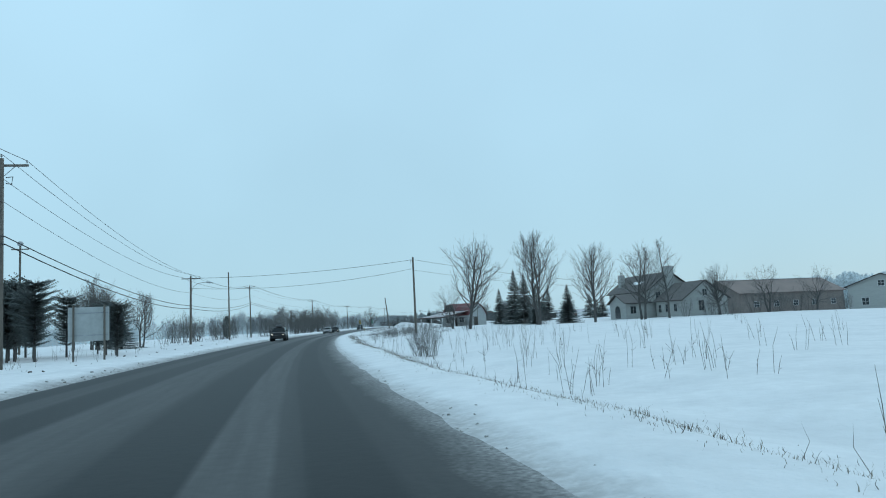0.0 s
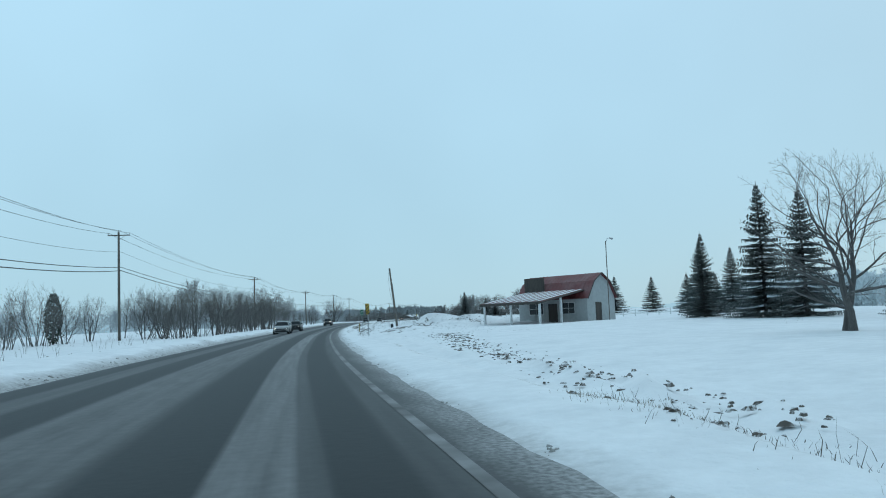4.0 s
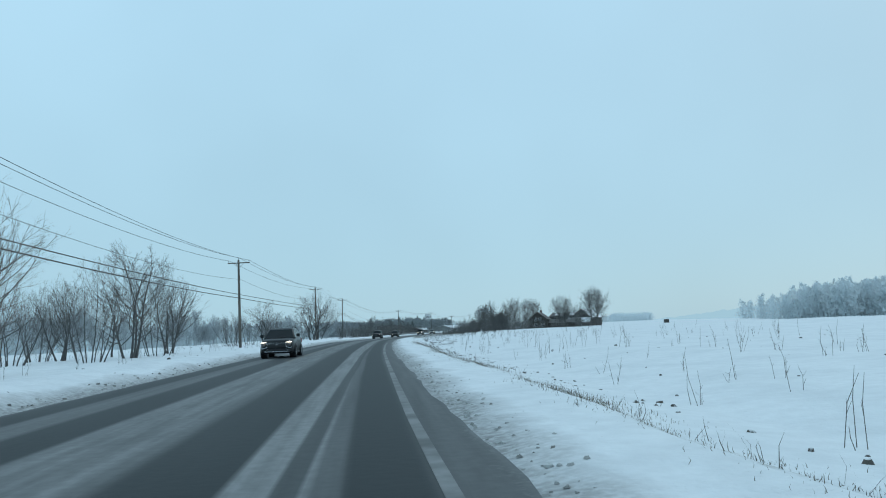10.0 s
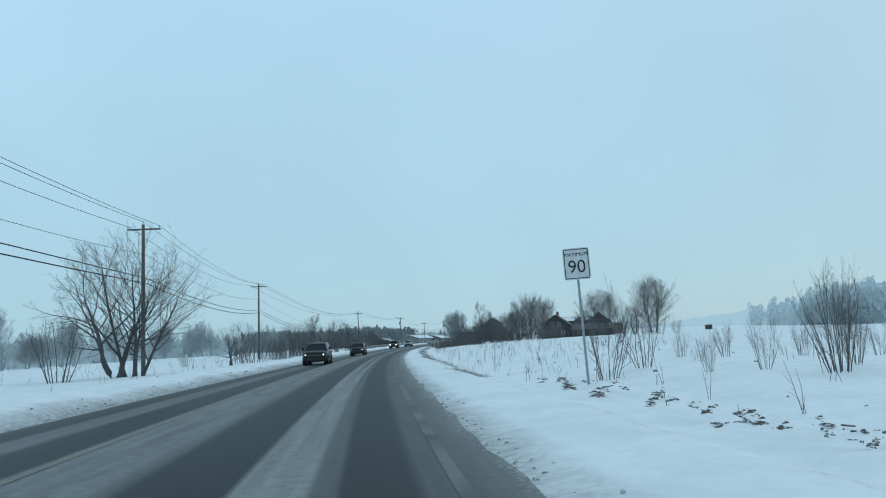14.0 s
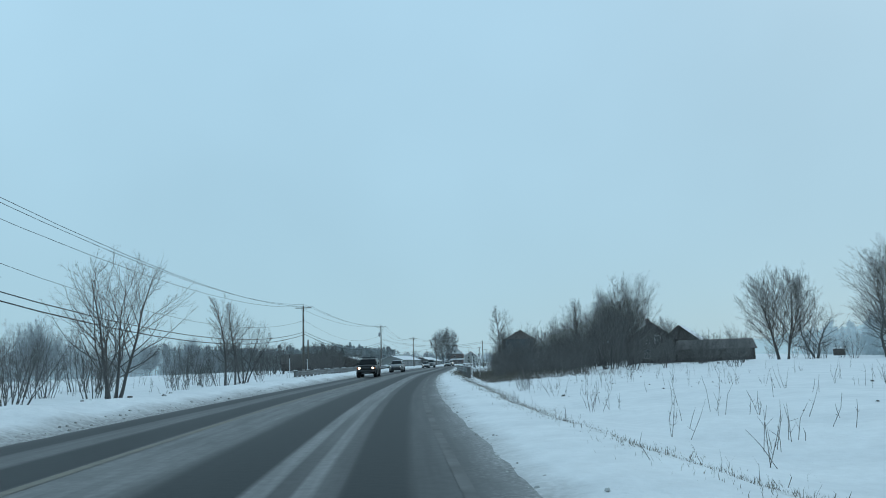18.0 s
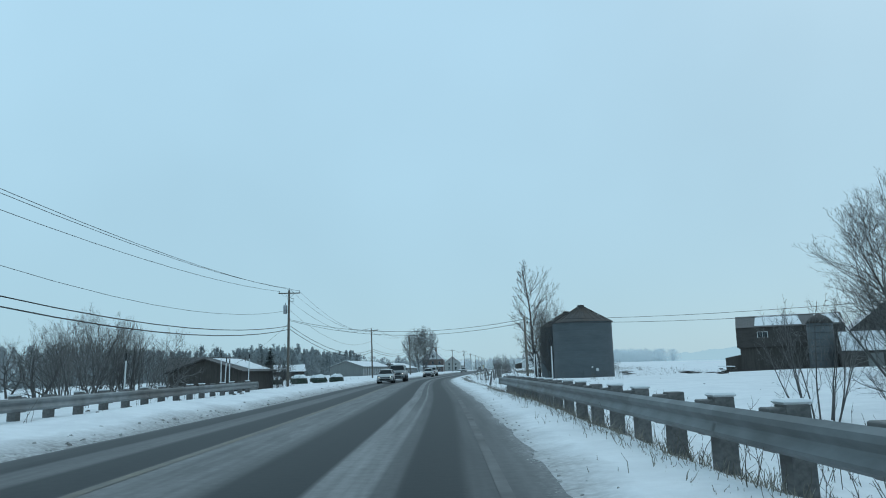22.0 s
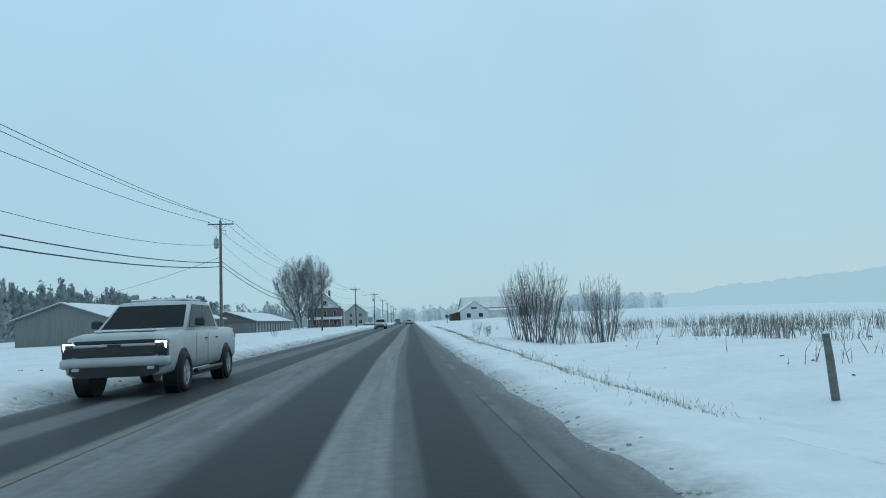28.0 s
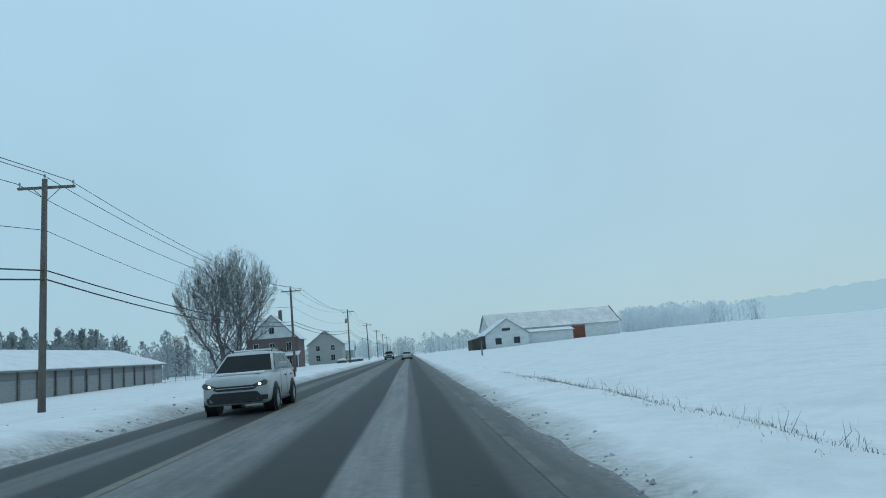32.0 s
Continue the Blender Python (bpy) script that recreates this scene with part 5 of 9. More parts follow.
def farm_shop():
    """Gambrel barn with a long posted porch towards the road."""
    ob = thing("farm_shop", spot(167.4, 29.1, 36.5) @ move(-2.6, 1.5, 0), "small grey gambrel-roofed shop with a red roof and snowy porch", "shop")
    x0, x1, y0, y1 = 2.6, 8.2, -1.5, 8.2
    gam = [(x0, -0.5), (x1, -0.5), (x1, 2.6), (x1 - 1.2, 4.4), ((x0 + x1) / 2, 5.3), (x0 + 1.2, 4.4), (x0, 2.6)]
    part("wall", Shape().prism(gam, y0, y0 + 0.15), STUCCO, ob)
    part("wall", Shape().prism(gam, y1 - 0.15, y1), STUCCO, ob)
    part("wall", Shape().box(x0, y0 + 0.15, -0.5, x0 + 0.15, y1 - 0.15, 2.6), STUCCO, ob)
    part("wall", Shape().box(x1 - 0.15, y0 + 0.15, -0.5, x1, y1 - 0.15, 2.6), STUCCO, ob)
    xm = (x0 + x1) / 2
    for a, b in (((x0 - 0.15, 2.5), (x0 + 1.2, 4.42)), ((x0 + 1.2, 4.42), (xm, 5.34)), ((xm, 5.34), (x1 - 1.2, 4.42)), ((x1 - 1.2, 4.42), (x1 + 0.15, 2.5))):
        r = roof_slab(ob, [(a[0], y0 - 0.3, a[1]), (a[0], y1 + 0.3, a[1]), (b[0], y1 + 0.3, b[1]), (b[0], y0 - 0.3, b[1])], RED_ROOF, 0.08)
    for i in range(16):
        y = y0 + 0.2 + i * 0.55
        part("roof_rib", Shape().tube([(x0 - 0.2, y, 2.62), (x0 + 1.15, y, 4.52), (xm, y, 5.44)], 0.02, 4), RED_ROOF, ob)
    part("roof_trim", Shape().tube([(x0 - 0.2, y0 - 0.32, 2.5), (x0 + 1.2, y0 - 0.32, 4.46), (xm, y0 - 0.32, 5.4), (x1 - 1.2, y0 - 0.32, 4.46), (x1 + 0.2, y0 - 0.32, 2.5)], 0.07, 4), DARKWOOD, ob, "dark rake board")
    porch = roof_slab(ob, [(-5.2, -1.0, 2.2), (-5.2, 7.4, 2.2), (x0 + 0.5, 7.4, 3.5), (x0 + 0.5, -0.8, 3.5)], RED_ROOF, 0.1, "porch_roof")
    for i in range(8):
        y = -0.8 + i * 1.04
        part("snow_strip", snow_slab([(-5.15, y, 2.32), (-5.15, y + 0.4, 2.32), (x0 + 0.3, y + 0.4, 3.55), (x0 + 0.3, y, 3.55)], 0.05), SNOW, porch)
    part("fascia", Shape().box(-5.3, -1.0, 2.02, -5.2, 7.4, 2.3), DARKWOOD, ob)
    part("fascia", Shape().tube([(-5.2, -1.04, 2.16), (x0 + 0.5, -0.9, 3.46)], 0.08, 4), DARKWOOD, ob)
    for x, y in ((-4.9, -0.7), (-4.9, 3.2), (-4.9, 7.0), (-1.2, -0.7)):
        part("porch_post", Shape().box(x - 0.1, y - 0.1, -0.5, x + 0.1, y + 0.1, 2.2 + (x + 5.2) * 0.16, bevel=0.01), WHITE, ob)
    part("sign_board", Shape().box(x0 + 0.2, 4.6, 3.4, x0 + 0.45, 7.4, 5.2, bevel=0.02), DARKWOOD, ob, "dark blank sign board above the porch")
    opening(ob, x0, 1.0, 0.9, 1.6, 1.2, "-x")
    opening(ob, x0, 5.6, 0.9, 2.0, 1.3, "-x")
    opening(ob, x0, 3.2, -0.1, 1.1, 2.1, "-x", False, DARKWOOD, "door")
    opening(ob, x0 + 2.2, y0, -0.1, 1.0, 2.1, "-y", False, DARKWOOD, "door")


def white_house():
    ob = thing("white_house", spot(144.5, 56, -82), "two-storey pale house with a dark roof and brick chimney", "house")
    gable_walls(ob, 0, 16, 0, 9, 5.0, 8.2, CREAM, "x")
    gable_roof(ob, 0, 16, 0, 9, 5.0, 8.2, SHINGLE, "x", 0.5)
    part("snow_patch", snow_slab([(7.0, 1.6, 6.27), (10.4, 1.6, 6.27), (11.0, 2.5, 6.91), (6.4, 2.5, 6.91)], 0.06), SNOW, ob)
    part("chimney", Shape().box(15.2, 3.6, 4.0, 16.6, 5.2, 9.3, bevel=0.04), CREAM, ob)
    gable_walls(ob, 9.5, 16.0, -4.6, 0.0, 2.8, 4.3, CREAM, "y", "porch_wall")
    gable_roof(ob, 9.5, 16.0, -4.6, 0, 2.8, 4.3, SHINGLE, "y", 0.5)
    part("chimney", Shape().box(2.0, 1.2, 5.2, 3.0, 2.2, 8.6, bevel=0.03), CREAM, ob)
    part("flue", Shape().tube([(2.5, 1.7, 8.6), (2.5, 1.7, 9.2)], 0.1, 8), BLACK, ob)
    # Solid dark panel on the wall stands for shade within the arch.
    part("arch", Shape().prism([(-0.9, 0), (0.9, 0), (0.9, 1.6), (0.6, 2.1), (0, 2.3), (-0.6, 2.1), (-0.9, 1.6)], -4.75, -4.62, move(12.7, 0, 0)), GLASS, ob, "dark arched panel for the shaded porch opening")
    gable_walls(ob, 16.8, 26, 1.0, 9.5, 2.9, 5.9, CREAM, "x", "wing_wall")
    gable_roof(ob, 16.8, 26, 1.0, 9.5, 2.9, 5.9, SHINGLE, "x", 0.4)
    for x in (2.0, 5.0, 8.0):
        opening(ob, x, 0, 3.1, 0.9, 1.3, "-y", True, CREAM)
        opening(ob, x, 0, 0.7, 0.9, 1.4, "-y", True, CREAM)
    for y in (2.0, 7.0):
        opening(ob, 16, y, 3.2, 0.9, 1.3, "+x", True, CREAM)
    opening(ob, 16, -3.2, 0.8, 1.1, 1.3, "+x", True, CREAM)
    for x in (18.2, 20.6, 23.4):
        opening(ob, x, 1.0, 0.8, 0.9, 1.3, "-y", True, CREAM)
    opening(ob, 26, 4.4, 0.8, 1.0, 1.7, "+x", True, CREAM)
    opening(ob, 26, 5.2, 3.4, 0.8, 1.0, "+x", True, CREAM)
    ob = thing("long_barn", spot(138, 80, 14), "long low brown farm building with a snowy roof edge", "barn")
    gable_walls(ob, 0, 27, 0, 12, 4.0, 6.8, material("brown_boards", (0.22, 0.185, 0.17), 0.85, 0.25, 4, 0.2), "x")
    gable_roof(ob, 0, 27, 0, 12, 4.0, 6.8, material("brown_metal_roof", (0.15, 0.115, 0.105), 0.6, 0.2, 3, 0.1), "x", 0.4)
    part("ridge_snow", Shape().box(-0.4, 5.7, 6.86, 27.4, 6.3, 7.0, bevel=0.05), SNOW, ob)
    for x in (4, 9, 14, 19, 24):
        opening(ob, x, 0, 1.2, 1.2, 1.0, "-y")
    for k, (a, b, w, hh) in enumerate(((116, 93, 10, 5.9), (119, 106, 13, 5.4))):
        ob = thing("pale_barn", spot(a, b, -40), "pale grey gabled farm building with dark roof edge", "barn", "farm outbuildings")
        gable_walls(ob, -w / 2, w / 2, 0, 16, 4.0, hh, CREAM, "y")
        gable_roof(ob, -w / 2, w / 2, 0, 16, 4.0, hh, SHINGLE, "y", 0.5)
        opening(ob, 0, 0, 3.9, 0.9, 0.9, "-y")
        opening(ob, -w / 4, 0, 0.8, 1.0, 1.2, "-y")
        opening(ob, w / 4, 0, -0.2, 2.4, 2.6, "-y", False, CREAM, "door")


def grain_bin(s, d, r, eave, apex):
    ob = thing("grain_bin", spot(s, d), "corrugated grey steel grain bin with a rusty conical roof", "grain bin", "steel grain bins")
    z, k = -0.4, 0
    while z < eave - 0.01:
        top = min(eave, z + 0.86)
        prof = []
        n = 8
        for i in range(n + 1):
            u = z + (top - z) * i / n
            prof.append((r + 0.010 * (1 if i % 2 else -1), u))
        ring = Shape().lathe(prof, 48)
        ring.f = [f for f in ring.f if len(f) == 4]
        part("wall_ring", ring, BIN_STEEL, ob, smooth=True)
        z = top
    roof = part("roof", Shape().lathe([(r + 0.18, eave - 0.08), (r + 0.18, eave - 0.02), (r * 0.5, (eave + apex) / 2 - 0.05), (0.45, apex - 0.25), (0.45, apex), (0.0, apex + 0.1)], 48), BIN_ROOF, ob)
    for i in range(24):
        a = 2 * math.pi * i / 24
        p, q = Vector((math.cos(a) * (r + 0.16), math.sin(a) * (r + 0.16), eave + 0.02)), Vector((math.cos(a) * 0.5, math.sin(a) * 0.5, apex - 0.24))
        part("roof_rib", Shape().tube([p, q], 0.03, 4), BIN_ROOF, roof)
    m = Matrix.Rotation(radians(-95), 4, "Z")
    part("door", Shape().box(r + 0.03, -0.4, 0.4, r + 0.09, 0.4, 1.7, m, bevel=0.01), BIN_STEEL, ob)
    part("notice", Shape().box(r + 0.06, 1.1, 1.4, r + 0.075, 1.4, 1.75, m), SIGN_WHITE, ob)
    part("notice", Shape().box(r + 0.06, 0.55, 1.8, r + 0.075, 0.75, 2.0, m), SIGN_WHITE, ob)
    part("base_earth", Shape().lathe([(r + 0.9, 0.0), (r + 0.3, 0.12), (r - 0.1, 0.16)], 32), EARTH, ob, "dark earth showing round the foot")


def farmyard():
    ob = thing("dark_farmhouse", spot(553.5, 33.7, -12), "dark weathered brick farmhouse with a steep gable and chimney", "house")
    gable_walls(ob, 0, 8.5, 0, 10, 4.2, 7.3, DARKWOOD, "y")
    gable_roof(ob, 0, 8.5, 0, 10, 4.2, 7.3, SHINGLE, "y", 0.45)
    part("chimney", Shape().box(3.85, 8.8, 6.3, 4.65, 9.6, 8.5, bevel=0.03), BRICK, ob)
    for x, z in ((3.3, 0.95), (6.5, 0.95), (3.3, 3.5), (5.3, 3.5)):
        opening(ob, x, 0, z, 0.95, 1.35, "-y", True, WHITE)
    for y in (2.5, 7.0):
        opening(ob, 0, y, 0.9, 0.9, 1.3, "-x", True, DARKWOOD)
    gable_walls(ob, 8.5, 22.0, 2.0, 8.5, 2.3, 3.9, DARKWOOD, "x", "lean_to_wall")
    gable_roof(ob, 8.5, 22.0, 2.0, 8.5, 2.3, 3.9, SHINGLE, "x", 0.35)
    eye_way = math.atan2(158.0 - 97.0, 566.0 - 508.0)
    m = Matrix.Translation((172.0, 589.0, -0.3)) @ Matrix.Rotation(-eye_way, 4, "Z")
    ob = thing("gambrel_barn", m, "old dark barn with a mansard roof patched with snow", "barn")
    x0, x1, y0, y1 = 0.0, 14.0, 0.0, 9.0
    gam = [(y0, -0.6), (y1, -0.6), (y1, 3.9), (y1 - 0.5, 6.5), ((y0 + y1) / 2, 8.3), (y0 + 0.5, 6.5), (y0, 3.9)]
    turn = Matrix.Rotation(radians(90), 4, "Z")
    for x in (x0, x1 - 0.2):
        part("wall", Shape().prism(gam, -x - 0.2, -x, turn), DARKWOOD, ob)
    part("wall", Shape().box(x0 + 0.2, y0, -0.6, x1 - 0.2, y0 + 0.2, 3.9), DARKWOOD, ob)
    part("wall", Shape().box(x0 + 0.2, y1 - 0.2, -0.6, x1 - 0.2, y1, 3.9), DARKWOOD, ob)
    ym = (y0 + y1) / 2
    for a, b, sn in (((y0 - 0.25, 3.6), (y0 + 0.5, 6.52), 0), ((y0 + 0.3, 6.47), (ym, 8.34), 0), ((ym, 8.34), (y1 - 0.3, 6.47), 0), ((y1 - 0.5, 6.52), (y1 + 0.25, 3.6), 0)):
        roof_slab(ob, [(x0 - 0.4, a[0], a[1]), (x1, a[0], a[1]), (x1, b[0], b[1]), (x0 - 0.4, b[0], b[1])], SHINGLE, 0.1)
    for xa, xb in ((2.2, 8.6), (10.2, 14.0)):
        part("snow_patch", snow_slab([(xa, y0 + 0.7, 6.76), (xb, y0 + 0.7, 6.76), (xb - 0.4, ym - 0.4, 8.28), (xa + 0.2, ym - 0.4, 8.28)], 0.06), SNOW, ob)
    opening(ob, 3.2, y0 + 0.05, 4.3, 1.3, 1.5, "-y")
    part("annex", Shape().prism([(-2.2, -0.5), (0.0, -0.5), (0.0, 2.6), (-2.2, 2.2)], 1.0, 5.0), DARKWOOD, ob)
    gable_walls(ob, 14.0, 25.0, -4.0, 12.0, 5.2, 9.6, DARKWOOD, "y", "cross_wing_wall")
    gable_roof(ob, 14.0, 25.0, -4.0, 12.0, 5.2, 9.6, SHINGLE, "y", 0.4, 0.05)
    gable_walls(ob, 12.6, 26.0, -10.0, -4.2, 2.7, 5.0, DARKWOOD, "x", "lean_to_wall")
    gable_roof(ob, 12.6, 26.0, -10.0, -4.2, 2.7, 5.0, SHINGLE, "x", 0.3, 0.12)
    opening(ob, 16.0, -10.0, 0.2, 1.6, 2.0, "-y", False, SHED_WALL, "door")
    opening(ob, 21.0, -10.0, 0.9, 1.1, 1.0, "-y")
    ob = thing("steel_silo", m @ move(10.6, -2.4, 0), "narrow grey steel silo against the old barn", "silo")
    part("wall", Shape().lathe([(1.7, -0.6), (1.7, 6.6)], 24), BIN_STEEL, ob, smooth=True)
    part("roof", Shape().lathe([(1.8, 6.6), (1.2, 7.4), (0.3, 7.9), (0.0, 7.95)], 24), BIN_ROOF, ob, smooth=True)
    for i in range(7):
        z = 0.5 + i * 0.95
        part("hoop", Shape().lathe([(1.72, z), (1.75, z + 0.03), (1.72, z + 0.06)], 24), BIN_ROOF, ob)
    for k, (a, b, w) in enumerate(((596, 27, 2.2), (606, 33, 1.8), (583, 26, 1.4), (640, 30, 2.2))):
        ob = thing("scrap_pile", spot(a, b, k * 40), "low dark pile of snow-covered boards and scrap", "scrap pile", "farmyard scrap")
        rnd = random.Random(k)
        for i in range(8):
            t = radians(rnd.uniform(-30, 30))
            y = rnd.uniform(-0.6, 0.6)
            m = move(rnd.uniform(-0.5, 0.5), y, 0.05 + i * 0.07) @ Matrix.Rotation(t, 4, "Z") @ Matrix.Rotation(radians(rnd.uniform(-6, 6)), 4, "Y")
            part("board", Shape().box(-w / 2, -0.12, 0, w / 2, 0.12, 0.06, m), DARKWOOD, ob)
        part("snow_cover", snow_slab([(-w / 2, -0.6, 0.62), (w / 2, -0.6, 0.62), (w / 2, 0.6, 0.66), (-w / 2, 0.6, 0.66)], 0.10), SNOW, ob)


def left_side_buildings():
    m = spot(597.0, -24.6, -8)
    m.translation.z = -1.45
    ob = thing("old_shed", m, "dark weathered shed with a low snow-patched roof", "shed")
    gable_walls(ob, -4.0, 4.0, 0, 9.4, 3.25, 4.55, DARKWOOD, "y")
    gable_roof(ob, -4.0, 4.0, 0, 9.4, 3.25, 4.55, SHINGLE, "y", 0.4)
    part("snow_cover", snow_slab([(3.9, 3.0, 3.44), (3.9, 8.8, 3.44), (0.1, 9.2, 4.70), (0.1, 1.6, 4.70)], 0.08), SNOW, ob)
    opening(ob, 4.0, 3.5, 0, 2.4, 2.0, "+x", False, SHED_WALL, "door")
    for k, (a, b, tn, w, ln, e, r) in enumerate(((689.6, -70.5, 22, 14.5, 9, 2.9, 6.3), (702.5, -63.8, 22, 7.0, 8, 2.9, 6.0), (713.5, -52.0, 20, 8, 7, 2.0, 3.7))):
        ob = thing("bungalow", spot(a, b, tn), "dark low house across the road with a snowy roof", "house", "houses across the road")
        gable_walls(ob, 0, w, 0, ln, e, r, DARKWOOD, "x")
        gable_roof(ob, 0, w, 0, ln, e, r, SHINGLE, "x", 0.4, 0.1 if k == 2 else 0)
        for x in (w * 0.3, w * 0.7):
            opening(ob, x, 0, 0.9, 1.2, 1.1, "-y", True, DARKWOOD)
    # storage rows with roller doors
    for (sa, sb, da, wd, e, r, n, lab) in ((STORE1[0], STORE1[1], STORE1[2], 11, 3.0, 4.9, 13, "long low storage building with grey doors and snow-covered roof"), (818.5, 862, -32.0, 12, 2.4, 4.4, 14, "low grey storage building with snow-covered roof and posts")):
        m = spot(sa, da)
        q = spot(sb, da)
        way = (q.translation - m.translation)
        ln = way.length
        m = Matrix.Translation(m.translation) @ Matrix.Rotation(math.atan2(-way.x, way.y), 4, "Z")
        m.translation.z = 0.0
        ob = thing("storage_building", m, lab, "storage building", "storage buildings")
        gable_walls(ob, -wd, 0, 0, ln, e, r, SHED_WALL, "y")
        gable_roof(ob, -wd, 0, 0, ln, e, r, SHED_WALL, "y", 0.45, 0.16)
        if n == 14:
            part("gable_cladding", Shape().prism([(-wd - 0.3, e - 0.25), (0.3, e - 0.25), (-wd / 2, r - 0.05)], -0.16, -0.02), GREY_WOOD, ob, "grey boarded gable")
        for i in range(n):
            y = (i + 0.5) * ln / n
            dr = opening(ob, 0, y, -0.1, ln / n * 0.74, e - 0.75, "+x", False, DOOR_GREY, "roller_door")
            for z in range(1, 5):
                part("slat_joint", Shape().box(-ln / n * 0.37, -0.03, z * 0.45 - 0.015, ln / n * 0.37, -0.022, z * 0.45 + 0.015), SHED_WALL, dr)
            part("door_post", Shape().box(0.0, i * ln / n - 0.11, -0.4, 0.13, i * ln / n + 0.11, e - 0.1), SHED_WALL if n == 13 else GREY_WOOD, ob)
    ob = thing("chain_link_fence", Matrix.Identity(4), "grey chain-link fence along the storage yard", "fence")
    last = None
    for k in range(22):
        m = spot(846 + k * 3.2, -27.5 + k * 0.15)
        part("post", Shape().tube([(0, 0, -0.3), (0, 0, 1.7)], 0.035, 6), METAL, ob, m=m)
        if last is not None:
            for z in (0.15, 0.9, 1.6):
                part("rail", Shape().tube([last @ Vector((0, 0, z)), m @ Vector((0, 0, z))], 0.016, 4), METAL, ob)
        last = m
    ob = thing("brick_house", spot(938, -38, 0), "tall old brick house with a white gable and porch", "house")
    gable_walls(ob, 0, 12, 0, 10, 7.0, 12.8, BRICK, "y")
    gable_roof(ob, 0, 12, 0, 10, 7.0, 12.6, TIN, "y", 0.5, 0.05)
    part("gable_cladding", Shape().prism([(0.4, 7.2), (11.6, 7.2), (6, 12.5)], -0.12, -0.02), WHITE, ob, "white boarded gable")
    for x in (2.2, 6, 9.8):
        opening(ob, x, 0, 4.2, 1.1, 1.8, "-y")
    opening(ob, 6, -0.12, 8.2, 1.1, 1.5, "-y")
    for x in (2.2, 9.8):
        opening(ob, x, 0, 0.9, 1.1, 1.8, "-y")
    roof_slab(ob, [(-0.5, -2.8, 2.8), (12.5, -2.8, 2.8), (12.5, 0, 3.7), (-0.5, 0, 3.7)], TIN, 0.12, "porch_roof", 0.1)
    for x in (-0.2, 4, 8, 12.2):
        part("porch_post", Shape().box(x - 0.09, -2.6, -0.4, x + 0.09, -2.42, 2.8), WHITE, ob)
    part("chimney", Shape().box(6.8, 5, 11, 7.6, 5.8, 14, bevel=0.03), BRICK, ob)
    for k, (a, b, w, ln, e, r) in enumerate(((962, -27, 9, 9, 5.4, 8.8), (985, -26, 9, 8, 3.6, 6.2))):
        ob = thing("village_house", spot(a, b), "pale village house with a snowy roof in the mist", "house", "village houses")
        gable_walls(ob, 0, w, 0, ln, e, r, CREAM, "y" if k == 0 else "x")
        gable_roof(ob, 0, w, 0, ln, e, r, TIN, "y" if k == 0 else "x", 0.5, 0.1)
        for x in (w * 0.28, w * 0.72):
            opening(ob, x, 0, 0.9, 1.1, 1.5, "-y")
            if k == 0:
                opening(ob, x, 0, 3.6, 1.0, 1.3, "-y")
    for k, (a, b) in enumerate(((948, -17), (957, -15), (966, -14))):
        ob = thing("covered_load", spot(a, b), "snow-covered shrub mound in a front yard", "shrub", "yard shrubs")
        part("mound", ball_shape(1.3, 1.0, k), NEEDLE, ob)
        part("snow_cap", ball_shape(1.2, 0.5, k + 5), SNOW, ob, m=move(0, 0, 0.62))


def ball_shape(r, h, seed, n=14):
    """A lumpy low dome."""
    s = Shape()
    rows = 7
    for i in range(rows + 1):
        a = math.pi / 2 * i / rows
        for j in range(n):
            w = 2 * math.pi * j / n
            p = Vector((math.cos(w) * math.cos(a), math.sin(w) * math.cos(a), math.sin(a)))
            k = 1 + 0.16 * noise.noise(p * 2.3 + Vector((seed * 3.1, 0, 0)))
            s.v.append((p.x * r * k, p.y * r * k, p.z * h * k))
    for i in range(rows):
        for j in range(n):
            s.f.append((i * n + j, i * n + (j + 1) % n, (i + 1) * n + (j + 1) % n, (i + 1) * n + j))
    return s


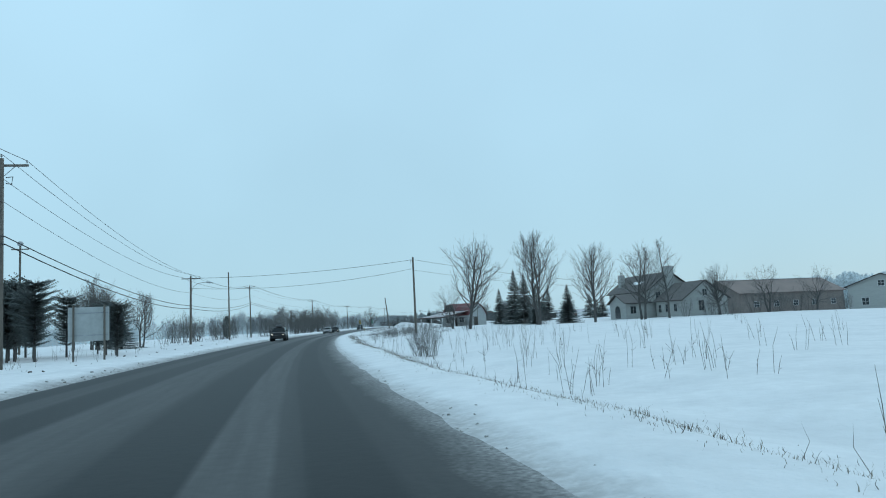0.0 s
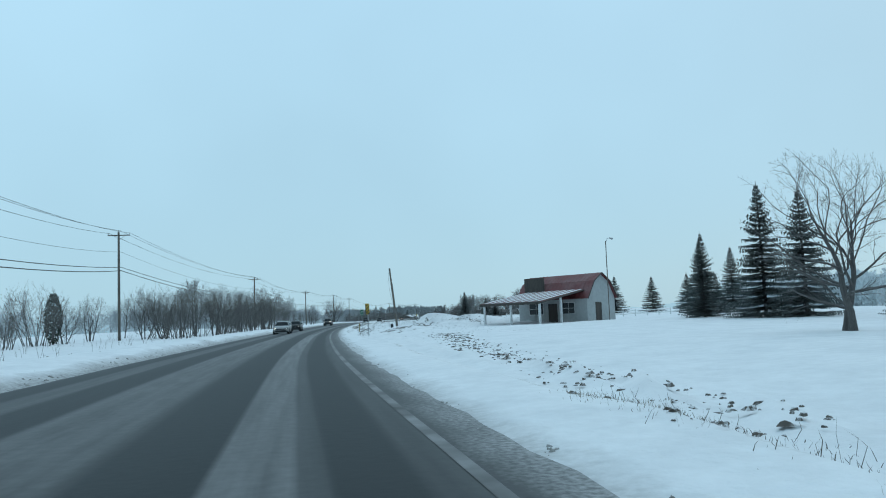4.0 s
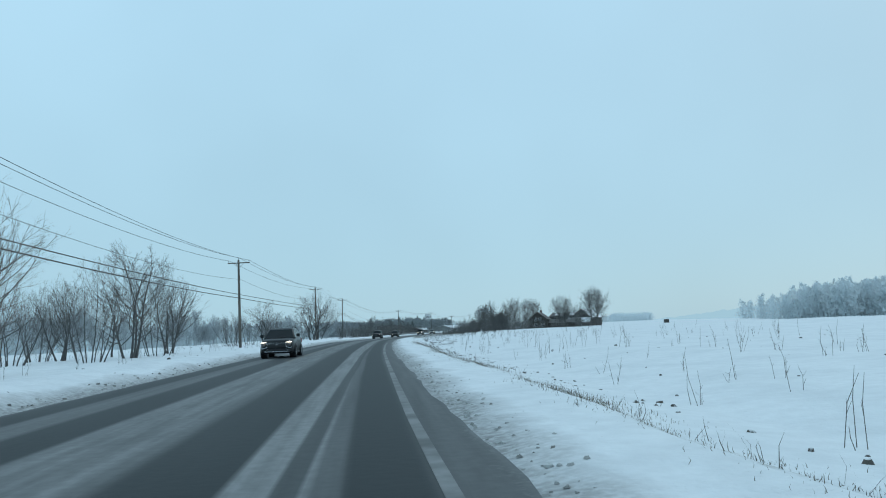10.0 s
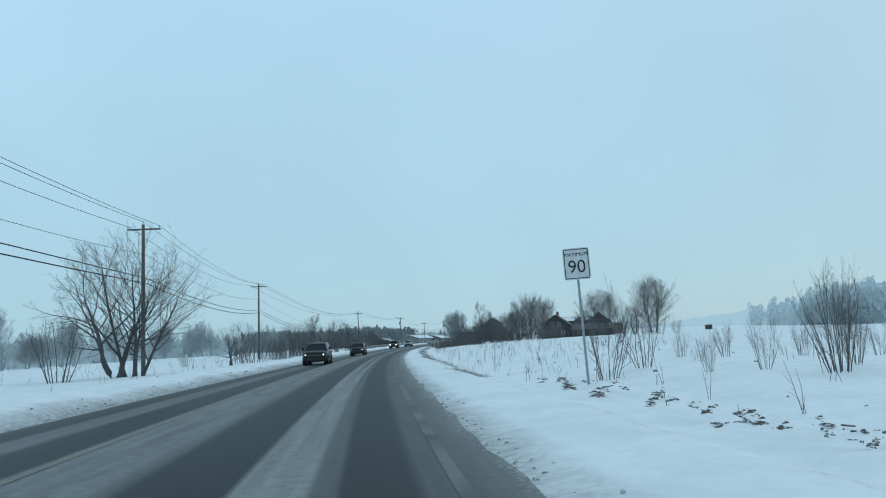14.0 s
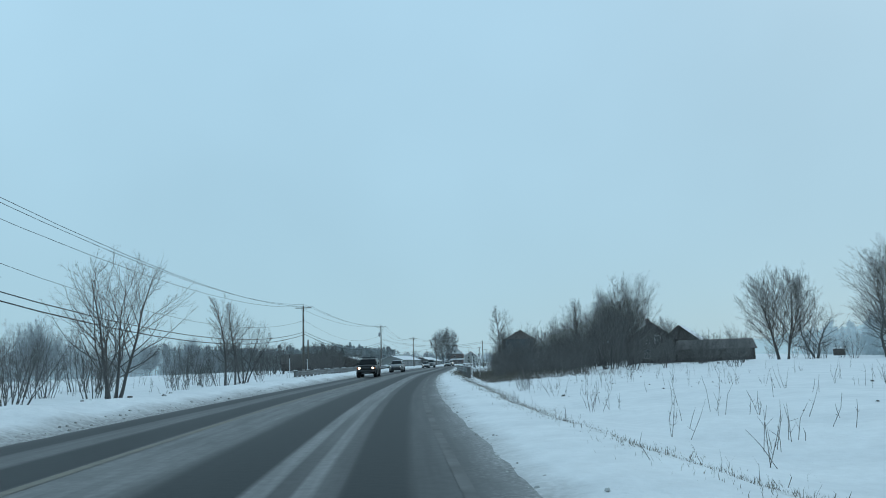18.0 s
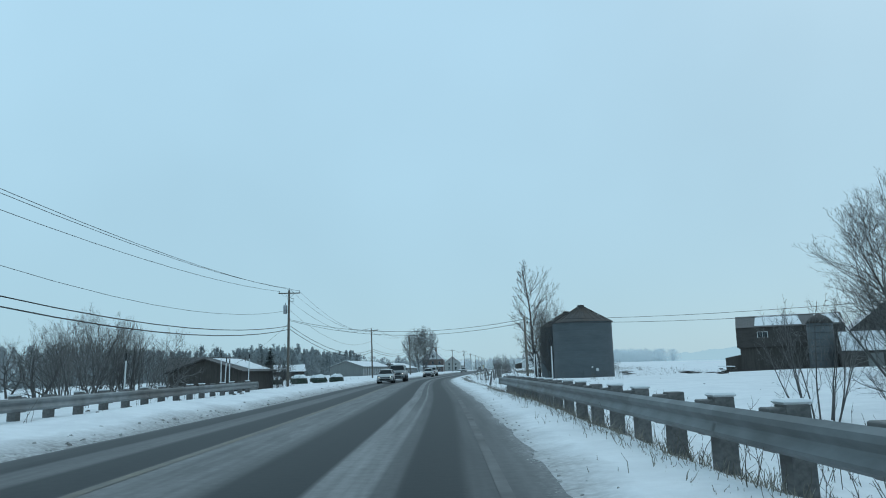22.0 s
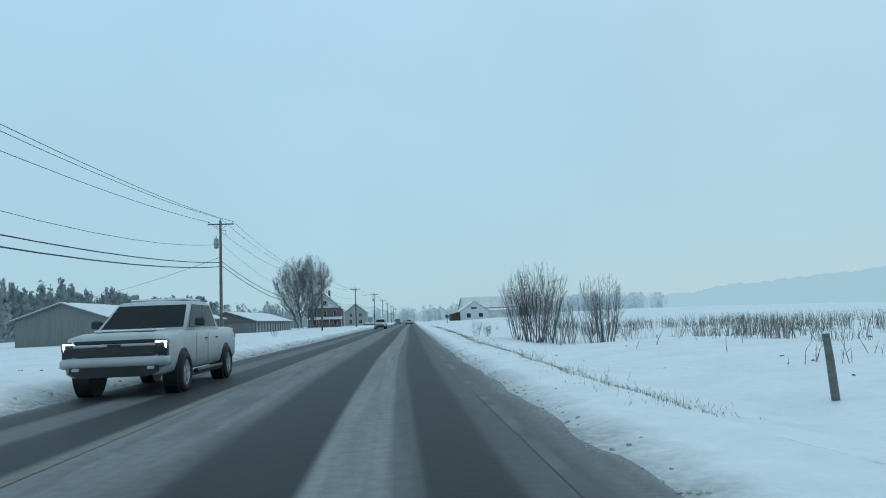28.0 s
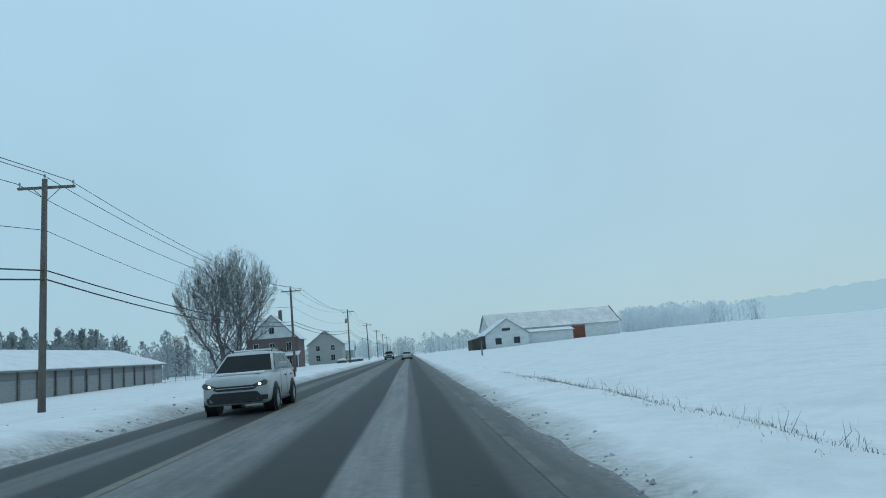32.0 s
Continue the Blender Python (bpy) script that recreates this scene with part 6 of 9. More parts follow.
def white_barn():
    """Long pale barn with a gabled front wing and a red sliding door."""
    a, b = Vector((307.9, 899.0, 0)), Vector((341.4, 884.8, 0))
    way = (b - a)
    ln = way.length
    m = Matrix.Translation((a.x, a.y, 0.9)) @ Matrix.Rotation(math.atan2(way.y, way.x), 4, "Z")
    ob = thing("white_barn", m, "long weathered white barn with a tin roof and red door", "barn")
    gable_walls(ob, 0, ln, -7.5, 7.5, 4.6, 9.0, WHITE, "x")
    gable_roof(ob, 0, ln, -7.5, 7.5, 4.6, 9.0, TIN, "x", 0.4)
    part("end_board", Shape().tube([(ln + 0.45, -7.9, 4.5), (ln + 0.45, 0, 9.2), (ln + 0.45, 7.9, 4.5)], 0.14, 4), DARKWOOD, ob)
    part("red_door", Shape().box(22.8, -7.72, -0.3, 26.4, -7.56, 4.1, bevel=0.02), BARN_RED, ob, "large faded red sliding door")
    gable_walls(ob, -3.0, 8.4, -15.5, -7.6, 3.2, 7.0, WHITE, "y", "wing_wall")
    gable_roof(ob, -3.0, 8.4, -15.5, -6, 3.2, 7.0, TIN, "y", 0.4, 0.12)
    for x in (0.3, 5.2):
        opening(ob, x, -15.5, 0.7, 1.5, 1.5, "-y", True, DARKWOOD)
    part("blank_notice", Shape().box(1.4, -15.58, 4.0, 3.6, -15.5, 4.7), DARKWOOD, ob)
    part("lean_to_wall", Shape().prism([(-11.8, -0.5), (-7.6, -0.5), (-7.6, 3.7), (-11.8, 3.1)], -21.6, -8.5, Matrix.Rotation(radians(90), 4, "Z")), WHITE, ob)
    roof_slab(ob, [(8.5, -12.2, 3.1), (22.0, -12.2, 3.1), (22.0, -7.5, 3.9), (8.5, -7.5, 3.9)], TIN, 0.12, "lean_to_roof", 0.12)
    part("side_porch", Shape().prism([(-6.5, -0.4), (-3.0, -0.4), (-3.0, 3.0), (-6.5, 2.2)], -14.5, -8.0), DARKWOOD, ob)
    ob = thing("far_shed", spot(1010, 24, -10), "low grey farm shed in the mist beyond the barn", "shed")
    gable_walls(ob, 0, 20, 0, 8, 4.2, 6.0, STUCCO, "x")
    gable_roof(ob, 0, 20, 0, 8, 4.2, 6.0, TIN, "x", 0.4, 0.1)


STORE1 = (757.0, 811.0, -36.5)
farm_shop()
white_house()
grain_bin(612.4, 19.07, 3.78, 7.6, 9.85)
grain_bin(621.5, 18.4, 3.78, 7.55, 9.75)
farmyard()
left_side_buildings()
white_barn()


def rail_fence():
    ob = thing("rail_fence", Matrix.Identity(4), "white two-rail fence in the snow beyond the field", "fence")
    last = None
    for k in range(14):
        m = spot(200.5 + k * 0.6, 27.0 + k * 2.3)
        part("post", Shape().box(-0.06, -0.06, -0.3, 0.06, 0.06, 1.15), WHITE, ob, m=m)
        if last is not None:
            for z in (0.45, 0.95):
                part("rail", Shape().tube([last @ Vector((0, 0, z)), m @ Vector((0, 0, z))], 0.05, 4), WHITE, ob)
        last = m


rail_fence()


# ---- trees, hedges and shrubs, place by place ----
def planting():
    rnd = random.Random(11)
    # first stretch, right side
    tree("vase", 1, 12.6, 94.0, 19.6, 20, label="tall bare twin-stemmed tree beside the field")
    tree("vase", 2, 13.2, 97.2, 30.0, 80, label="tall bare vase-shaped tree before the house")
    tree("vase", 3, 12.2, 104.4, 40.5, 10)
    tree("vase", 4, 12.8, 111, 50.7, 200)
    tree("tall", 1, 13.0, 109.6, 54.5, 0)
    tree("round", 1, 8.5, 110.7, 63.5, 0)
    tree("crab", 1, 8.0, 111.5, 72.3, 0)
    tree("crab", 2, 7.5, 108, 78, 0)
    tree("crab", 1, 7.2, 115.0, 20.2, 40, "apple_tree", "gnarled bare apple tree with tangled twigs")
    for k in range(26):
        s, d = rnd.uniform(78, 97), rnd.uniform(6.5, 12)
        tree("scrub", k % 4, rnd.uniform(0.6, 1.0) + max(0, 92 - s) * 0.045, s, d, rnd.uniform(0, 360), "bare_shrub", "leafless thin-stemmed shrub poking out of snow", group="bare shrubs")
    conifer(2, 5.0, 130.6, 37.3, 90, wide=1.15)
    conifer(3, 6.6, 119.4, 40.6, 30, wide=1.2)
    conifer(1, 4.2, 127, 42.0, 200, wide=1.1)
    conifer(3, 10.9, 144.7, 36.2, 10, "large dark spruce with drooping snow-dusted boughs", wide=0.95)
    conifer(1, 10.0, 141.4, 37.6, 60, "large dark spruce with drooping snow-dusted boughs", wide=1.0)
    conifer(2, 7.4, 150.3, 33.9, 120, wide=0.95)
    conifer(2, 9.0, 175, 46.5, 40)
    conifer(3, 8.0, 172, 49, 140)
    for k, (s, d, h) in enumerate(((203.8, 21.0, 4.9), (206.5, 24.8, 3.9), (207.6, 26.6, 4.1), (253, 60.5, 6.5), (250, 61, 8.2), (251, 70, 8.0), (246, 76, 8.4), (240.6, 77, 6.5), (236, 78, 7.5))):
        conifer(1 + k % 3, h, s, d, k * 50, "young spruce tree standing in a snowy field", wide=1.25)
    # first stretch, left side
    for k in range(20):
        s = rnd.uniform(50, 70)
        q = rnd.uniform(0.235, 0.43)
        conifer(4 + k % 2, rnd.uniform(3.6, 5.0) + (q - 0.235) * 7, s, -s * q, rnd.uniform(0, 360), "dark pine with bare lower trunk beside the road", "pine_tree", wide=1.15)
    lamp = thing("light_pole", spot(82.7, -31.3), "thin wooden pole with a round yard lamp above the pines", "lamp post")
    part("pole", Shape().tube([(0, 0, -0.5), (0, 0, 11.7)], [0.13, 0.1], 8), POLE_WOOD, lamp)
    part("lamp_arm", Shape().box(-0.9, -0.05, 11.3, 0.9, 0.05, 11.42), POLE_WOOD, lamp)
    part("lamp_head", Shape().lathe([(0.0, 11.7), (0.24, 11.78), (0.32, 12.0), (0.2, 12.2), (0.0, 12.26)], 12), METAL, lamp, smooth=True)
    conifer(1, 3.6, 88.8, -22.7, 40, "low round dark evergreen bush in the snow", "evergreen_bush", wide=2.4)
    for k in range(9):
        tree(("vase", "tall", "round")[k % 3], 1 + k % 3, rnd.uniform(7.5, 10.5), rnd.uniform(84, 112), rnd.uniform(-36, -24), rnd.uniform(0, 360))
    # cedar column
    ob = thing("cedar_tree", spot(169.3, -27), "narrow columnar dark cedar in the snow", "tree", "conifers")
    cr = Shape()
    for i in range(2600):
        z = rnd.random() ** 0.9 * 5.0
        r = 0.85 * math.sin(math.pi * min(1, (z + 0.5) / 5.7)) ** 0.7
        a = rnd.uniform(0, 6.283)
        p = Vector((math.cos(a) * r * rnd.uniform(0.7, 1.05), math.sin(a) * r * rnd.uniform(0.7, 1.05), z))
        w = rnd.uniform(0.08, 0.2)
        cr.add([p + Vector((rnd.uniform(-w, w), rnd.uniform(-w, w), rnd.uniform(0, w * 1.6))) for _ in range(3)], [(0, 1, 2)])
    part("crown", cr, CEDAR, ob)
    part("trunk", Shape().tube([(0, 0, -0.3), (0, 0, 4.2)], [0.12, 0.03], 6), BARK, ob)
    # hedgerow of young bare trees on the left
    for k in range(40):
        s = 128 + k * 2.95 + rnd.uniform(-0.8, 0.8)
        near = s > 172
        d = rnd.uniform(-18.5, -14) if near else rnd.uniform(-30, -24)
        h = rnd.uniform(4.8, 7.2) if near else rnd.uniform(3.2, 6.2)
        tree(("clump", "scrub", "vase", "scrub")[k % 4] if near else ("scrub", "scrub", "clump")[k % 3], k % 4, h * (1.0 if k % 2 else 1.15) if near else h, s, d, rnd.uniform(0, 360), "bare_sapling_clump", "clump of bare grey saplings in a roadside hedge", group="hedgerow saplings")
    for k in range(15):
        s = rnd.uniform(180, 300)
        tree(("clump", "scrub", "tall")[k % 3], k % 3 + 1 if k % 3 != 1 else k % 4, rnd.uniform(4.5, 7.0), s, rnd.uniform(-30, -20), rnd.uniform(0, 360), "bare_sapling_clump", "bare young tree in a roadside hedge", group="hedgerow saplings")
    # second stretch, left side
    for k, (st, v, h, s, d) in enumerate((("clump", 1, 9.4, 248, -16.8), ("clump", 3, 8.6, 259, -16.6), ("clump", 2, 9.0, 246, -19), ("scrub", 1, 6.2, 276, -18.2), ("scrub", 2, 6.6, 289, -18), ("clump", 4, 8.8, 284, -18.5), ("clump", 1, 7.8, 297, -19.5),
                                          ("scrub", 3, 5.2, 335, -23), ("scrub", 0, 5.0, 339, -24.5), ("scrub", 1, 4.6, 343, -22.5), ("clump", 2, 6.0, 352, -20.5), ("crab", 1, 7.2, 343.6, -20.2), ("clump", 2, 10.4, 374, -16.8), ("crab", 0, 9.4, 373.4, -17.8), ("scrub", 2, 4.2, 369, -19.5),
                                          ("crab", 1, 4.2, 394, -15), ("scrub", 2, 4.4, 399, -14), ("scrub", 1, 3.9, 403, -15.5), ("tall", 2, 6.4, 427.5, -12.0), ("scrub", 3, 4.6, 416, -13.6), ("scrub", 0, 4.4, 419, -12.8), ("scrub", 2, 4.9, 421.5, -13.2),
                                          ("scrub", 1, 5.0, 424, -13), ("tall", 1, 5.8, 429, -12.6), ("clump", 3, 4.8, 439, -12.2), ("clump", 1, 6.2, 451, -12.0), ("tall", 2, 5.9, 467, -12.1), ("tall", 1, 5.7, 470, -12.3), ("clump", 4, 5.0, 476, -13.4),
                                          ("scrub", 3, 1.6, 478, -12.7), ("scrub", 1, 1.7, 472, -12.5), ("scrub", 2, 1.5, 463, -12.0), ("scrub", 2, 3.6, 456, -15))):
        tree(st, v, h, s, d, k * 67, "bare_shrub" if st == "scrub" else "bare_tree", "bare roadside shrub with grey stems" if st == "scrub" else "bare grey roadside tree behind the snow bank")
    for k in range(34):
        s = rnd.uniform(405, 480)
        tree("scrub", k % 4, rnd.uniform(1.8, 3.8), s, rnd.uniform(-24, -14), rnd.uniform(0, 360), "bare_shrub", "bare roadside shrub with grey stems", group="bare shrubs")
    for k in range(14):
        tree("scrub", k % 4, rnd.uniform(2.4, 4.2), rnd.uniform(488, 518), rnd.uniform(38, 60), rnd.uniform(0, 360), "bare_shrub", "bare shrub under the farmyard trees", group="bare shrubs")
    # creek shrubs at the bridge, left
    for k in range(30):
        s = rnd.uniform(527, 578)
        tree(("scrub", "clump", "crab", "scrub")[k % 4], k % 4, rnd.uniform(3.0, 5.6) if k % 4 != 2 else rnd.uniform(3.6, 5.0), s, rnd.uniform(-32, -17), rnd.uniform(0, 360), "bare_shrub", "bare creekside thicket of grey stems", group="creek thicket")
    # farm clump, right side
    for k, (st, v, h, s, d, wd) in enumerate((("maple", 1, 13.2, 526, 28.0, 1.0), ("maple", 2, 8.6, 520, 22.5, 1.0), ("clump", 2, 7.6, 516, 20.0, 1.1), ("clump", 3, 7.2, 523, 19.0, 1.1), ("maple", 3, 7.4, 512, 24.5, 1.1), ("vase", 2, 8.2, 506, 17.0, 0.8), ("clump", 1, 7.0, 532, 33.5, 1.0),
                                              ("maple", 2, 15.6, 515, 59.5, 1.0), ("maple", 0, 13.0, 522, 47.5, 1.0), ("crab", 2, 9.5, 507, 53, 1.0), ("crab", 0, 8.5, 526, 54, 1.0), ("maple", 3, 14.5, 569.5, 34.5, 1.0), ("round", 1, 11.0, 594, 52, 1.0), ("tall", 3, 17.6, 622.5, 14.2, 1.0), ("crab", 1, 8.4, 622.6, 14.3, 0.85), ("maple", 1, 11.5, 615.8, 15.4, 0.62),
                                              ("vase", 3, 8.0, 629, 19.5, 1.0))):
        tree(st, v, h, s, d, k * 77, wide=wd, label="bare broad-crowned farmyard tree" if st in ("round", "crab", "maple") else "slender bare tree near the farmyard")
    for k in range(46):
        s, d = rnd.uniform(486, 530), rnd.uniform(9.5, 34)
        near = d < 0.27 * (s - 466) + 1
        tree("scrub" if k % 5 else "clump", k % 4, rnd.uniform(1.5, 2.6) if near else rnd.uniform(2.2, 4.4), s, d, rnd.uniform(0, 360), "bare_shrub", "dense bare thicket beside the creek", group="creek thicket", wide=rnd.uniform(0.9, 1.35))
    for k in range(24):
        s = rnd.uniform(485, 503)
        d = rnd.uniform(0.27 * (s - 466) + 1.0, 19)
        tree("scrub" if k % 3 else "clump", k % 4, (rnd.uniform(2.6, 4.4) + (d - 6) * 0.18) * (0.7 if s < 489 else 1), s, d, rnd.uniform(0, 360), "bare_willow", "dark willow thicket at the end of the guard rail", group="creek thicket")
    for k in range(24):
        tree("scrub" if k % 6 else "clump", k % 4, rnd.uniform(2.3, 3.5), rnd.uniform(521, 536), rnd.uniform(7.5, 13.5), rnd.uniform(0, 360), "bare_shrub", "dense bare thicket beside the creek", group="creek thicket")
    tree("scrub", 2, 1.1, 459.1, 5.6, 0, "bare_shrub", "low dark bare shrub in the snow", group="bare shrubs")
    tree("scrub", 1, 0.9, 459.6, 5.9, 100, "bare_shrub", "low dark bare shrub in the snow", group="bare shrubs")
    for k in range(14):
        tree("scrub", k % 4, rnd.uniform(1.5, 2.5), rnd.uniform(506, 518), rnd.uniform(6.5, 12.5), rnd.uniform(0, 360), "bare_shrub", "thin bare shrub behind the guard rail", group="creek thicket", wide=0.8)
    for k in range(22):
        tree("scrub", k % 4, rnd.uniform(0.8, 1.5), rnd.uniform(516, 545), rnd.uniform(12, 27), rnd.uniform(0, 360), "bare_shrub", "low brown tangle of brush beside the creek", group="creek thicket", wide=1.7)
    # beyond the bins, right
    for k, (h, s, d) in enumerate(((3.1, 622.6, 5.9), (2.2, 627, 8.5), (2.6, 646, 9), (2.4, 650, 11), (2.0, 640, 12), (1.9, 637, 17), (6.2, 722, 9.8), (5.6, 723.5, 9.2), (5.9, 721, 10.4), (5.2, 724.5, 9.0), (5.4, 720.5, 9.4), (4.6, 722.8, 10.8), (3.7, 717.8, 10.7), (3.4, 717.0, 11.3), (4.6, 712.8, 12.5), (4.2, 712.0, 12.0), (4.0, 713.6, 13.0), (2.0, 719.5, 12.0), (1.8, 715.5, 12.2), (2.1, 724.5, 11.5),
                                     (1.55, 727.5, 5.9), (1.35, 728.3, 6.8), (1.0, 730.5, 7.2), (3.3, 346.6, 7.4), (2.6, 349, 9.5), (1.5, 352, 14), (1.3, 349, 15.5), (1.4, 354, 13), (1.2, 347, 17), (2.4, 660, 32), (2.0, 676, 28))):
        tree("scrub", k % 4, h, s, d, k * 61, "bare_shrub", "leafless shrub with upright stems in the snow", group="bare shrubs", wide=0.75)
    # clump by the first field, the thicket before the farmhouse, saplings round the old shed
    for k, (h, s, d) in enumerate(((1.75, 33.7, 5.75), (1.65, 34.3, 6.35), (1.8, 34.0, 6.0), (1.2, 32.9, 5.4))):
        tree("scrub", k, h, s, d, k * 83, "bare_shrub", "many-stemmed bare shrub beside the snowy verge", group="bare shrubs", wide=1.0)
    for k, (h, s, d) in enumerate(((2.9, 340.6, 11.3), (2.6, 340.9, 11.5), (1.9, 342.2, 12.8), (1.7, 343.0, 13.4), (1.6, 343.5, 11.0), (1.3, 344.5, 9.8))):
        tree("scrub", k % 4, h, s, d, k * 71, "bare_shrub", "dark dense bare shrub in the snowy field", group="bare shrubs", wide=0.62)
    for k in range(12):
        tree("scrub", k % 4, rnd.uniform(1.4, 2.8), rnd.uniform(528, 547), rnd.uniform(30, 54), rnd.uniform(0, 360), "bare_shrub", "bare thicket before the old farmhouse", group="farmyard thicket")
    for k, (h, s, d) in enumerate(((6.4, 578, -27.5), (6.0, 580, -25.5), (5.6, 576, -26), (5.8, 582, -28), (5.2, 579, -24.5), (5.0, 599, -29.5), (5.2, 603, -27), (4.6, 605, -23), (4.2, 606, -19.6), (3.6, 603.8, -18.4), (4.6, 593, -29.5), (5.4, 601, -31), (3.2, 605.5, -18.0), (4.4, 608, -25))):
        tree("clump" if k in (0, 1, 3) else "scrub", k % 4, h + 0.9, s, d, k * 59, "bare_sapling_clump", "thin bare saplings round the old shed", group="shed saplings")
    for k in range(12):
        tree("scrub", k % 4, rnd.uniform(2.4, 4.6), rnd.uniform(103, 114), rnd.uniform(57, 82), rnd.uniform(0, 360), "bare_shrub", "bare garden shrub before the pale house", group="garden shrubs")
    for k, (h, s, d) in enumerate(((2.0, 92.4, 16.2), (1.7, 91.2, 18.6), (2.2, 99.2, 31.6), (1.6, 100.4, 28.8), (1.9, 93, 19.4))):
        tree("scrub", k % 4, h, s, d, k * 71, "bare_shrub", "low bare shoots round the foot of a tree", group="garden shrubs")
    # low growth beside the guard rail
    for k in range(40):
        s = rnd.uniform(475, 493)
        tree("scrub", k % 4, rnd.uniform(1.2, 2.4), s, rnd.uniform(5.6, 13.0), rnd.uniform(0, 360), "bare_shrub", "low dark bare shrub at the guard rail's end", group="creek thicket")
    # across the road, yard bushes
    tree("vase", 2, 4.2, 738, -24, 0, label="small bare ornamental tree in a snowy yard")
    for k, (h, s, d) in enumerate(((1.3, 716, -17), (1.5, 722, -21), (1.2, 727, -18), (1.1, 733, -17), (1.4, 750.7, -15.2), (1.0, 706, -16))):
        tree("scrub", k % 4, h, s, d, k * 61, "bare_shrub", "small dry yard shrub in the snow", group="yard shrubs")
    for k, (s, d, r) in enumerate(((642.0, -29.0, 1.15), (639.7, -24.3, 1.35), (644.9, -22.1, 1.3), (652.6, -20.7, 1.3), (659.0, -34.5, 1.2), (664.0, -31.5, 1.25), (672.0, -29.5, 1.2), (668.0, -24.6, 1.1))):
        ob = thing("clipped_bush", spot(s, d, k * 40), "rounded clipped evergreen bush capped with snow", "bush", "clipped bushes")
        part("foliage", ball_shape(r, r * 1.15, k), CEDAR, ob)
        tw = Shape()
        for i in range(500):
            a, e = rnd.uniform(0, 6.283), rnd.random() ** 0.7 * 1.5
            p = Vector((math.cos(a) * math.cos(e), math.sin(a) * math.cos(e), math.sin(e) * 1.15)) * r
            w = 0.10
            tw.add([p * rnd.uniform(0.95, 1.08) + Vector((rnd.uniform(-w, w), rnd.uniform(-w, w), rnd.uniform(-w, w))) for _ in range(3)], [(0, 1, 2)])
        part("leaf_sprays", tw, CEDAR, ob)
        part("snow_cap", ball_shape(r * 0.86, r * 0.5, k + 9), SNOW, ob, m=move(0, 0, r * 0.72))
    conifer(2, 8.8, 720.0, -55.5, 0, wide=1.25)
    conifer(1, 5.4, 706, -47, 0)
    # the big round tree by the brick house
    tree("dome", 3, 25.0, 913, -35.8, 0, label="huge bare round-crowned maple beside the road", far_tone=True, wide=1.05)
    tree("vase", 2, 9, 925, -50, 0)


planting()


# ---- small growth and lumps: uncountable, one object each ----
def stalks(name, label, count, area, high, mat, seed, lean=0.25, forks=2, r=0.006, clump=1):
    rnd = random.Random(seed)
    sh = Shape()
    for i in range(count):
        s, d = area(rnd)
        for c in range(rnd.randint(1, clump)):
            a, b = s + rnd.gauss(0, 0.12) * (clump > 1), d + rnd.gauss(0, 0.12) * (clump > 1)
            x, y = flat(a, b)
            p = Vector((x, y, ground_z(a, b) - 0.05))
            h = rnd.uniform(*high)
            w = Vector((rnd.gauss(0, lean), rnd.gauss(0, lean), 1)).normalized()
            q = p + w * h * 0.6
            t = q + (w + Vector((rnd.gauss(0, lean), rnd.gauss(0, lean), 0))).normalized() * h * 0.4
            sh.tube([p, q, t], [r, r * 0.8, r * 0.4], 3, cap=False)
            for f in range(rnd.randint(0, forks)):
                u = p.lerp(q, rnd.uniform(0.4, 1))
                sh.tube([u, u + Vector((rnd.gauss(0, 0.5), rnd.gauss(0, 0.5), rnd.uniform(0.4, 1))).normalized() * h * rnd.uniform(0.12, 0.3)], [r * 0.6, r * 0.35], 3, cap=False)
    ob = new(name, sh.mesh(name, mat))
    tagged(ob, label, "dry weeds", kind="stuff")


def fringe(name, label, per_metre, s0, s1, off, wide, high, mat, seed, near=0.0):
    """Grass blades, bent slivers, in a band along the shoulder's lip."""
    rnd = random.Random(seed)
    sh = Shape()
    s = s0
    while s < s1:
        s += rnd.expovariate(per_metre)
        k = noise.noise(Vector((s * 0.16, seed, 0))) + 0.6 * noise.noise(Vector((s * 0.7, seed, 3)))
        bare = 102 < s < 203 or 300 < s < 350 or 648 < s < 677
        if bare or rnd.random() > 0.42 + 1.15 * k:
            continue
        d = edge(s) + lip(s) + off + rnd.gauss(0, wide)
        x, y = flat(s, d)
        p = Vector((x, y, ground_z(s, d) - 0.02))
        h = rnd.uniform(*high) * (1 + 0.6 * k)
        a = rnd.uniform(0, 6.283)
        w = Vector((math.cos(a), math.sin(a), 0)) * rnd.uniform(0.0025, 0.006)
        q = p + Vector((rnd.gauss(0, 0.4), rnd.gauss(0, 0.4), 1)).normalized() * h * 0.6
        t = q + Vector((rnd.gauss(0, 0.5), rnd.gauss(0, 0.5), 0.8)).normalized() * h * 0.45
        sh.add([p - w, p + w, q + w * 0.7, q - w * 0.7, t], [(0, 1, 2, 3), (3, 2, 4)])
    tagged(new(name, sh.mesh(name, mat)), label, "dry grass", kind="stuff")


def field_a(rnd):
    return rnd.uniform(0, 96), 5.2 + abs(rnd.gauss(0, 9))


def field_b(rnd):
    return rnd.uniform(205, 345), 5.4 + abs(rnd.gauss(0, 11))


def field_c(rnd):
    return rnd.uniform(345, 482), 5.2 + abs(rnd.gauss(0, 10))


def field_d(rnd):
    s = rnd.uniform(600, 745)
    return s, rnd.uniform(9, 46)


REED = material("brown_reeds", (0.24, 0.22, 0.185), 0.9, 0.35, 3, 0, frost=0.35)


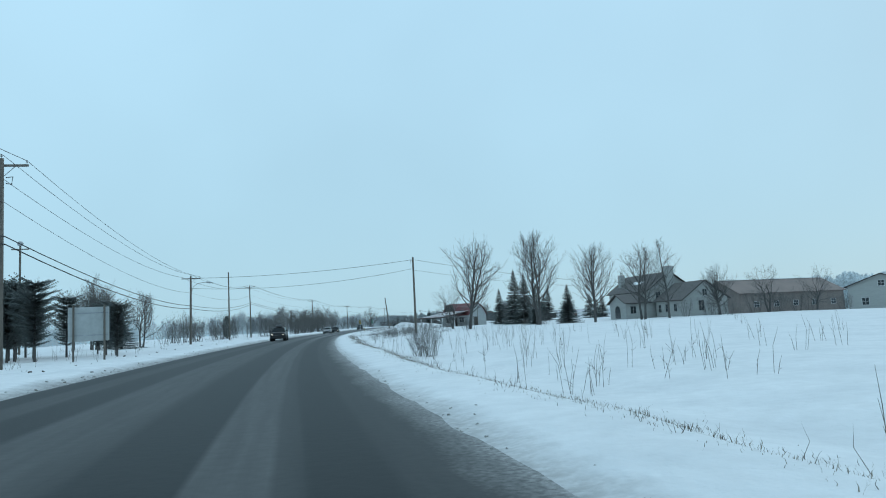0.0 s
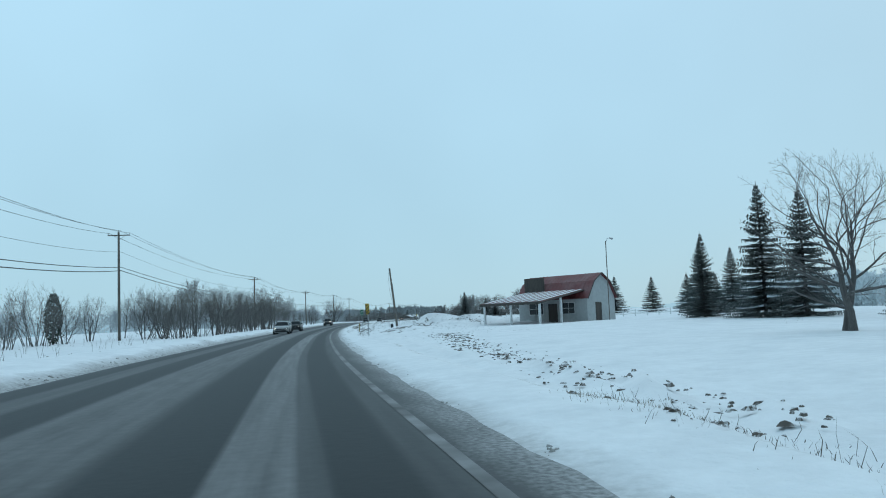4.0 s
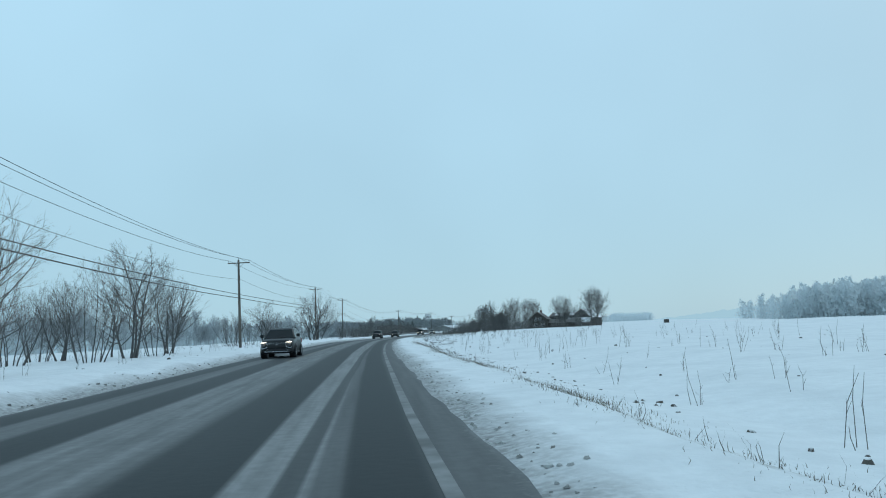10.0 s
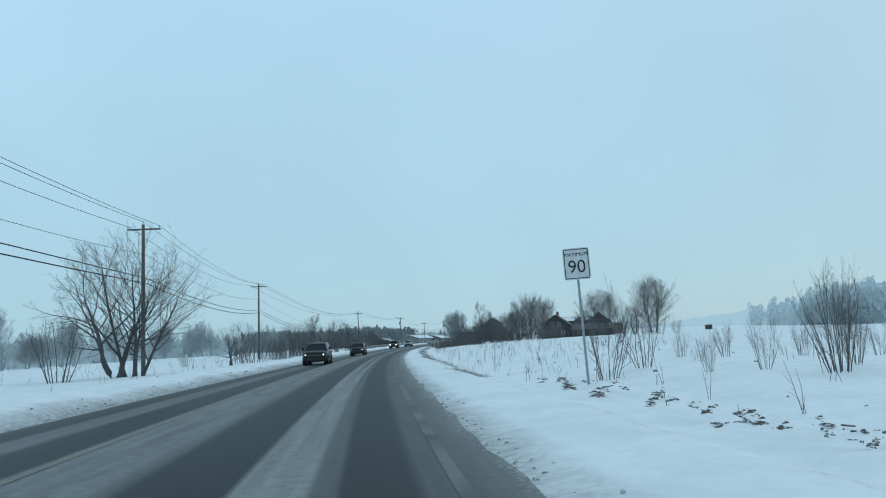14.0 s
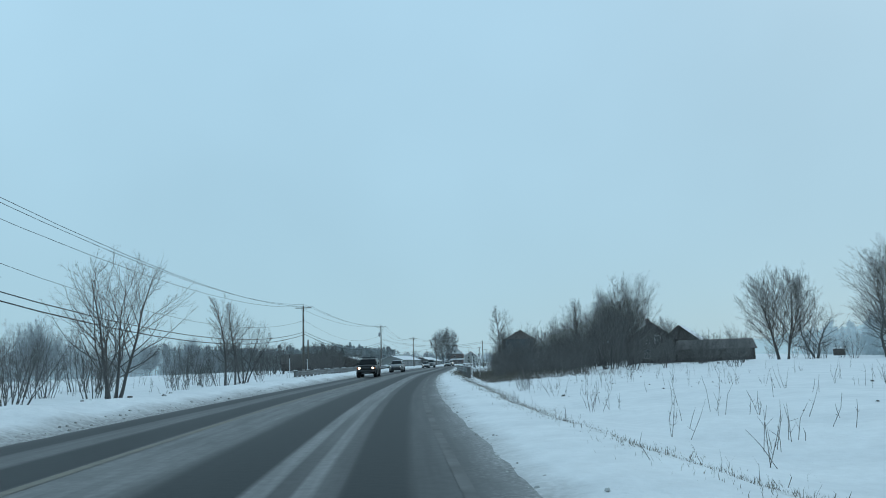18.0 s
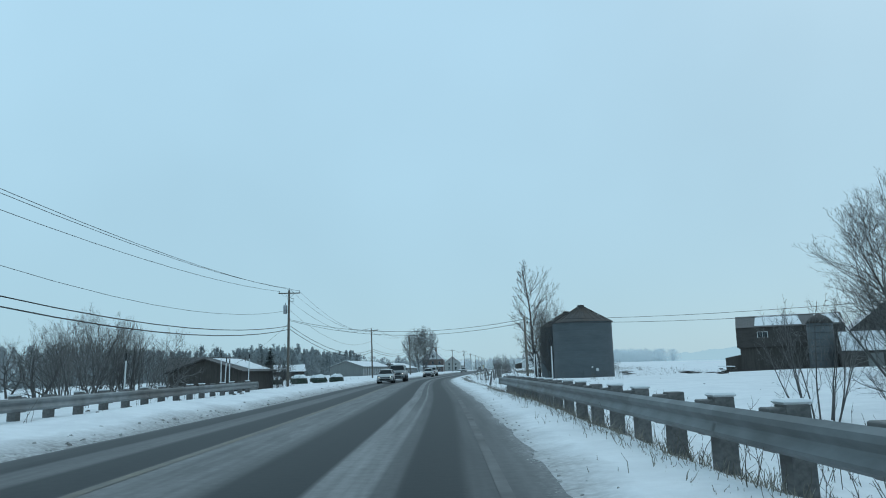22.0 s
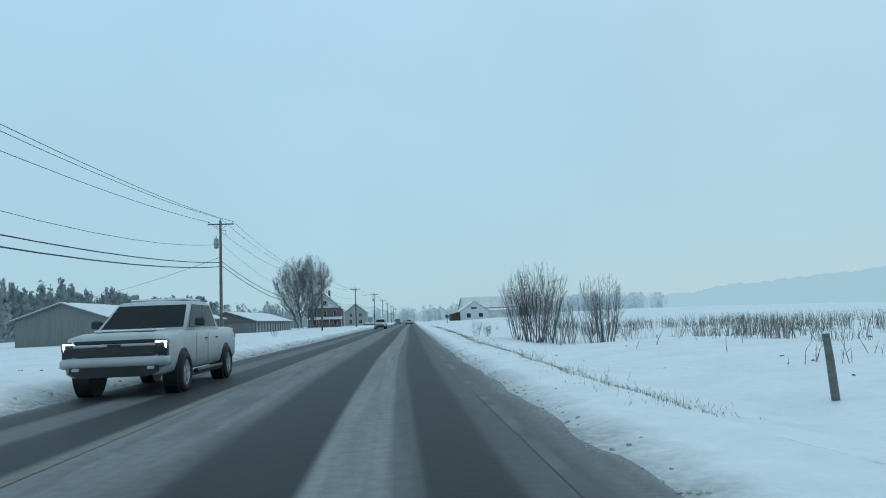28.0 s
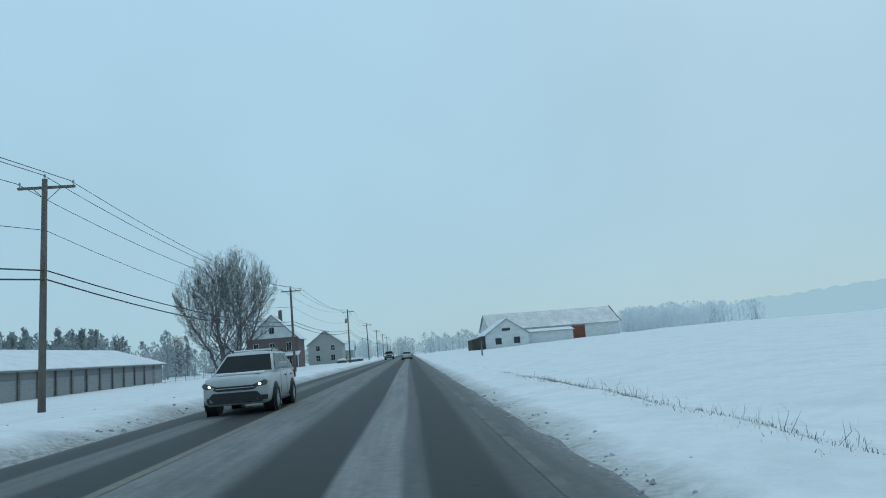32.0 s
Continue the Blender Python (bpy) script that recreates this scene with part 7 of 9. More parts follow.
def reeds(rnd):
    while True:
        s, d = rnd.uniform(660, 735), 14 + abs(rnd.gauss(6, 9))
        if noise.noise(Vector((s * 0.16, d * 0.22, 7))) + 0.5 * noise.noise(Vector((s * 0.7, d * 0.7, 2))) > 0.12:
            return s, d


def creek(rnd):
    return rnd.uniform(483, 562), rnd.uniform(3.0, 8.5)


def bin_foot(rnd):
    a = rnd.uniform(0, 6.283)
    s, d = ((612.4, 19.07), (621.5, 18.4))[rnd.random() < 0.35]
    return s + 4.1 * math.sin(a) + rnd.gauss(0, 0.35), d + 4.1 * math.cos(a) + rnd.gauss(0, 0.35)


def bin_yard(rnd):
    return rnd.uniform(574, 640), rnd.uniform(4.6, 17)


def rail_foot(rnd):
    s = rnd.uniform(484, 562)
    return s, edge(s) + 2.6 + rnd.gauss(0, 0.4)


def thicket_floor(rnd):
    s = rnd.uniform(473, 512)
    return s, edge(s) + 4.2 + abs(rnd.gauss(0, 4))


def left_weeds(rnd):
    return rnd.uniform(0, 620), rnd.uniform(-34, -10.5)


fringe("verge_grass", "straw-coloured dead grass along the lip of the shoulder", 230, 0, 800, 0.14, 0.34, (0.02, 0.11), STRAW, 21)
fringe("verge_grass", "dark dead grass along the lip of the shoulder", 90, 0, 800, 0.10, 0.3, (0.02, 0.12), DRY, 22)
fringe("verge_tufts", "taller grass tufts sticking out of the snow", 9, 0, 800, 0.25, 0.28, (0.15, 0.4), DRY, 38)
stalks("field_weeds", "tall dead weed stalks in the snowy field", 230, field_a, (0.4, 1.2), DRY, 23, 0.13, 3, 0.006, 4)
stalks("field_weeds", "tall dead weed stalks in the snowy field", 300, field_b, (0.25, 1.0), DRY, 24, 0.18, 3, 0.006, 4)
stalks("field_weeds", "dead weed stalks and twigs in the snowy field", 380, field_c, (0.25, 0.95), DRY, 25, 0.22, 3, 0.0065, 4)
stalks("field_weeds", "dead weed stalks in the snowy meadow", 900, field_d, (0.2, 0.8), DRY, 26, 0.3, 2, 0.009, 3)
stalks("dry_reeds", "dense straw-coloured reeds across the snowy field", 1900, reeds, (0.3, 1.1), REED, 27, 0.2, 2, 0.009, 4)
stalks("creek_grass", "dead grass round the guard rail posts", 900, creek, (0.15, 0.6), DRY, 28, 0.35, 2, 0.006, 3)
stalks("bin_grass", "dead grass and weeds round the foot of the grain bins", 900, bin_foot, (0.1, 0.5), DRY, 51, 0.3, 2, 0.008, 3)
stalks("yard_weeds", "thin upright dead weeds in the snow by the grain bins", 170, bin_yard, (0.3, 1.1), DRY, 52, 0.12, 2, 0.007, 3)
stalks("thicket_brush", "matted brown brush and weeds under the roadside thicket", 2600, thicket_floor, (0.15, 0.75), DRY, 55, 0.5, 3, 0.007, 4)
stalks("rail_grass", "short dead grass under the guard rail", 1500, rail_foot, (0.06, 0.3), STRAW, 53, 0.35, 2, 0.006, 3)
stalks("bank_weeds", "dead weeds behind the snow bank", 900, left_weeds, (0.3, 1.1), DRY, 29, 0.2, 3, 0.007, 3)


def clods(name, label, count, area, size, mat, seed, long=1.0):
    rnd = random.Random(seed)
    sh = Shape()
    for i in range(count):
        s, d = area(rnd)
        x, y = flat(s, d)
        z = ground_z(s, d)
        r = rnd.uniform(*size) * rnd.uniform(0.5, 1)
        base = [Vector((math.cos(a + rnd.uniform(-0.3, 0.3)) * long, math.sin(a + rnd.uniform(-0.3, 0.3)) / long ** 0.5, 0)) * r * rnd.uniform(0.7, 1.3) for a in np.arange(0, 6.2, 6.283 / 6)]
        turn = Matrix.Rotation(heading(s) + radians(30) + rnd.gauss(0, 0.5), 3, "Z")
        base = [turn @ p for p in base]
        top = [p * rnd.uniform(0.35, 0.8) + Vector((rnd.uniform(-0.2, 0.2) * r, rnd.uniform(-0.2, 0.2) * r, r * rnd.uniform(0.4, 0.9))) for p in base]
        o = Vector((x, y, z - r * 0.15))
        v = [o + p for p in base] + [o + p for p in top]
        sh.add(v, [(k, (k + 1) % 6, 6 + (k + 1) % 6, 6 + k) for k in range(6)] + [tuple(range(6, 12))])
    tagged(new(name, sh.mesh(name, mat)), label, "snow lumps", kind="stuff")


_nests = [(171.5, 9.0), (174, 11.5), (176, 12.0), (178.5, 11.0), (180, 12.5), (182, 13.5), (184, 12.0), (179, 16.5), (176, 18.0), (183, 19.5), (169, 8.0), (186, 14.5)]


def heap_nests(rnd):
    s, d = rnd.choice(_nests)
    return s + rnd.gauss(0, 0.8), d + rnd.gauss(0, 0.55)


_rf = random.Random(5)
_furrows = [(_rf.uniform(163, 184), _rf.uniform(4.6, 9.5), _rf.uniform(0.3, 1.1)) for _ in range(34)]


def furrows(rnd):
    s, d, half = rnd.choice(_furrows)
    t = rnd.uniform(-half, half)
    return s + t * 0.85 + rnd.gauss(0, 0.05), d + t * 0.5 + rnd.gauss(0, 0.05)


_rows = [(_rf.uniform(294, 349), 4.2 + abs(_rf.gauss(0, 1.3)), _rf.uniform(0.2, 0.8)) for _ in range(150)]


def ditch_rows(rnd):
    s, e, half = rnd.choice(_rows)
    t = rnd.uniform(-half, half)
    a = s + t * 0.85 + rnd.gauss(0, 0.06)
    return a, edge(a) + e + t * 0.4 + rnd.gauss(0, 0.06)


_cuts = [(_rf.uniform(175, 200), 3.15 + abs(_rf.gauss(0, 0.9)), _rf.uniform(0.2, 0.7)) for _ in range(170)]


def bank_cuts(rnd):
    s, e, half = rnd.choice(_cuts)
    t = rnd.uniform(-half, half)
    a = s + t * 0.9 + rnd.gauss(0, 0.05)
    return a, edge(a) + e + t * 0.35 + rnd.gauss(0, 0.05)


DIRTY = material("dirty_snow_clods", (0.42, 0.42, 0.41), 0.85, 0.25, 8, 0.4, second=(0.13, 0.115, 0.10), amount=0.5, coords="World")
# Dark lumps stand for shaded hollows in the snow as well as earth.
SHADE = material("earth_and_hollow_shade", (0.13, 0.115, 0.10), 0.95, 0.3, 8, 0.4, second=(0.07, 0.06, 0.05), coords="World", frost=0.6)
LUMP = material("grey_snow_lumps", (0.62, 0.635, 0.65), 0.85, 0.2, 8, 0.4, second=(0.36, 0.36, 0.355), amount=0.4, coords="World")
clods("snow_clods", "dark lumps for shaded hollows in broken snow crust along the ditch edge", 1100, lambda q: (lambda s: (s, 6.2 + (s - 108) * 0.1 + q.gauss(0, 0.6)))(q.uniform(98, 150)), (0.02, 0.085), SHADE, 31, 1.5)
clods("snow_clods", "pale snow clods thrown up by the plough", 600, lambda q: (q.uniform(140, 196), q.uniform(6, 17)), (0.02, 0.08), LUMP, 30)
clods("snow_clods", "dark lumps for shaded hollows in broken snow crust along the ditch edge", 220, lambda q: (lambda s: (s, edge(s) + 3.6 + abs(q.gauss(0, 0.5))))(q.uniform(205, 300)), (0.02, 0.09), SHADE, 32)
clods("earth_clods", "dark clods for earth and shaded pits along the ploughed ditch edge", 4200, ditch_rows, (0.012, 0.055), SHADE, 39, 1.7)
clods("snow_clods", "clods and dirt on the ploughed snow heap", 420, lambda q: (q.gauss(178, 6), q.gauss(13.5, 3)), (0.03, 0.12), LUMP, 33)
clods("earth_clods", "dark clods on the bank by the leaning pole", 700, lambda q: (lambda s: (s, 4.9 + (s - 188) * 0.05 + abs(q.gauss(0, 1.0))))(q.uniform(158, 206)), (0.015, 0.06), SHADE, 41, 1.8)
clods("snow_clods", "dark clods for dirt and shaded undersides in the ploughed snow heap", 760, heap_nests, (0.04, 0.15), SHADE, 40, 1.1)
clods("earth_clods", "dark clods in furrows left by the plough", 900, furrows, (0.02, 0.075), SHADE, 54, 1.8)
clods("earth_clods", "dark clods and broken crust on the cut bank below the leaning pole", 2400, bank_cuts, (0.015, 0.065), SHADE, 56, 1.7)
clods("slush_crumbs", "grey slush crumbs along the shoulder", 9000, lambda q: (lambda s: (s, edge(s) + 0.45 + abs(q.gauss(0, 0.3))))(q.uniform(0, 790)), (0.012, 0.045), DIRTY, 34)
clods("slush_crumbs", "grey slush crumbs along the oncoming shoulder", 2400, lambda q: (lambda s: (s, edge(s) - 8.0 - abs(q.gauss(0, 0.3))))(q.uniform(0, 800)), (0.02, 0.08), DIRTY, 35)
clods("field_lumps", "snow-dusted lumps of earth in the field", 500, lambda q: (q.uniform(200, 760), 6 + abs(q.gauss(0, 9))), (0.03, 0.10), SHADE, 36)
clods("bank_lumps", "lumps and twigs on the snow bank", 260, lambda q: (q.uniform(0, 800), q.uniform(-13, -9)), (0.04, 0.13), SHADE, 37)


# ---- distance ----
def far_wood(name, label, spots, mat, seed):
    """Many small clumped crowns joined into one belt."""
    rnd = random.Random(seed)
    sh = Shape()
    for x, y, z, h, w, spiky in spots(rnd):
        n = 150
        for i in range(n):
            u = rnd.random() ** (0.8 if not spiky else 1.2)
            rr = w * (math.sin(math.pi * (0.16 + 0.80 * u)) if not spiky else (1.05 - u)) * rnd.random() ** 0.5
            a = rnd.uniform(0, 6.283)
            p = Vector((x + math.cos(a) * rr, y + math.sin(a) * rr, z + h * (0.02 + 0.95 * u)))
            k = h * (0.05 if not spiky else 0.07)
            sh.add([p + Vector((rnd.uniform(-k, k) * 0.8, rnd.uniform(-k, k) * 0.8, rnd.uniform(-k, k) * 1.3)) for _ in range(3)], [(0, 1, 2)])
        sh.tube([(x, y, z - 1), (x, y, z + h * 0.7)], [w * 0.06, w * 0.03], 4, cap=False)
    tagged(new(name, sh.mesh(name, mat)), label, "woodland", kind="stuff")


def belt(s0, s1, d0, d1, count, h, w, spiky=0.0):
    def spots(rnd):
        for i in range(count):
            s, d = rnd.uniform(s0, s1), rnd.uniform(d0, d1)
            x, y = flat(s, d)
            hh = rnd.uniform(*h)
            yield x, y, ground_z(s, d) - 0.3, hh, hh * rnd.uniform(*w), rnd.random() < spiky
    return spots


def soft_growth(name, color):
    """Fine growth seen from afar, distance haze put into its colour: thin leaves and twigs that pass light as well as
    throw it back.
    """
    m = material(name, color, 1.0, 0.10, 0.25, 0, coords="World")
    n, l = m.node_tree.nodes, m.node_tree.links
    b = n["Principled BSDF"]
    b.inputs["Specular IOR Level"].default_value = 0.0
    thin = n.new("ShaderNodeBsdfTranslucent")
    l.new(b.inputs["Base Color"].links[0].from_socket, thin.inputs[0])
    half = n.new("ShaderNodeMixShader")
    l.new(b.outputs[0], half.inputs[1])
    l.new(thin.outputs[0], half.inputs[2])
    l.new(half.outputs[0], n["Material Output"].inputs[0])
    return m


# Paler steps of distance haze, painted into the growth's own colour.
FAR_GREEN = soft_growth("hazed_conifers", (0.35, 0.385, 0.395))
FAR_BARE = soft_growth("hazed_bare_woods", (0.40, 0.435, 0.45))
VEIL_BARE = soft_growth("faint_hazed_woods", (0.76, 0.81, 0.83))
PALE_BARE = soft_growth("pale_hazed_woods", (0.57, 0.615, 0.635))


def ridge_wood(rnd):
    """The wood on the rise across the field: its edge runs away from the road."""
    for i in range(330):
        u = rnd.random()
        x = 414 + 250 * u + rnd.uniform(0, 60) * 0.7
        y = 728 - 150 * u + rnd.uniform(0, 60) * 0.7
        h = lerp(u, (0, 0.06, 0.14, 0.3, 1), (22, 26, 33, 37, 40)) * rnd.uniform(0.86, 1.06)
        yield x, y, -7.0, h, h * rnd.uniform(0.17, 0.26), False


far_wood("far_woods", "belt of bare woods beyond the fields, paled by painted haze", belt(120, 700, -150, -105, 460, (6, 11), (0.24, 0.36)), PALE_BARE, 41)
far_wood("far_woods", "bare trees along the creek, paled by painted haze", belt(380, 640, -112, -85, 150, (5, 8), (0.28, 0.4)), PALE_BARE, 42)
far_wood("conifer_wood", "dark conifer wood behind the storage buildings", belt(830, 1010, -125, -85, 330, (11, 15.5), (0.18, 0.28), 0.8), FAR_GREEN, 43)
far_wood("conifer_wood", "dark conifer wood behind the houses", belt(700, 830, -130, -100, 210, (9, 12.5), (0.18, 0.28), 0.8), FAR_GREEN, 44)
far_wood("far_woods", "bare trees round the houses, paled by painted haze", belt(880, 1150, -75, -42, 120, (6, 10), (0.25, 0.36), 0.2), FAR_BARE, 45)
far_wood("far_woods", "wood on the rise across the field, paled by painted haze", ridge_wood, VEIL_BARE, 46)
far_wood("far_woods", "trees at the far end of the road, paled by painted haze", belt(1150, 1450, -90, 110, 260, (7, 12), (0.3, 0.4)), PALE_BARE, 47)
far_wood("far_woods", "trees behind the barn, paled by painted haze", belt(1000, 1060, 82, 125, 150, (7, 10), (0.45, 0.6)), VEIL_BARE, 48)
# Far trees whose pale twigs carry the haze in their colour.
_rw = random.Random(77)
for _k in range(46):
    tree(("round", "maple", "vase", "crab")[_k % 4], _k % 4, _rw.uniform(7.5, 12.5), _rw.uniform(330, 640), _rw.uniform(-100, -70), _rw.uniform(0, 360), label="bare tree paled by distance haze beyond the snowy field", group="rimed trees", far_tone=2)


def hill(name, pts, mat, base=-20):
    """A far ridge: plan points with crest heights, with a ragged tree line."""
    rnd = random.Random(len(name) + len(pts))
    v, f = [], []
    xs = np.array([p[:2] for p in pts], float)
    run = np.r_[0, np.cumsum(np.hypot(*np.diff(xs, axis=0).T))]
    n = int(run[-1] / 4)
    for i in range(n + 1):
        u = run[-1] * i / n
        x, y = np.interp(u, run, xs[:, 0]), np.interp(u, run, xs[:, 1])
        z = np.interp(u, run, [p[2] for p in pts]) + rnd.uniform(-1.0, 1.0) + 4.0 * noise.noise(Vector((u * 0.02, 0, 3))) + 2.5 * noise.noise(Vector((u * 0.09, 4, 3)))
        v += [(x, y, base), (x, y, z), (x + 60, y + 60, z - 6)]
    for i in range(n):
        k = i * 3
        f += [(k, k + 3, k + 4, k + 1), (k + 1, k + 4, k + 5, k + 2)]
    me = bpy.data.meshes.new(name)
    me.from_pydata(v, [], f)
    me.materials.append(mat)
    tagged(new(name, me), "wooded hill paled by a glow that stands for mist", "hill", kind="structure")


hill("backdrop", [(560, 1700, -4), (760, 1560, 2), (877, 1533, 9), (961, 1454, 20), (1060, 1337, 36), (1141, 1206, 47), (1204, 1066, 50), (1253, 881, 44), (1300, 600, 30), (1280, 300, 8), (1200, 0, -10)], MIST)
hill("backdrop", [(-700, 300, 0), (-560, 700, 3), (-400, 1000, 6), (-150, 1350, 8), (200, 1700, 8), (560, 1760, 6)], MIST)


# ---- vehicles ----
LAMP_ON = plain("lit_headlamp", (1.0, 0.93, 0.78), 0.3, 0, 5.0)
LAMP_CLEAR = plain("headlamp_glass", (0.5, 0.52, 0.54), 0.15, 0.2)
CAR_GLASS = material("tinted_car_glass", (0.022, 0.025, 0.027), 0.12, 0.1, 2, 0)
CAR_GLASS.node_tree.nodes["Principled BSDF"].inputs["Specular IOR Level"].default_value = 0.06
LAMP_AMBER = plain("amber_indicator", (0.55, 0.16, 0.02), 0.3, 0, 0.5)
LAMP_DARK = plain("smoked_headlamp", (0.10, 0.105, 0.11), 0.12, 0.1)
TAIL = plain("red_tail_lamp", (0.25, 0.01, 0.01), 0.3)
RIM = plain("alloy_rim", (0.42, 0.43, 0.44), 0.4, 0.5)
CHROME = plain("dull_chrome", (0.45, 0.46, 0.48), 0.25, 0.9)


def loft(rings):
    """Half outlines in x, z from the bottom to the top, mirrored and joined along y."""
    sh = Shape()
    n = None
    for y, half in rings:
        ring = [(x, y, z) for x, z in half] + [(-x, y, z) for x, z in reversed(half) if x > 1e-6]
        n = len(ring)
        sh.v += ring
    for i in range(len(rings) - 1):
        sh.f += [(i * n + j, i * n + (j + 1) % n, (i + 1) * n + (j + 1) % n, (i + 1) * n + j) for j in range(n)]
    sh.f += [tuple(reversed(range(n))), tuple(range((len(rings) - 1) * n, len(rings) * n))]
    return sh


def car_body(stations):
    """Stations along y: half width, underside, shoulder height."""
    rings = []
    for y, w, zb, zt in stations:
        h = zt - zb
        rings.append((y, [(0, zb), (w - 0.16, zb), (w - 0.04, zb + 0.06 * h + 0.02), (w - 0.005, zb + 0.3 * h), (w, zb + 0.55 * h), (w - 0.015, zb + 0.8 * h), (w - 0.06, zt - 0.035), (w - 0.15, zt - 0.005), (w * 0.5, zt + 0.02), (0, zt + 0.03)]))
    return loft(rings)


def layered(poly, w, inset=0.05, round_=0.09):
    """A side profile in y, z spread over the width, its flanks rounded."""
    c = Vector((sum(p[0] for p in poly) / len(poly), sum(p[1] for p in poly) / len(poly)))
    s = Shape()
    n = len(poly)
    for x, k in ((-w, 1 - inset), (-w + round_ * 0.35, 1 - inset * 0.3), (-w + round_, 1), (w - round_, 1), (w - round_ * 0.35, 1 - inset * 0.3), (w, 1 - inset)):
        s.v += [(x, c.x + (y - c.x) * k, c.y + (z - c.y) * k) for y, z in poly]
    for a in range(5):
        s.f += [(a * n + i, a * n + (i + 1) % n, (a + 1) * n + (i + 1) % n, (a + 1) * n + i) for i in range(n)]
    s.f += [tuple(reversed(range(n))), tuple(range(5 * n, 6 * n))]
    return s


def cabin(y0, y1, y2, y3, z0, z1, w0, w1):
    """The glasshouse: windscreen foot y0, its head y1, rear head y2, rear foot y3."""
    rings = []
    for y, w, z, c in ((y0, w0, z0 + 0.005, 0), (y1, w1, z1, 0), (y1 + 0.18, w1, z1 + 0.025, 0.03), ((y1 + y2) / 2, w1 + 0.01, z1 + 0.035, 0.04), (y2 - 0.12, w1, z1 + 0.02, 0.03), (y2, w1, z1, 0), (y3, w0, z0 + 0.005, 0)):
        zz = z - z0
        rings.append((y, [(0, z0 - 0.05), (w0, z0 - 0.05), (w0, z0), (w0 + (w - w0) * 0.9, z0 + zz * 0.92), (w - 0.03, z0 + zz * 0.985), (w - 0.12, z), (0, z + c)]))
    return loft(rings)


def glazing(y0, y1, y2, y3, z0, z1, w0, w1, cuts, lo=0.1, hi=0.9):
    """Panes a little proud of the cabin: windscreen, side panes between the cuts, and the rear pane."""
    out = []
    P = lambda y, z, w: (w, y, z)
    zz = lambda t: z0 + (z1 - z0) * t
    ww = lambda t: w0 + (w1 - w0) * t
    fy = lambda t: y0 + (y1 - y0) * t - 0.012
    ry = lambda t: y3 + (y2 - y3) * t + 0.012
    def quad(a, b, c, d):
        a, b, c, d = (Vector(p) for p in (a, b, c, d))
        nrm = (b - a).cross(d - a).normalized() * 0.008
        return Shape().add([a, b, c, d, a - nrm, b - nrm, c - nrm, d - nrm], [(0, 1, 2, 3), (7, 6, 5, 4), (0, 4, 5, 1), (1, 5, 6, 2), (2, 6, 7, 3), (3, 7, 4, 0)])
    out.append(("windscreen", quad(P(fy(lo), zz(lo), -ww(lo) * 0.93), P(fy(lo), zz(lo), ww(lo) * 0.93), P(fy(hi), zz(hi), ww(hi) * 0.92), P(fy(hi), zz(hi), -ww(hi) * 0.92))))
    out.append(("rear_window", quad(P(ry(lo + 0.1), zz(lo + 0.1), ww(lo) * 0.9), P(ry(lo + 0.1), zz(lo + 0.1), -ww(lo) * 0.9), P(ry(hi), zz(hi), -ww(hi) * 0.9), P(ry(hi), zz(hi), ww(hi) * 0.9))))
    for sg in (-1, 1):
        for a, b in zip(cuts, cuts[1:]):
            def yy(q, t):
                f, r = y0 + (y1 - y0) * t + 0.12, y3 + (y2 - y3) * t - 0.12
                return f + (r - f) * q
            x = lambda t: sg * (ww(t) + 0.024)
            q4 = [(x(lo), yy(a, lo), zz(lo)), (x(lo), yy(b - 0.03, lo), zz(lo)), (x(hi), yy(b - 0.03, hi), zz(hi)), (x(hi), yy(a, hi), zz(hi))]
            out.append(("side_window", quad(*(q4 if sg > 0 else q4[::-1]))))
    return out


def wheel_meshes():
    t = Matrix.Rotation(radians(90), 4, "Y")
    tyre = Shape().lathe([(0.22, -0.11), (0.30, -0.115), (0.345, -0.09), (0.355, 0), (0.345, 0.09), (0.30, 0.115), (0.22, 0.11), (0.22, -0.11)], 22, t).mesh("tyre", RUBBER, True)
    s = Shape().lathe([(0.0, -0.07), (0.06, -0.085), (0.20, -0.06), (0.225, -0.10), (0.225, 0.10), (0.2, 0.06), (0.06, 0.085), (0.0, 0.07)], 16, t)
    for k in range(5):
        a = 2 * math.pi * k / 5
        s.box(-0.095, -0.03, 0.04, 0.095, 0.03, 0.21, Matrix.Rotation(a, 4, "X"))
    return tyre, s.mesh("rim", RIM)


TYRE, RIM_MESH = wheel_meshes()


WHITE_ROOF = material("salt_dusted_white_paint", (0.48, 0.49, 0.495), 0.5, 0.15, 3, 0.05)


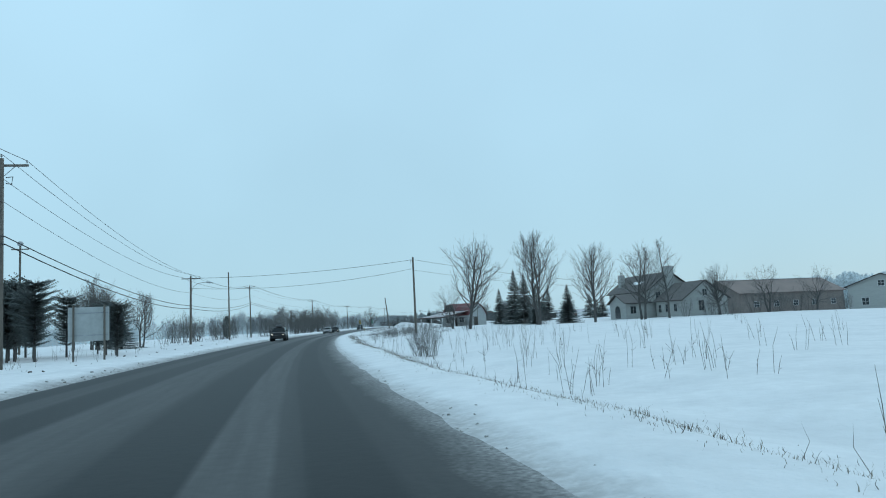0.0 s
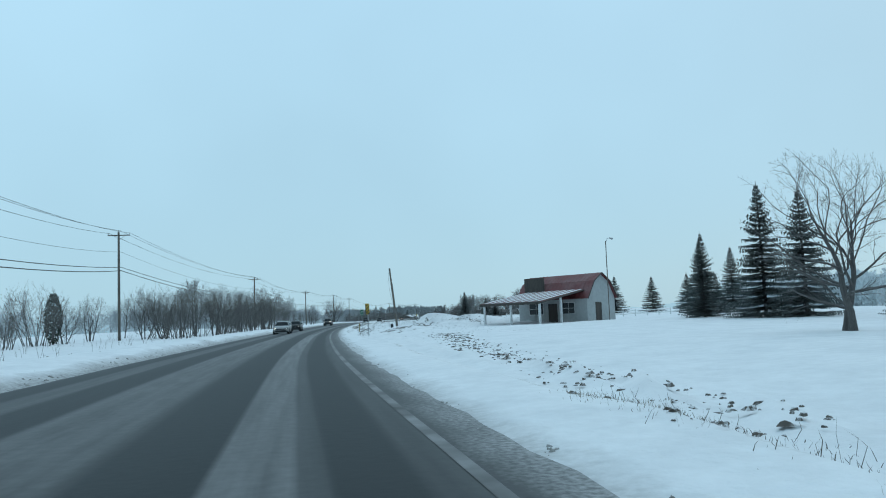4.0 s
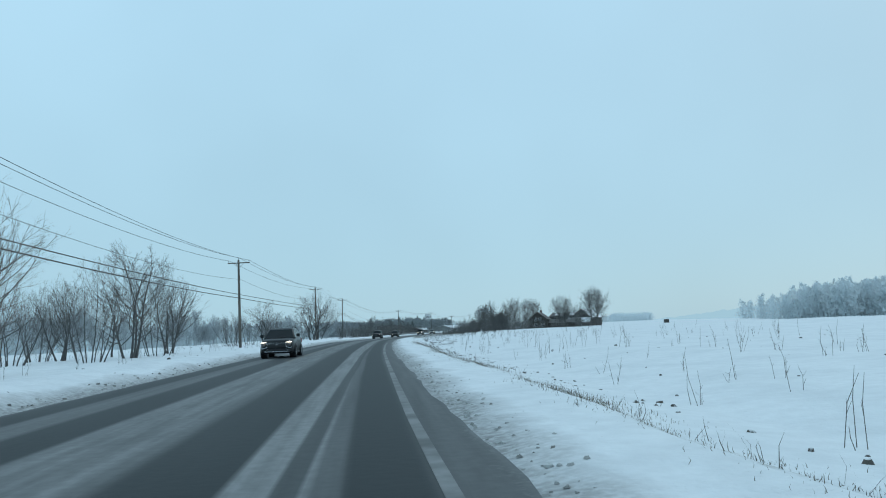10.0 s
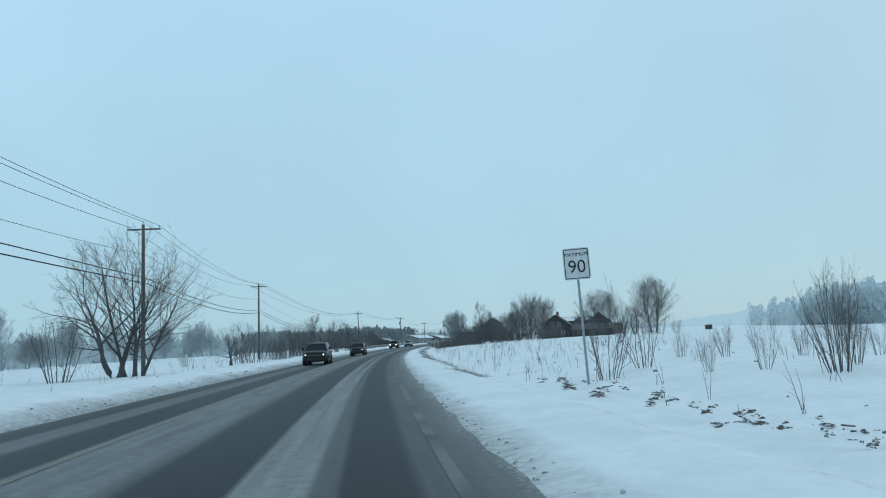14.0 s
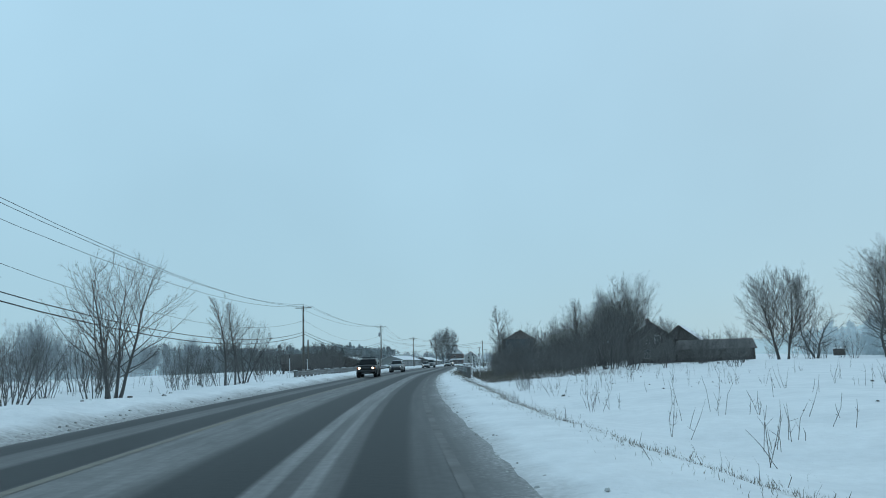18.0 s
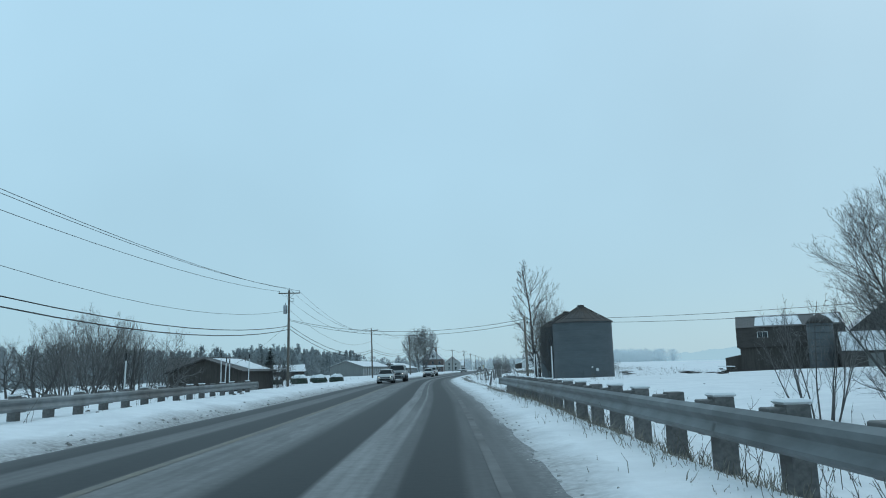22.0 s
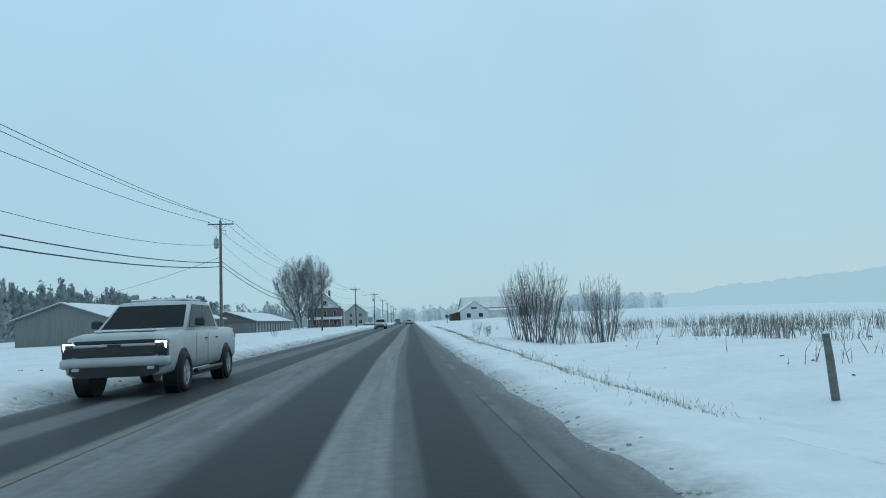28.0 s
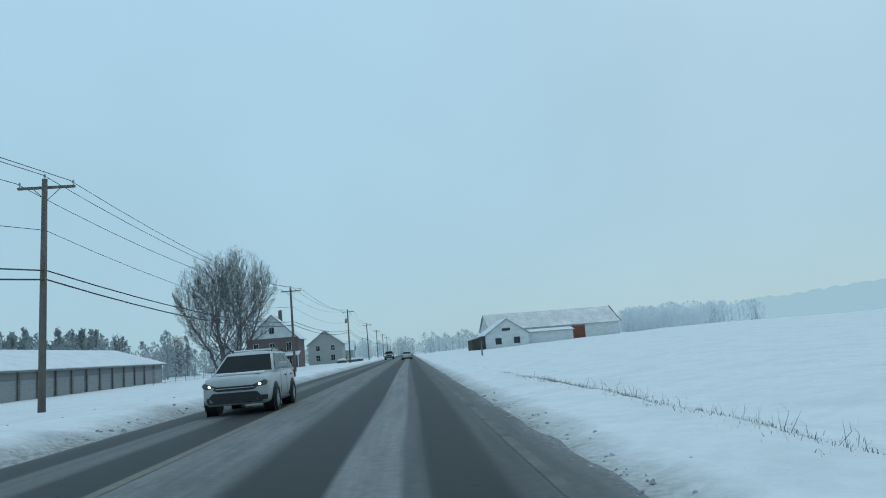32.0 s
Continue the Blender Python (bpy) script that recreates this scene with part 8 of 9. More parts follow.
def vehicle(kind, s, d, paint, label, lit=True, rear=False, extra=""):
    m = spot(s, d)
    m.translation.z = lerp(s, RISE_S, RISE) + 0.03 - 0.012 * abs(d - edge(s) + 3.75)
    if kind in ("pickup", "sedan"):
        m = m @ Matrix.Scale(1.06, 4)
    if rear:
        m = m @ move(0, 0, 0) @ Matrix.Rotation(math.pi, 4, "Z")
    truck = kind in ("pickup", "truck")
    ob = thing({"offroader": "suv", "truck": "pickup"}.get(kind, kind), m, label, "pickup truck" if truck else "car", "vehicles on the road")
    g = {"truck": dict(w=1.03, L=5.9, st=[(0.0, 0.93, 0.46, 1.08), (0.03, 0.98, 0.44, 1.18), (0.12, 1.01, 0.43, 1.24), (0.6, 1.03, 0.43, 1.29), (1.4, 1.03, 0.43, 1.32), (2.6, 1.03, 0.43, 1.33), (4.0, 1.03, 0.43, 1.32), (5.6, 1.03, 0.44, 1.34), (5.86, 1.01, 0.48, 1.32), (5.9, 0.97, 0.54, 1.26)], cab=(1.42, 2.28, 3.95, 4.15, 1.31, 1.95, 0.96, 0.80), cuts=(0, 0.5, 1.0), ax=(1.02, 4.72), wr=1.2, hl=1.03),
         "suv": dict(w=0.93, L=4.65, st=[(0.0, 0.70, 0.36, 0.78), (0.05, 0.80, 0.30, 0.93), (0.18, 0.88, 0.27, 1.0), (0.5, 0.92, 0.26, 1.04), (1.2, 0.93, 0.27, 1.09), (2.4, 0.93, 0.27, 1.10), (3.8, 0.93, 0.27, 1.12), (4.4, 0.90, 0.28, 1.12), (4.6, 0.85, 0.34, 1.08), (4.66, 0.76, 0.45, 0.98)], cab=(1.05, 1.95, 3.95, 4.5, 1.08, 1.66, 0.87, 0.66), cuts=(0, 0.36, 0.68, 1.0), ax=(0.92, 3.70), wr=1.03, hl=0.80),
         "offroader": dict(w=0.95, L=4.65, st=[(0.0, 0.82, 0.42, 0.98), (0.05, 0.90, 0.38, 1.10), (0.2, 0.93, 0.36, 1.15), (0.6, 0.95, 0.36, 1.18), (1.3, 0.95, 0.36, 1.20), (2.4, 0.95, 0.36, 1.22), (3.9, 0.95, 0.36, 1.22), (4.5, 0.93, 0.38, 1.22), (4.64, 0.90, 0.42, 1.18), (4.68, 0.84, 0.5, 1.1)], cab=(1.35, 1.75, 4.15, 4.55, 1.18, 1.76, 0.90, 0.76), cuts=(0, 0.36, 0.68, 1.0), ax=(0.95, 3.68), wr=1.18, hl=0.92),
         "sedan": dict(w=0.89, L=4.55, st=[(0.0, 0.66, 0.30, 0.60), (0.06, 0.78, 0.24, 0.70), (0.25, 0.85, 0.22, 0.77), (0.7, 0.89, 0.21, 0.85), (1.25, 0.89, 0.22, 0.92), (2.4, 0.89, 0.22, 0.94), (3.6, 0.89, 0.22, 0.98), (4.2, 0.87, 0.24, 0.99), (4.48, 0.82, 0.3, 0.94), (4.55, 0.74, 0.4, 0.86)], cab=(1.15, 2.1, 3.3, 4.15, 0.91, 1.42, 0.83, 0.60), cuts=(0, 0.44, 0.85), ax=(0.90, 3.55), wr=0.92, hl=0.64),
         "hatchback": dict(w=0.87, L=4.1, st=[(0.0, 0.66, 0.30, 0.62), (0.06, 0.78, 0.24, 0.76), (0.25, 0.84, 0.22, 0.86), (0.6, 0.87, 0.22, 0.94), (1.0, 0.87, 0.22, 0.99), (2.2, 0.87, 0.22, 1.0), (3.4, 0.87, 0.22, 1.02), (3.85, 0.85, 0.25, 1.02), (4.05, 0.80, 0.3, 0.97), (4.1, 0.72, 0.4, 0.88)], cab=(0.85, 1.75, 3.35, 3.95, 0.98, 1.49, 0.81, 0.60), cuts=(0, 0.42, 0.78, 1.0), ax=(0.80, 3.30), wr=0.9, hl=0.70),
         "pickup": dict(w=1.0, L=5.9, st=[(0.0, 0.72, 0.48, 0.98), (0.06, 0.86, 0.44, 1.07), (0.2, 0.95, 0.41, 1.13), (0.6, 0.99, 0.40, 1.19), (1.4, 1.0, 0.40, 1.27), (2.6, 1.0, 0.40, 1.28), (4.0, 1.0, 0.40, 1.27), (5.6, 1.0, 0.42, 1.27), (5.86, 0.98, 0.46, 1.25), (5.9, 0.94, 0.5, 1.2)], cab=(1.35, 2.2, 3.75, 4.0, 1.26, 1.88, 0.94, 0.74), cuts=(0, 0.5, 1.0), ax=(1.02, 4.65), wr=1.14, hl=0.92)}[kind]
    w = g["w"]
    part("body", car_body(g["st"]), paint, ob, smooth=True)
    cab = part("cabin", cabin(*g["cab"]), paint, ob, smooth=True)
    for nm, sh in glazing(*g["cab"], g["cuts"]):
        part(nm, sh, CAR_GLASS, cab)
    zf = g["hl"]
    for sg in (-1, 1):
        for y in g["ax"]:
            r = 0.355 * g["wr"]
            wm = move(sg * (w - 0.055), y, r) @ Matrix.Scale(g["wr"], 4)
            wh = part("wheel", TYRE, RUBBER, ob, m=wm)
            wh.name = "wheel"
            part("rim", RIM_MESH, RIM, wh)
            # Black disc on the closed body stands for the shaded wheel well.
            part("wheel_well", Shape().lathe([(0.0, -0.3), (r + 0.055, -0.3), (r + 0.055, 0.0), (0.0, 0.0)], 20, move(sg * (w + 0.003) + (0.3 if sg < 0 else 0), y, r + 0.02) @ Matrix.Rotation(radians(90), 4, "Y")), BLACK, ob)
            part("wheel_arch", Shape().lathe([(r + 0.02, -0.004), (r + 0.075, -0.004), (r + 0.075, 0.004), (r + 0.02, 0.004), (r + 0.02, -0.004)], 20, move(sg * (w + 0.004), y, r + 0.01) @ Matrix.Rotation(radians(90), 4, "Y")), BLACK, ob)
        tall = 0.12 if truck else 0.05
        if kind == "offroader":
            lens = Shape().box(sg * (w - 0.17) - 0.15, 0.0, zf - tall, sg * (w - 0.17) + 0.13, 0.2, zf + 0.06, bevel=0.025)
        elif kind == "truck":
            lens = Shape().box(sg * 0.90 - 0.13, -0.012, zf - 0.10, sg * 0.90 + 0.10, 0.22, zf + 0.11, bevel=0.03)
        elif kind == "pickup":
            q = [(w - 0.42, zf + 0.10), (w - 0.12, zf + 0.12), (w - 0.055, zf + 0.04), (w - 0.08, zf - 0.07), (w - 0.36, zf - 0.09)]
            lens = Shape().prism([(sg * x, z) for x, z in (q if sg > 0 else q[::-1])], 0.005, 0.34)
        else:
            q = [(w - 0.46, zf - 0.02), (w - 0.12, zf + 0.10), (w - 0.06, zf + 0.04), (w - 0.10, zf - 0.04), (w - 0.40, zf - 0.09)]
            lens = Shape().prism([(sg * x, z) for x, z in (q if sg > 0 else q[::-1])], 0.0, 0.3)
        hl = part("headlight", lens, LAMP_CLEAR if kind == "pickup" else LAMP_DARK, ob)
        if kind == "truck":
            part("bulb", Shape().box(sg * 0.98 - 0.02, -0.02, zf - 0.07, sg * 0.98 + 0.02, -0.008, zf + 0.08).box(sg * 0.86 - 0.08, -0.02, zf - 0.08, sg * 0.86 + 0.10, -0.008, zf - 0.045).box(sg * 0.86 - 0.08, -0.02, zf + 0.05, sg * 0.86 + 0.10, -0.008, zf + 0.08), LAMP_ON, hl, "lit clasp-shaped running light")
        elif kind == "offroader":
            part("bulb", Shape().lathe([(0.10, 0.0), (0.085, 0.02), (0.0, 0.03)], 18, move(sg * (w - 0.30), -0.012, zf - 0.02) @ Matrix.Rotation(radians(90), 4, "X")), LAMP_ON, hl, "round lit headlamp")
            part("indicator", Shape().box(sg * (w - 0.11) - 0.07, -0.012, zf - 0.05, sg * (w - 0.11) + 0.07, 0.1, zf + 0.06, bevel=0.015), LAMP_AMBER, ob, "amber indicator")
        elif "bracket" in extra:
            part("bulb", Shape().box(sg * (w - 0.24) - 0.16, -0.03, zf + 0.07, sg * (w - 0.24) + 0.14, 0.02, zf + 0.10, bevel=0.008), LAMP_ON, hl, "slim lit running light")
        elif lit:
            part("bulb", Shape().lathe([(0.036, 0.0), (0.03, 0.012), (0.0, 0.016)], 12, move(sg * (w - 0.26), -0.002, zf - 0.005) @ Matrix.Rotation(radians(90), 4, "X")), LAMP_ON, hl)
        if kind == "truck":
            part("fog_lamp", Shape().box(sg * 0.72 - 0.07, -0.1, zf - 0.47, sg * 0.72 + 0.07, 0.0, zf - 0.40, bevel=0.012), LAMP_CLEAR, ob)
        elif kind == "pickup":
            part("fog_lamp", Shape().lathe([(0.075, -0.04), (0.075, 0.0), (0.06, 0.008), (0.0, 0.0)], 14, move(sg * (w - 0.28), -0.085, zf - 0.34) @ Matrix.Rotation(radians(90), 4, "X")), LAMP_DARK, ob)
        else:
            part("fog_lamp", Shape().box(sg * (w - 0.26) - 0.07, -0.08 if kind == "pickup" else -0.014, zf - 0.42, sg * (w - 0.16) + 0.1, 0.06, zf - 0.30, bevel=0.015), BLACK, ob)
        part("tail_lamp", Shape().box(sg * (w - 0.10) - 0.08, g["L"] - 0.1, zf, sg * (w - 0.10) + 0.08, g["L"] + 0.012, zf + 0.24, bevel=0.015), TAIL, ob)
        mz = g["cab"][4] + 0.1
        part("mirror", Shape().box(sg * (w + 0.10) - 0.10, g["cab"][0] + 0.42, mz - 0.02, sg * (w + 0.10) + 0.10, g["cab"][0] + 0.56, mz + 0.16, bevel=0.03), BLACK if truck else paint, ob)
        for k, y in enumerate((2.0, 2.95) if truck else (1.75, 2.75)):
            part("door_handle", Shape().box(sg * (w + 0.005) - 0.015, y + 0.75, 0.9 * g["wr"], sg * (w + 0.005) + 0.015, y + 0.92, 0.9 * g["wr"] + 0.03), BLACK, ob)
            part("door_gap", Shape().box(sg * (w + 0.001) - 0.003, y, 0.45 * g["wr"], sg * (w + 0.001) + 0.003, y + 0.012, 1.02 * g["wr"]), BLACK, ob)
        part("sill", Shape().box(sg * (w - 0.06) - 0.05, g["ax"][0] + 0.45, 0.24 * g["wr"], sg * (w - 0.06) + 0.05, g["ax"][1] - 0.45, 0.34 * g["wr"], bevel=0.02), BLACK, ob)
    if kind == "truck":
        part("upper_grille", Shape().box(-0.78, -0.03, zf + 0.05, 0.78, 0.05, zf + 0.12, bevel=0.012), BLACK, ob)
        part("grille_bar", Shape().box(-0.78, -0.05, zf - 0.01, 0.78, 0.05, zf + 0.045, bevel=0.015), paint, ob, "painted bar across the grille")
        part("emblem", Shape().box(-0.13, -0.062, zf - 0.005, 0.13, -0.05, zf + 0.04, bevel=0.005), BLACK, ob)
        low = part("lower_grille", Shape().prism([(-0.97, zf - 0.02), (0.97, zf - 0.02), (0.97, zf - 0.14), (0.70, zf - 0.21), (-0.70, zf - 0.21), (-0.97, zf - 0.14)][::-1], -0.04, 0.06), BLACK, ob)
        for i in range(3):
            part("slat", Shape().box(-0.74, -0.048, zf - 0.06 - 0.045 * i, 0.74, -0.04, zf - 0.05 - 0.045 * i), LAMP_DARK, low)
        bump = [(-0.06, zf - 0.42), (-0.13, zf - 0.36), (-0.13, zf - 0.27), (-0.06, zf - 0.21), (0.3, zf - 0.21), (0.3, zf - 0.42)]
        part("bumper", layered(bump, w - 0.02, 0.10, 0.26), paint, ob, smooth=True)
        part("lower_intake", Shape().prism([(-0.82, zf - 0.37), (0.82, zf - 0.37), (0.86, zf - 0.50), (0.66, zf - 0.60), (-0.66, zf - 0.60), (-0.86, zf - 0.50)][::-1], -0.09, 0.2), BLACK, ob, "black lower bumper with air intake")
        part("hood_bulge", layered([(0.25, 1.20), (0.4, 1.27), (1.38, 1.365), (1.38, 1.25)], 0.62, 0.10, 0.16), paint, ob, smooth=True)
        for sg in (-1, 1):
            part("step_bar", Shape().tube([(sg * (w + 0.05), 1.75, 0.40), (sg * (w + 0.05), 4.0, 0.40)], 0.05, 8), BLACK, ob)
            part("fender_flare", Shape().prism([(sg * (w - 0.02), zf - 0.22), (sg * (w - 0.2), zf - 0.22), (sg * (w - 0.2), zf - 0.05), (sg * (w - 0.02), zf - 0.02)], -0.02, 0.10), BLACK, ob)
    elif kind == "offroader":
        gr = part("grille", Shape().box(-w + 0.46, -0.03, zf - 0.13, w - 0.46, 0.06, zf + 0.09, bevel=0.03), BLACK, ob)
        part("grille_bar", Shape().box(-w + 0.62, -0.04, zf - 0.01, w - 0.62, -0.03, zf + 0.03, bevel=0.004), LAMP_DARK, gr)
        part("bumper", Shape().box(-w + 0.04, -0.16, zf - 0.44, w - 0.04, 0.1, zf - 0.20, bevel=0.05), BLACK, ob)
        part("skid_plate", Shape().box(-0.42, -0.13, zf - 0.58, 0.42, 0.1, zf - 0.42, bevel=0.03), LAMP_DARK, ob)
        part("roof_panel", Shape().box(-0.70, 1.85, 1.795, 0.70, 4.1, 1.835, bevel=0.015), WHITE_ROOF, ob, "dusty white roof panel")
        rk = part("roof_rack", Shape().tube([(-0.62, 2.0, 1.95), (0.62, 2.0, 1.95), (0.66, 3.9, 1.95), (-0.66, 3.9, 1.95), (-0.62, 2.0, 1.95)], 0.025, 6), BLACK, ob)
        for y in (2.4, 2.9, 3.4):
            part("rack_bar", Shape().tube([(-0.64, y, 1.93), (0.64, y, 1.93)], 0.018, 5), BLACK, rk)
        for x in (-0.62, 0.62):
            for y in (2.1, 3.0, 3.8):
                part("rack_foot", Shape().tube([(x, y, 1.80), (x, y, 1.95)], 0.02, 5), BLACK, rk)
        for x in (-0.35, 0.35):
            part("rack_lamp", Shape().lathe([(0.06, 0.0), (0.06, 0.05), (0.03, 0.08), (0.0, 0.08)], 10, move(x, 1.96, 2.0) @ Matrix.Rotation(radians(-90), 4, "X")), LAMP_DARK, rk)
    elif "bracket" in extra:
        gr = part("grille", Shape().prism([(-w + 0.36, zf + 0.08), (w - 0.36, zf + 0.08), (w - 0.40, zf - 0.20), (-w + 0.40, zf - 0.20)][::-1], -0.025, 0.06), BLACK, ob)
        for i in range(4):
            part("grille_bar", Shape().box(-w + 0.42, -0.036, zf + 0.05 - 0.045 * i, w - 0.42, -0.026, zf + 0.062 - 0.045 * i), CHROME if i < 2 else LAMP_DARK, gr)
        part("emblem", Shape().prism([(0, zf + 0.05), (0.07, zf - 0.06), (-0.07, zf - 0.06)][::-1], -0.045, -0.03), CHROME, gr)
        for sg in (-1, 1):
            part("bracket", Shape().tube([(sg * (w - 0.34), -0.03, zf + 0.09), (sg * (w - 0.44), -0.04, zf - 0.02), (sg * (w - 0.40), -0.045, zf - 0.18), (sg * (w - 0.16), -0.035, zf - 0.26), (sg * (w - 0.10), 0.0, zf - 0.18)], 0.028, 6), CHROME, ob, "chrome bracket beside the grille")
            part("lamp_cluster", Shape().box(sg * (w - 0.22) - 0.12, -0.025, zf - 0.16, sg * (w - 0.22) + 0.08, 0.06, zf + 0.0, bevel=0.02), LAMP_DARK, ob)
        part("lower_grille", Shape().prism([(-w + 0.40, zf - 0.28), (w - 0.40, zf - 0.28), (w - 0.26, zf - 0.42), (-w + 0.26, zf - 0.42)][::-1], -0.03, 0.08), BLACK, ob)
        part("chrome_frame", Shape().tube([(-w + 0.42, -0.035, zf - 0.27), (-w + 0.26, -0.035, zf - 0.43), (w - 0.26, -0.035, zf - 0.43), (w - 0.42, -0.035, zf - 0.27)], 0.018, 6), CHROME, ob)
    elif kind == "pickup":
        sur = [(-w + 0.44, zf + 0.12), (w - 0.44, zf + 0.12), (w - 0.40, zf - 0.02), (w - 0.52, zf - 0.15), (-w + 0.52, zf - 0.15), (-w + 0.40, zf - 0.02)][::-1]
        gr = part("grille", Shape().prism(sur, -0.03, 0.08), paint, ob, "painted grille surround")
        part("grille_mesh", Shape().prism([(x * 0.88, zf - 0.01 + (z - zf + 0.01) * 0.74) for x, z in sur], -0.036, 0.0), BLACK, gr)
        for i in range(3):
            part("grille_bar", Shape().box(-w + 0.54, -0.042, zf - 0.075 + 0.06 * i, w - 0.54, -0.036, zf - 0.063 + 0.06 * i), LAMP_DARK, gr)
        part("emblem", Shape().lathe([(0.055, 0.0), (0.05, 0.01), (0.0, 0.01)], 14, move(0, -0.042, zf + 0.01) @ Matrix.Rotation(radians(90), 4, "X")), LAMP_CLEAR, gr)
        bump = [(-0.02, zf - 0.50), (-0.07, zf - 0.42), (-0.08, zf - 0.28), (-0.04, zf - 0.19), (0.3, zf - 0.19), (0.3, zf - 0.50)]
        part("bumper", layered(bump, w - 0.04, 0.10, 0.22), paint, ob, smooth=True)
        part("lower_grille", Shape().box(-w + 0.42, -0.088, zf - 0.40, w - 0.42, -0.05, zf - 0.27, bevel=0.012), BLACK, ob)
        part("skid_plate", Shape().box(-w + 0.2, 0.0, zf - 0.56, w - 0.2, 0.14, zf - 0.47, bevel=0.03), BLACK, ob)
        part("hood_bulge", layered([(0.35, 1.15), (0.5, 1.20), (1.32, 1.295), (1.32, 1.2)], 0.5, 0.12, 0.16), paint, ob, smooth=True)
        for sg in (-1, 1):
            part("step_bar", Shape().tube([(sg * (w + 0.05), 1.75, 0.36), (sg * (w + 0.05), 3.9, 0.36)], 0.045, 8), BLACK, ob)
    else:
        gr = part("grille", Shape().prism([(-w + 0.40, zf - 0.02), (w - 0.40, zf - 0.02), (w - 0.36, zf - 0.10), (w - 0.46, zf - 0.14), (-w + 0.46, zf - 0.14), (-w + 0.36, zf - 0.10)][::-1], -0.02, 0.05), BLACK, ob)
        part("grille_bar", Shape().box(-w + 0.42, -0.03, zf - 0.085, w - 0.42, -0.02, zf - 0.065), CHROME, gr)
        part("lower_grille", Shape().prism([(-w + 0.34, zf - 0.19), (w - 0.34, zf - 0.19), (w - 0.24, zf - 0.30), (w - 0.36, zf - 0.42), (-w + 0.36, zf - 0.42), (-w + 0.24, zf - 0.30)][::-1], -0.022, 0.08), BLACK, ob)
        part("bumper_lip", Shape().box(-w + 0.20, -0.03, zf - 0.47, w - 0.20, 0.12, zf - 0.42, bevel=0.015), BLACK if kind in ("suv", "offroader") else paint, ob)
    for sg in (-1, 1):
        part("wiper", Shape().tube([(sg * 0.12 - 0.3, g["cab"][0] - 0.02, g["cab"][4] + 0.03), (sg * 0.12 + 0.25, g["cab"][0] + 0.10, g["cab"][4] + 0.10)], 0.012, 4), BLACK, ob)
    part("rear_bumper", Shape().box(-w + 0.06, g["L"] - 0.12, zf - 0.45, w - 0.06, g["L"] + 0.07, zf - 0.22, bevel=0.04), BLACK, ob)
    part("plate", Shape().box(-0.16, g["L"] + 0.013, zf - 0.1, 0.16, g["L"] + 0.02, zf + 0.06), SIGN_WHITE, ob)
    c = g["cab"]
    if truck:
        # Thin black sheet over the closed bed stands for the shade inside.
        part("bed_opening", Shape().box(-w + 0.14, 4.08, 1.30, w - 0.14, 5.75, 1.305), BLACK, ob)
    if "rack" in extra:
        for sg in (-1, 1):
            part("roof_rail", Shape().tube([(sg * c[7] * 0.95, c[1] + 0.15, c[5] + 0.03), (sg * c[7] * 0.95, c[1] + 0.3, c[5] + 0.1), (sg * c[7] * 0.95, c[2] - 0.2, c[5] + 0.1), (sg * c[7] * 0.95, c[2] - 0.05, c[5] + 0.03)], 0.022, 6), BLACK, ob)
    if "box" in extra:
        part("roof_box", layered([(1.9, 1.74), (2.2, 1.72), (3.8, 1.72), (3.9, 1.8), (3.7, 2.02), (2.4, 2.05), (2.0, 1.9)], 0.42, 0.12), BLACK, ob)
    if "cap" in extra:
        part("bed_cap", cabin(4.02, 4.06, 5.6, 5.8, 1.27, 1.86, 0.96, 0.78), paint, ob)
        for nm, sh in glazing(4.02, 4.06, 5.6, 5.8, 1.27, 1.86, 0.96, 0.78, (0.06, 0.52, 0.98), 0.24, 0.82):
            if nm != "windscreen":
                part("cap_window", sh, CAR_GLASS, ob)
    if "snow" in extra:
        part("snow_cover", Shape().box(-c[7] * 0.8, c[1] + 0.3, c[5] + 0.045, c[7] * 0.8, c[2] - 0.25, c[5] + 0.1, bevel=0.02), SNOW, ob)
        part("snow_cover", Shape().box(-0.6, 0.45, g["st"][3][3] + 0.025, 0.6, 1.2, g["st"][4][3] + 0.035, bevel=0.015), SNOW, ob)
    return ob


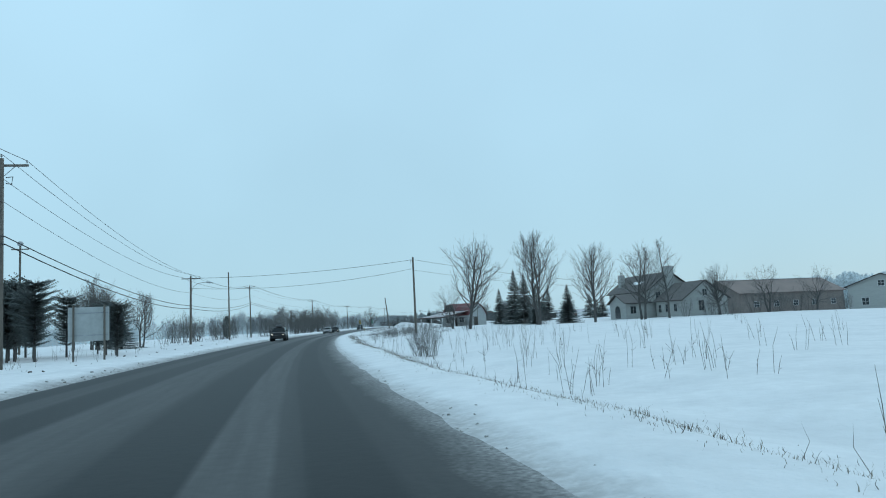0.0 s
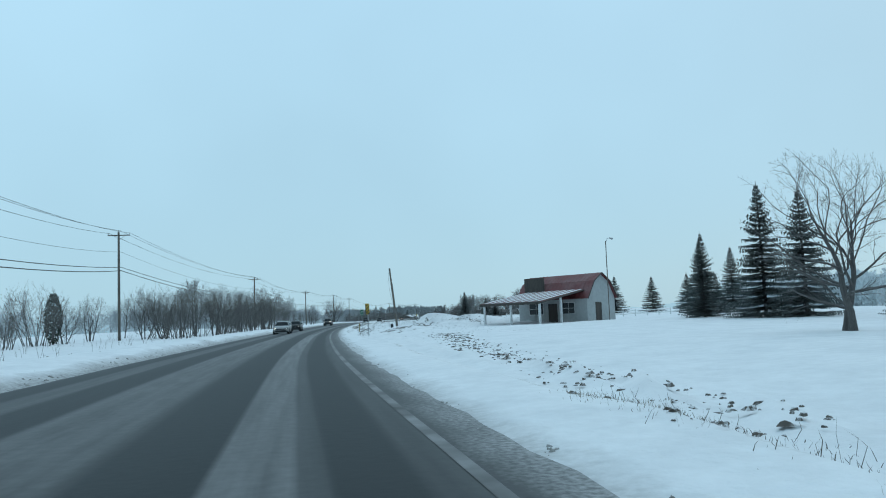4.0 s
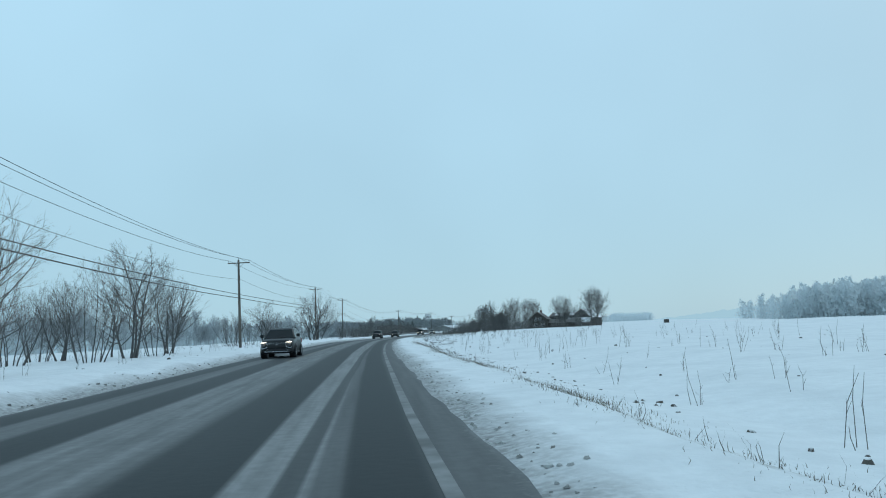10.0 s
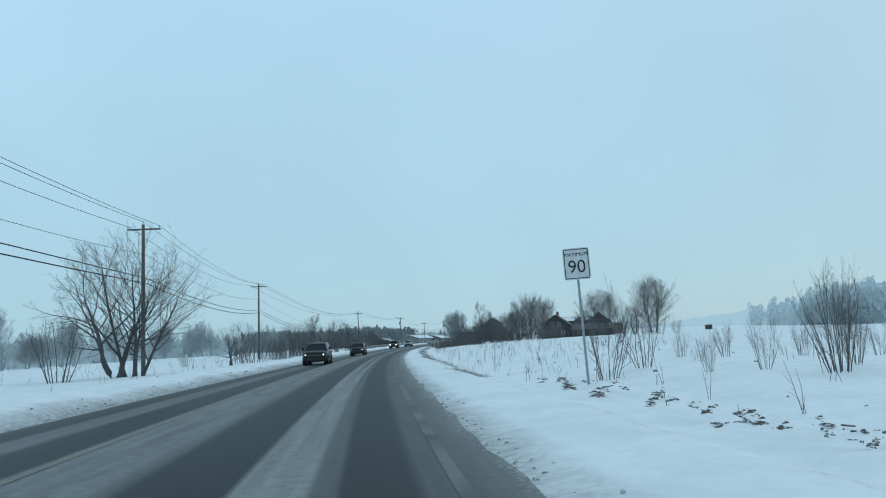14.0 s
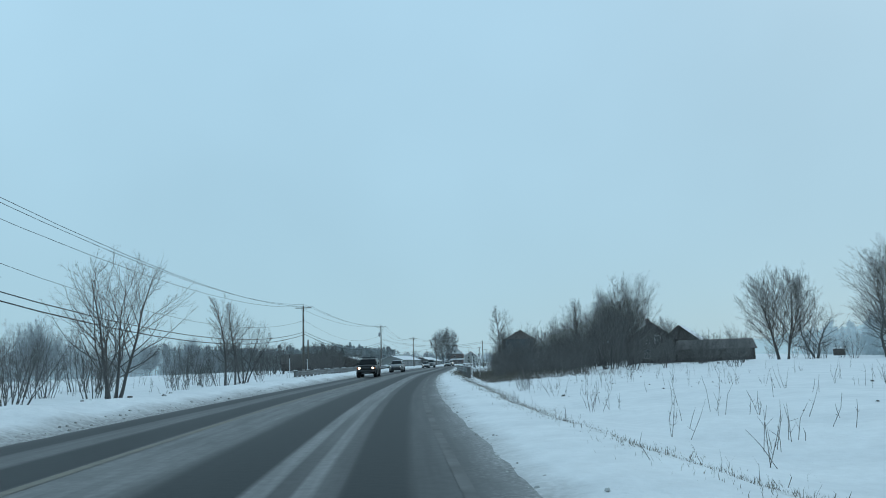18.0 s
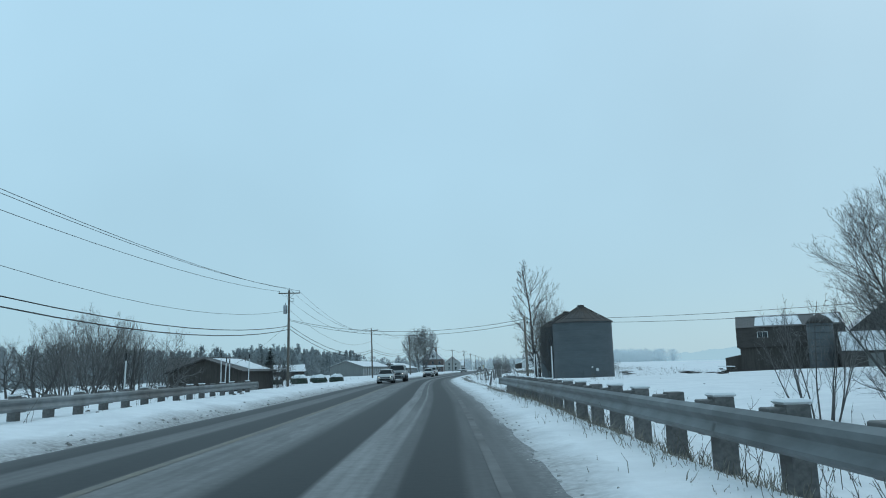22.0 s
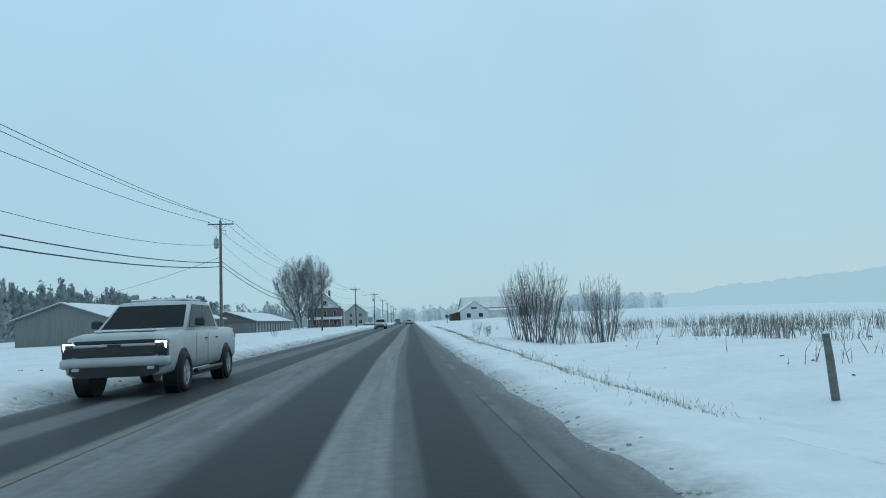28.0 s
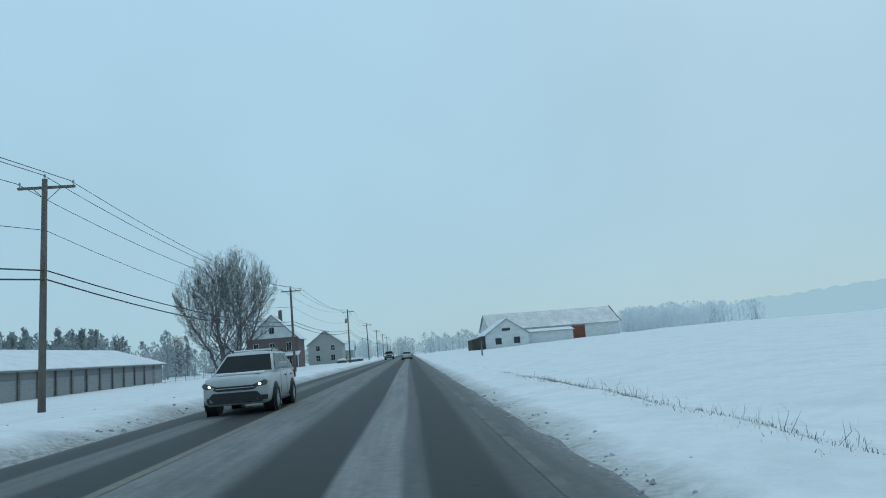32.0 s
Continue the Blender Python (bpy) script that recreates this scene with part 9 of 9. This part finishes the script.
def paint(name, color):
    m = material(name, color, 0.32, 0.10, 3, 0.01, second=tuple(c * 0.8 + 0.02 for c in color), amount=0.3)
    m.node_tree.nodes["Principled BSDF"].inputs["Specular IOR Level"].default_value = 0.22
    return m


P_BLACK, P_DARK, P_GREY = paint("black_car_paint", (0.012, 0.013, 0.014)), paint("dark_grey_car_paint", (0.022, 0.023, 0.025)), paint("grey_car_paint", (0.22, 0.235, 0.24))
P_WHITE, P_SILVER = paint("white_car_paint", (0.46, 0.47, 0.475)), paint("silver_car_paint", (0.30, 0.31, 0.315))
vehicle("suv", 91.0, -5.0, P_DARK, "dark grey SUV with a roof box and salt-stained flanks", extra="box")
vehicle("sedan", 178.2, -5.05, P_SILVER, "silver sedan with headlights on in the oncoming lane")
vehicle("hatchback", 200.5, -5.3, P_BLACK, "black hatchback with headlights on in the oncoming lane")
vehicle("suv", 268.5, -5.3, P_DARK, "dark SUV with chrome grille brackets in the oncoming lane", extra="rack bracket")
vehicle("suv", 379.0, -5.3, P_DARK, "dark grey SUV with headlights on in the oncoming lane")
vehicle("suv", 418.8, -5.0, P_BLACK, "black SUV with bright headlights in the oncoming lane", extra="rack")
vehicle("offroader", 492.0, -6.0, P_BLACK, "black off-roader with a white roof, round headlamps and roof rack")
vehicle("suv", 522.8, -6.0, P_SILVER, "silver SUV with headlights on crossing the bridge")
vehicle("hatchback", 597.0, -5.3, P_WHITE, "small white hatchback with headlights on and black grille")
vehicle("pickup", 604.7, -4.6, P_GREY, "grey pickup truck with a covered bed", extra="cap")
vehicle("suv", 662, -4.6, P_WHITE, "white SUV in the oncoming lane", extra="rack")
vehicle("truck", 682.6, -5.6, P_WHITE, "white pickup truck dusted with snow and road salt", extra="snow")
vehicle("suv", 787.0, -4.8, P_WHITE, "white crossover with roof rails and black lower trim", extra="rack snow")
vehicle("sedan", 905, -0.6, P_WHITE, "white car driving away far ahead", False, True)
vehicle("pickup", 940, -5.0, P_GREY, "dark vehicle far off in the oncoming lane")
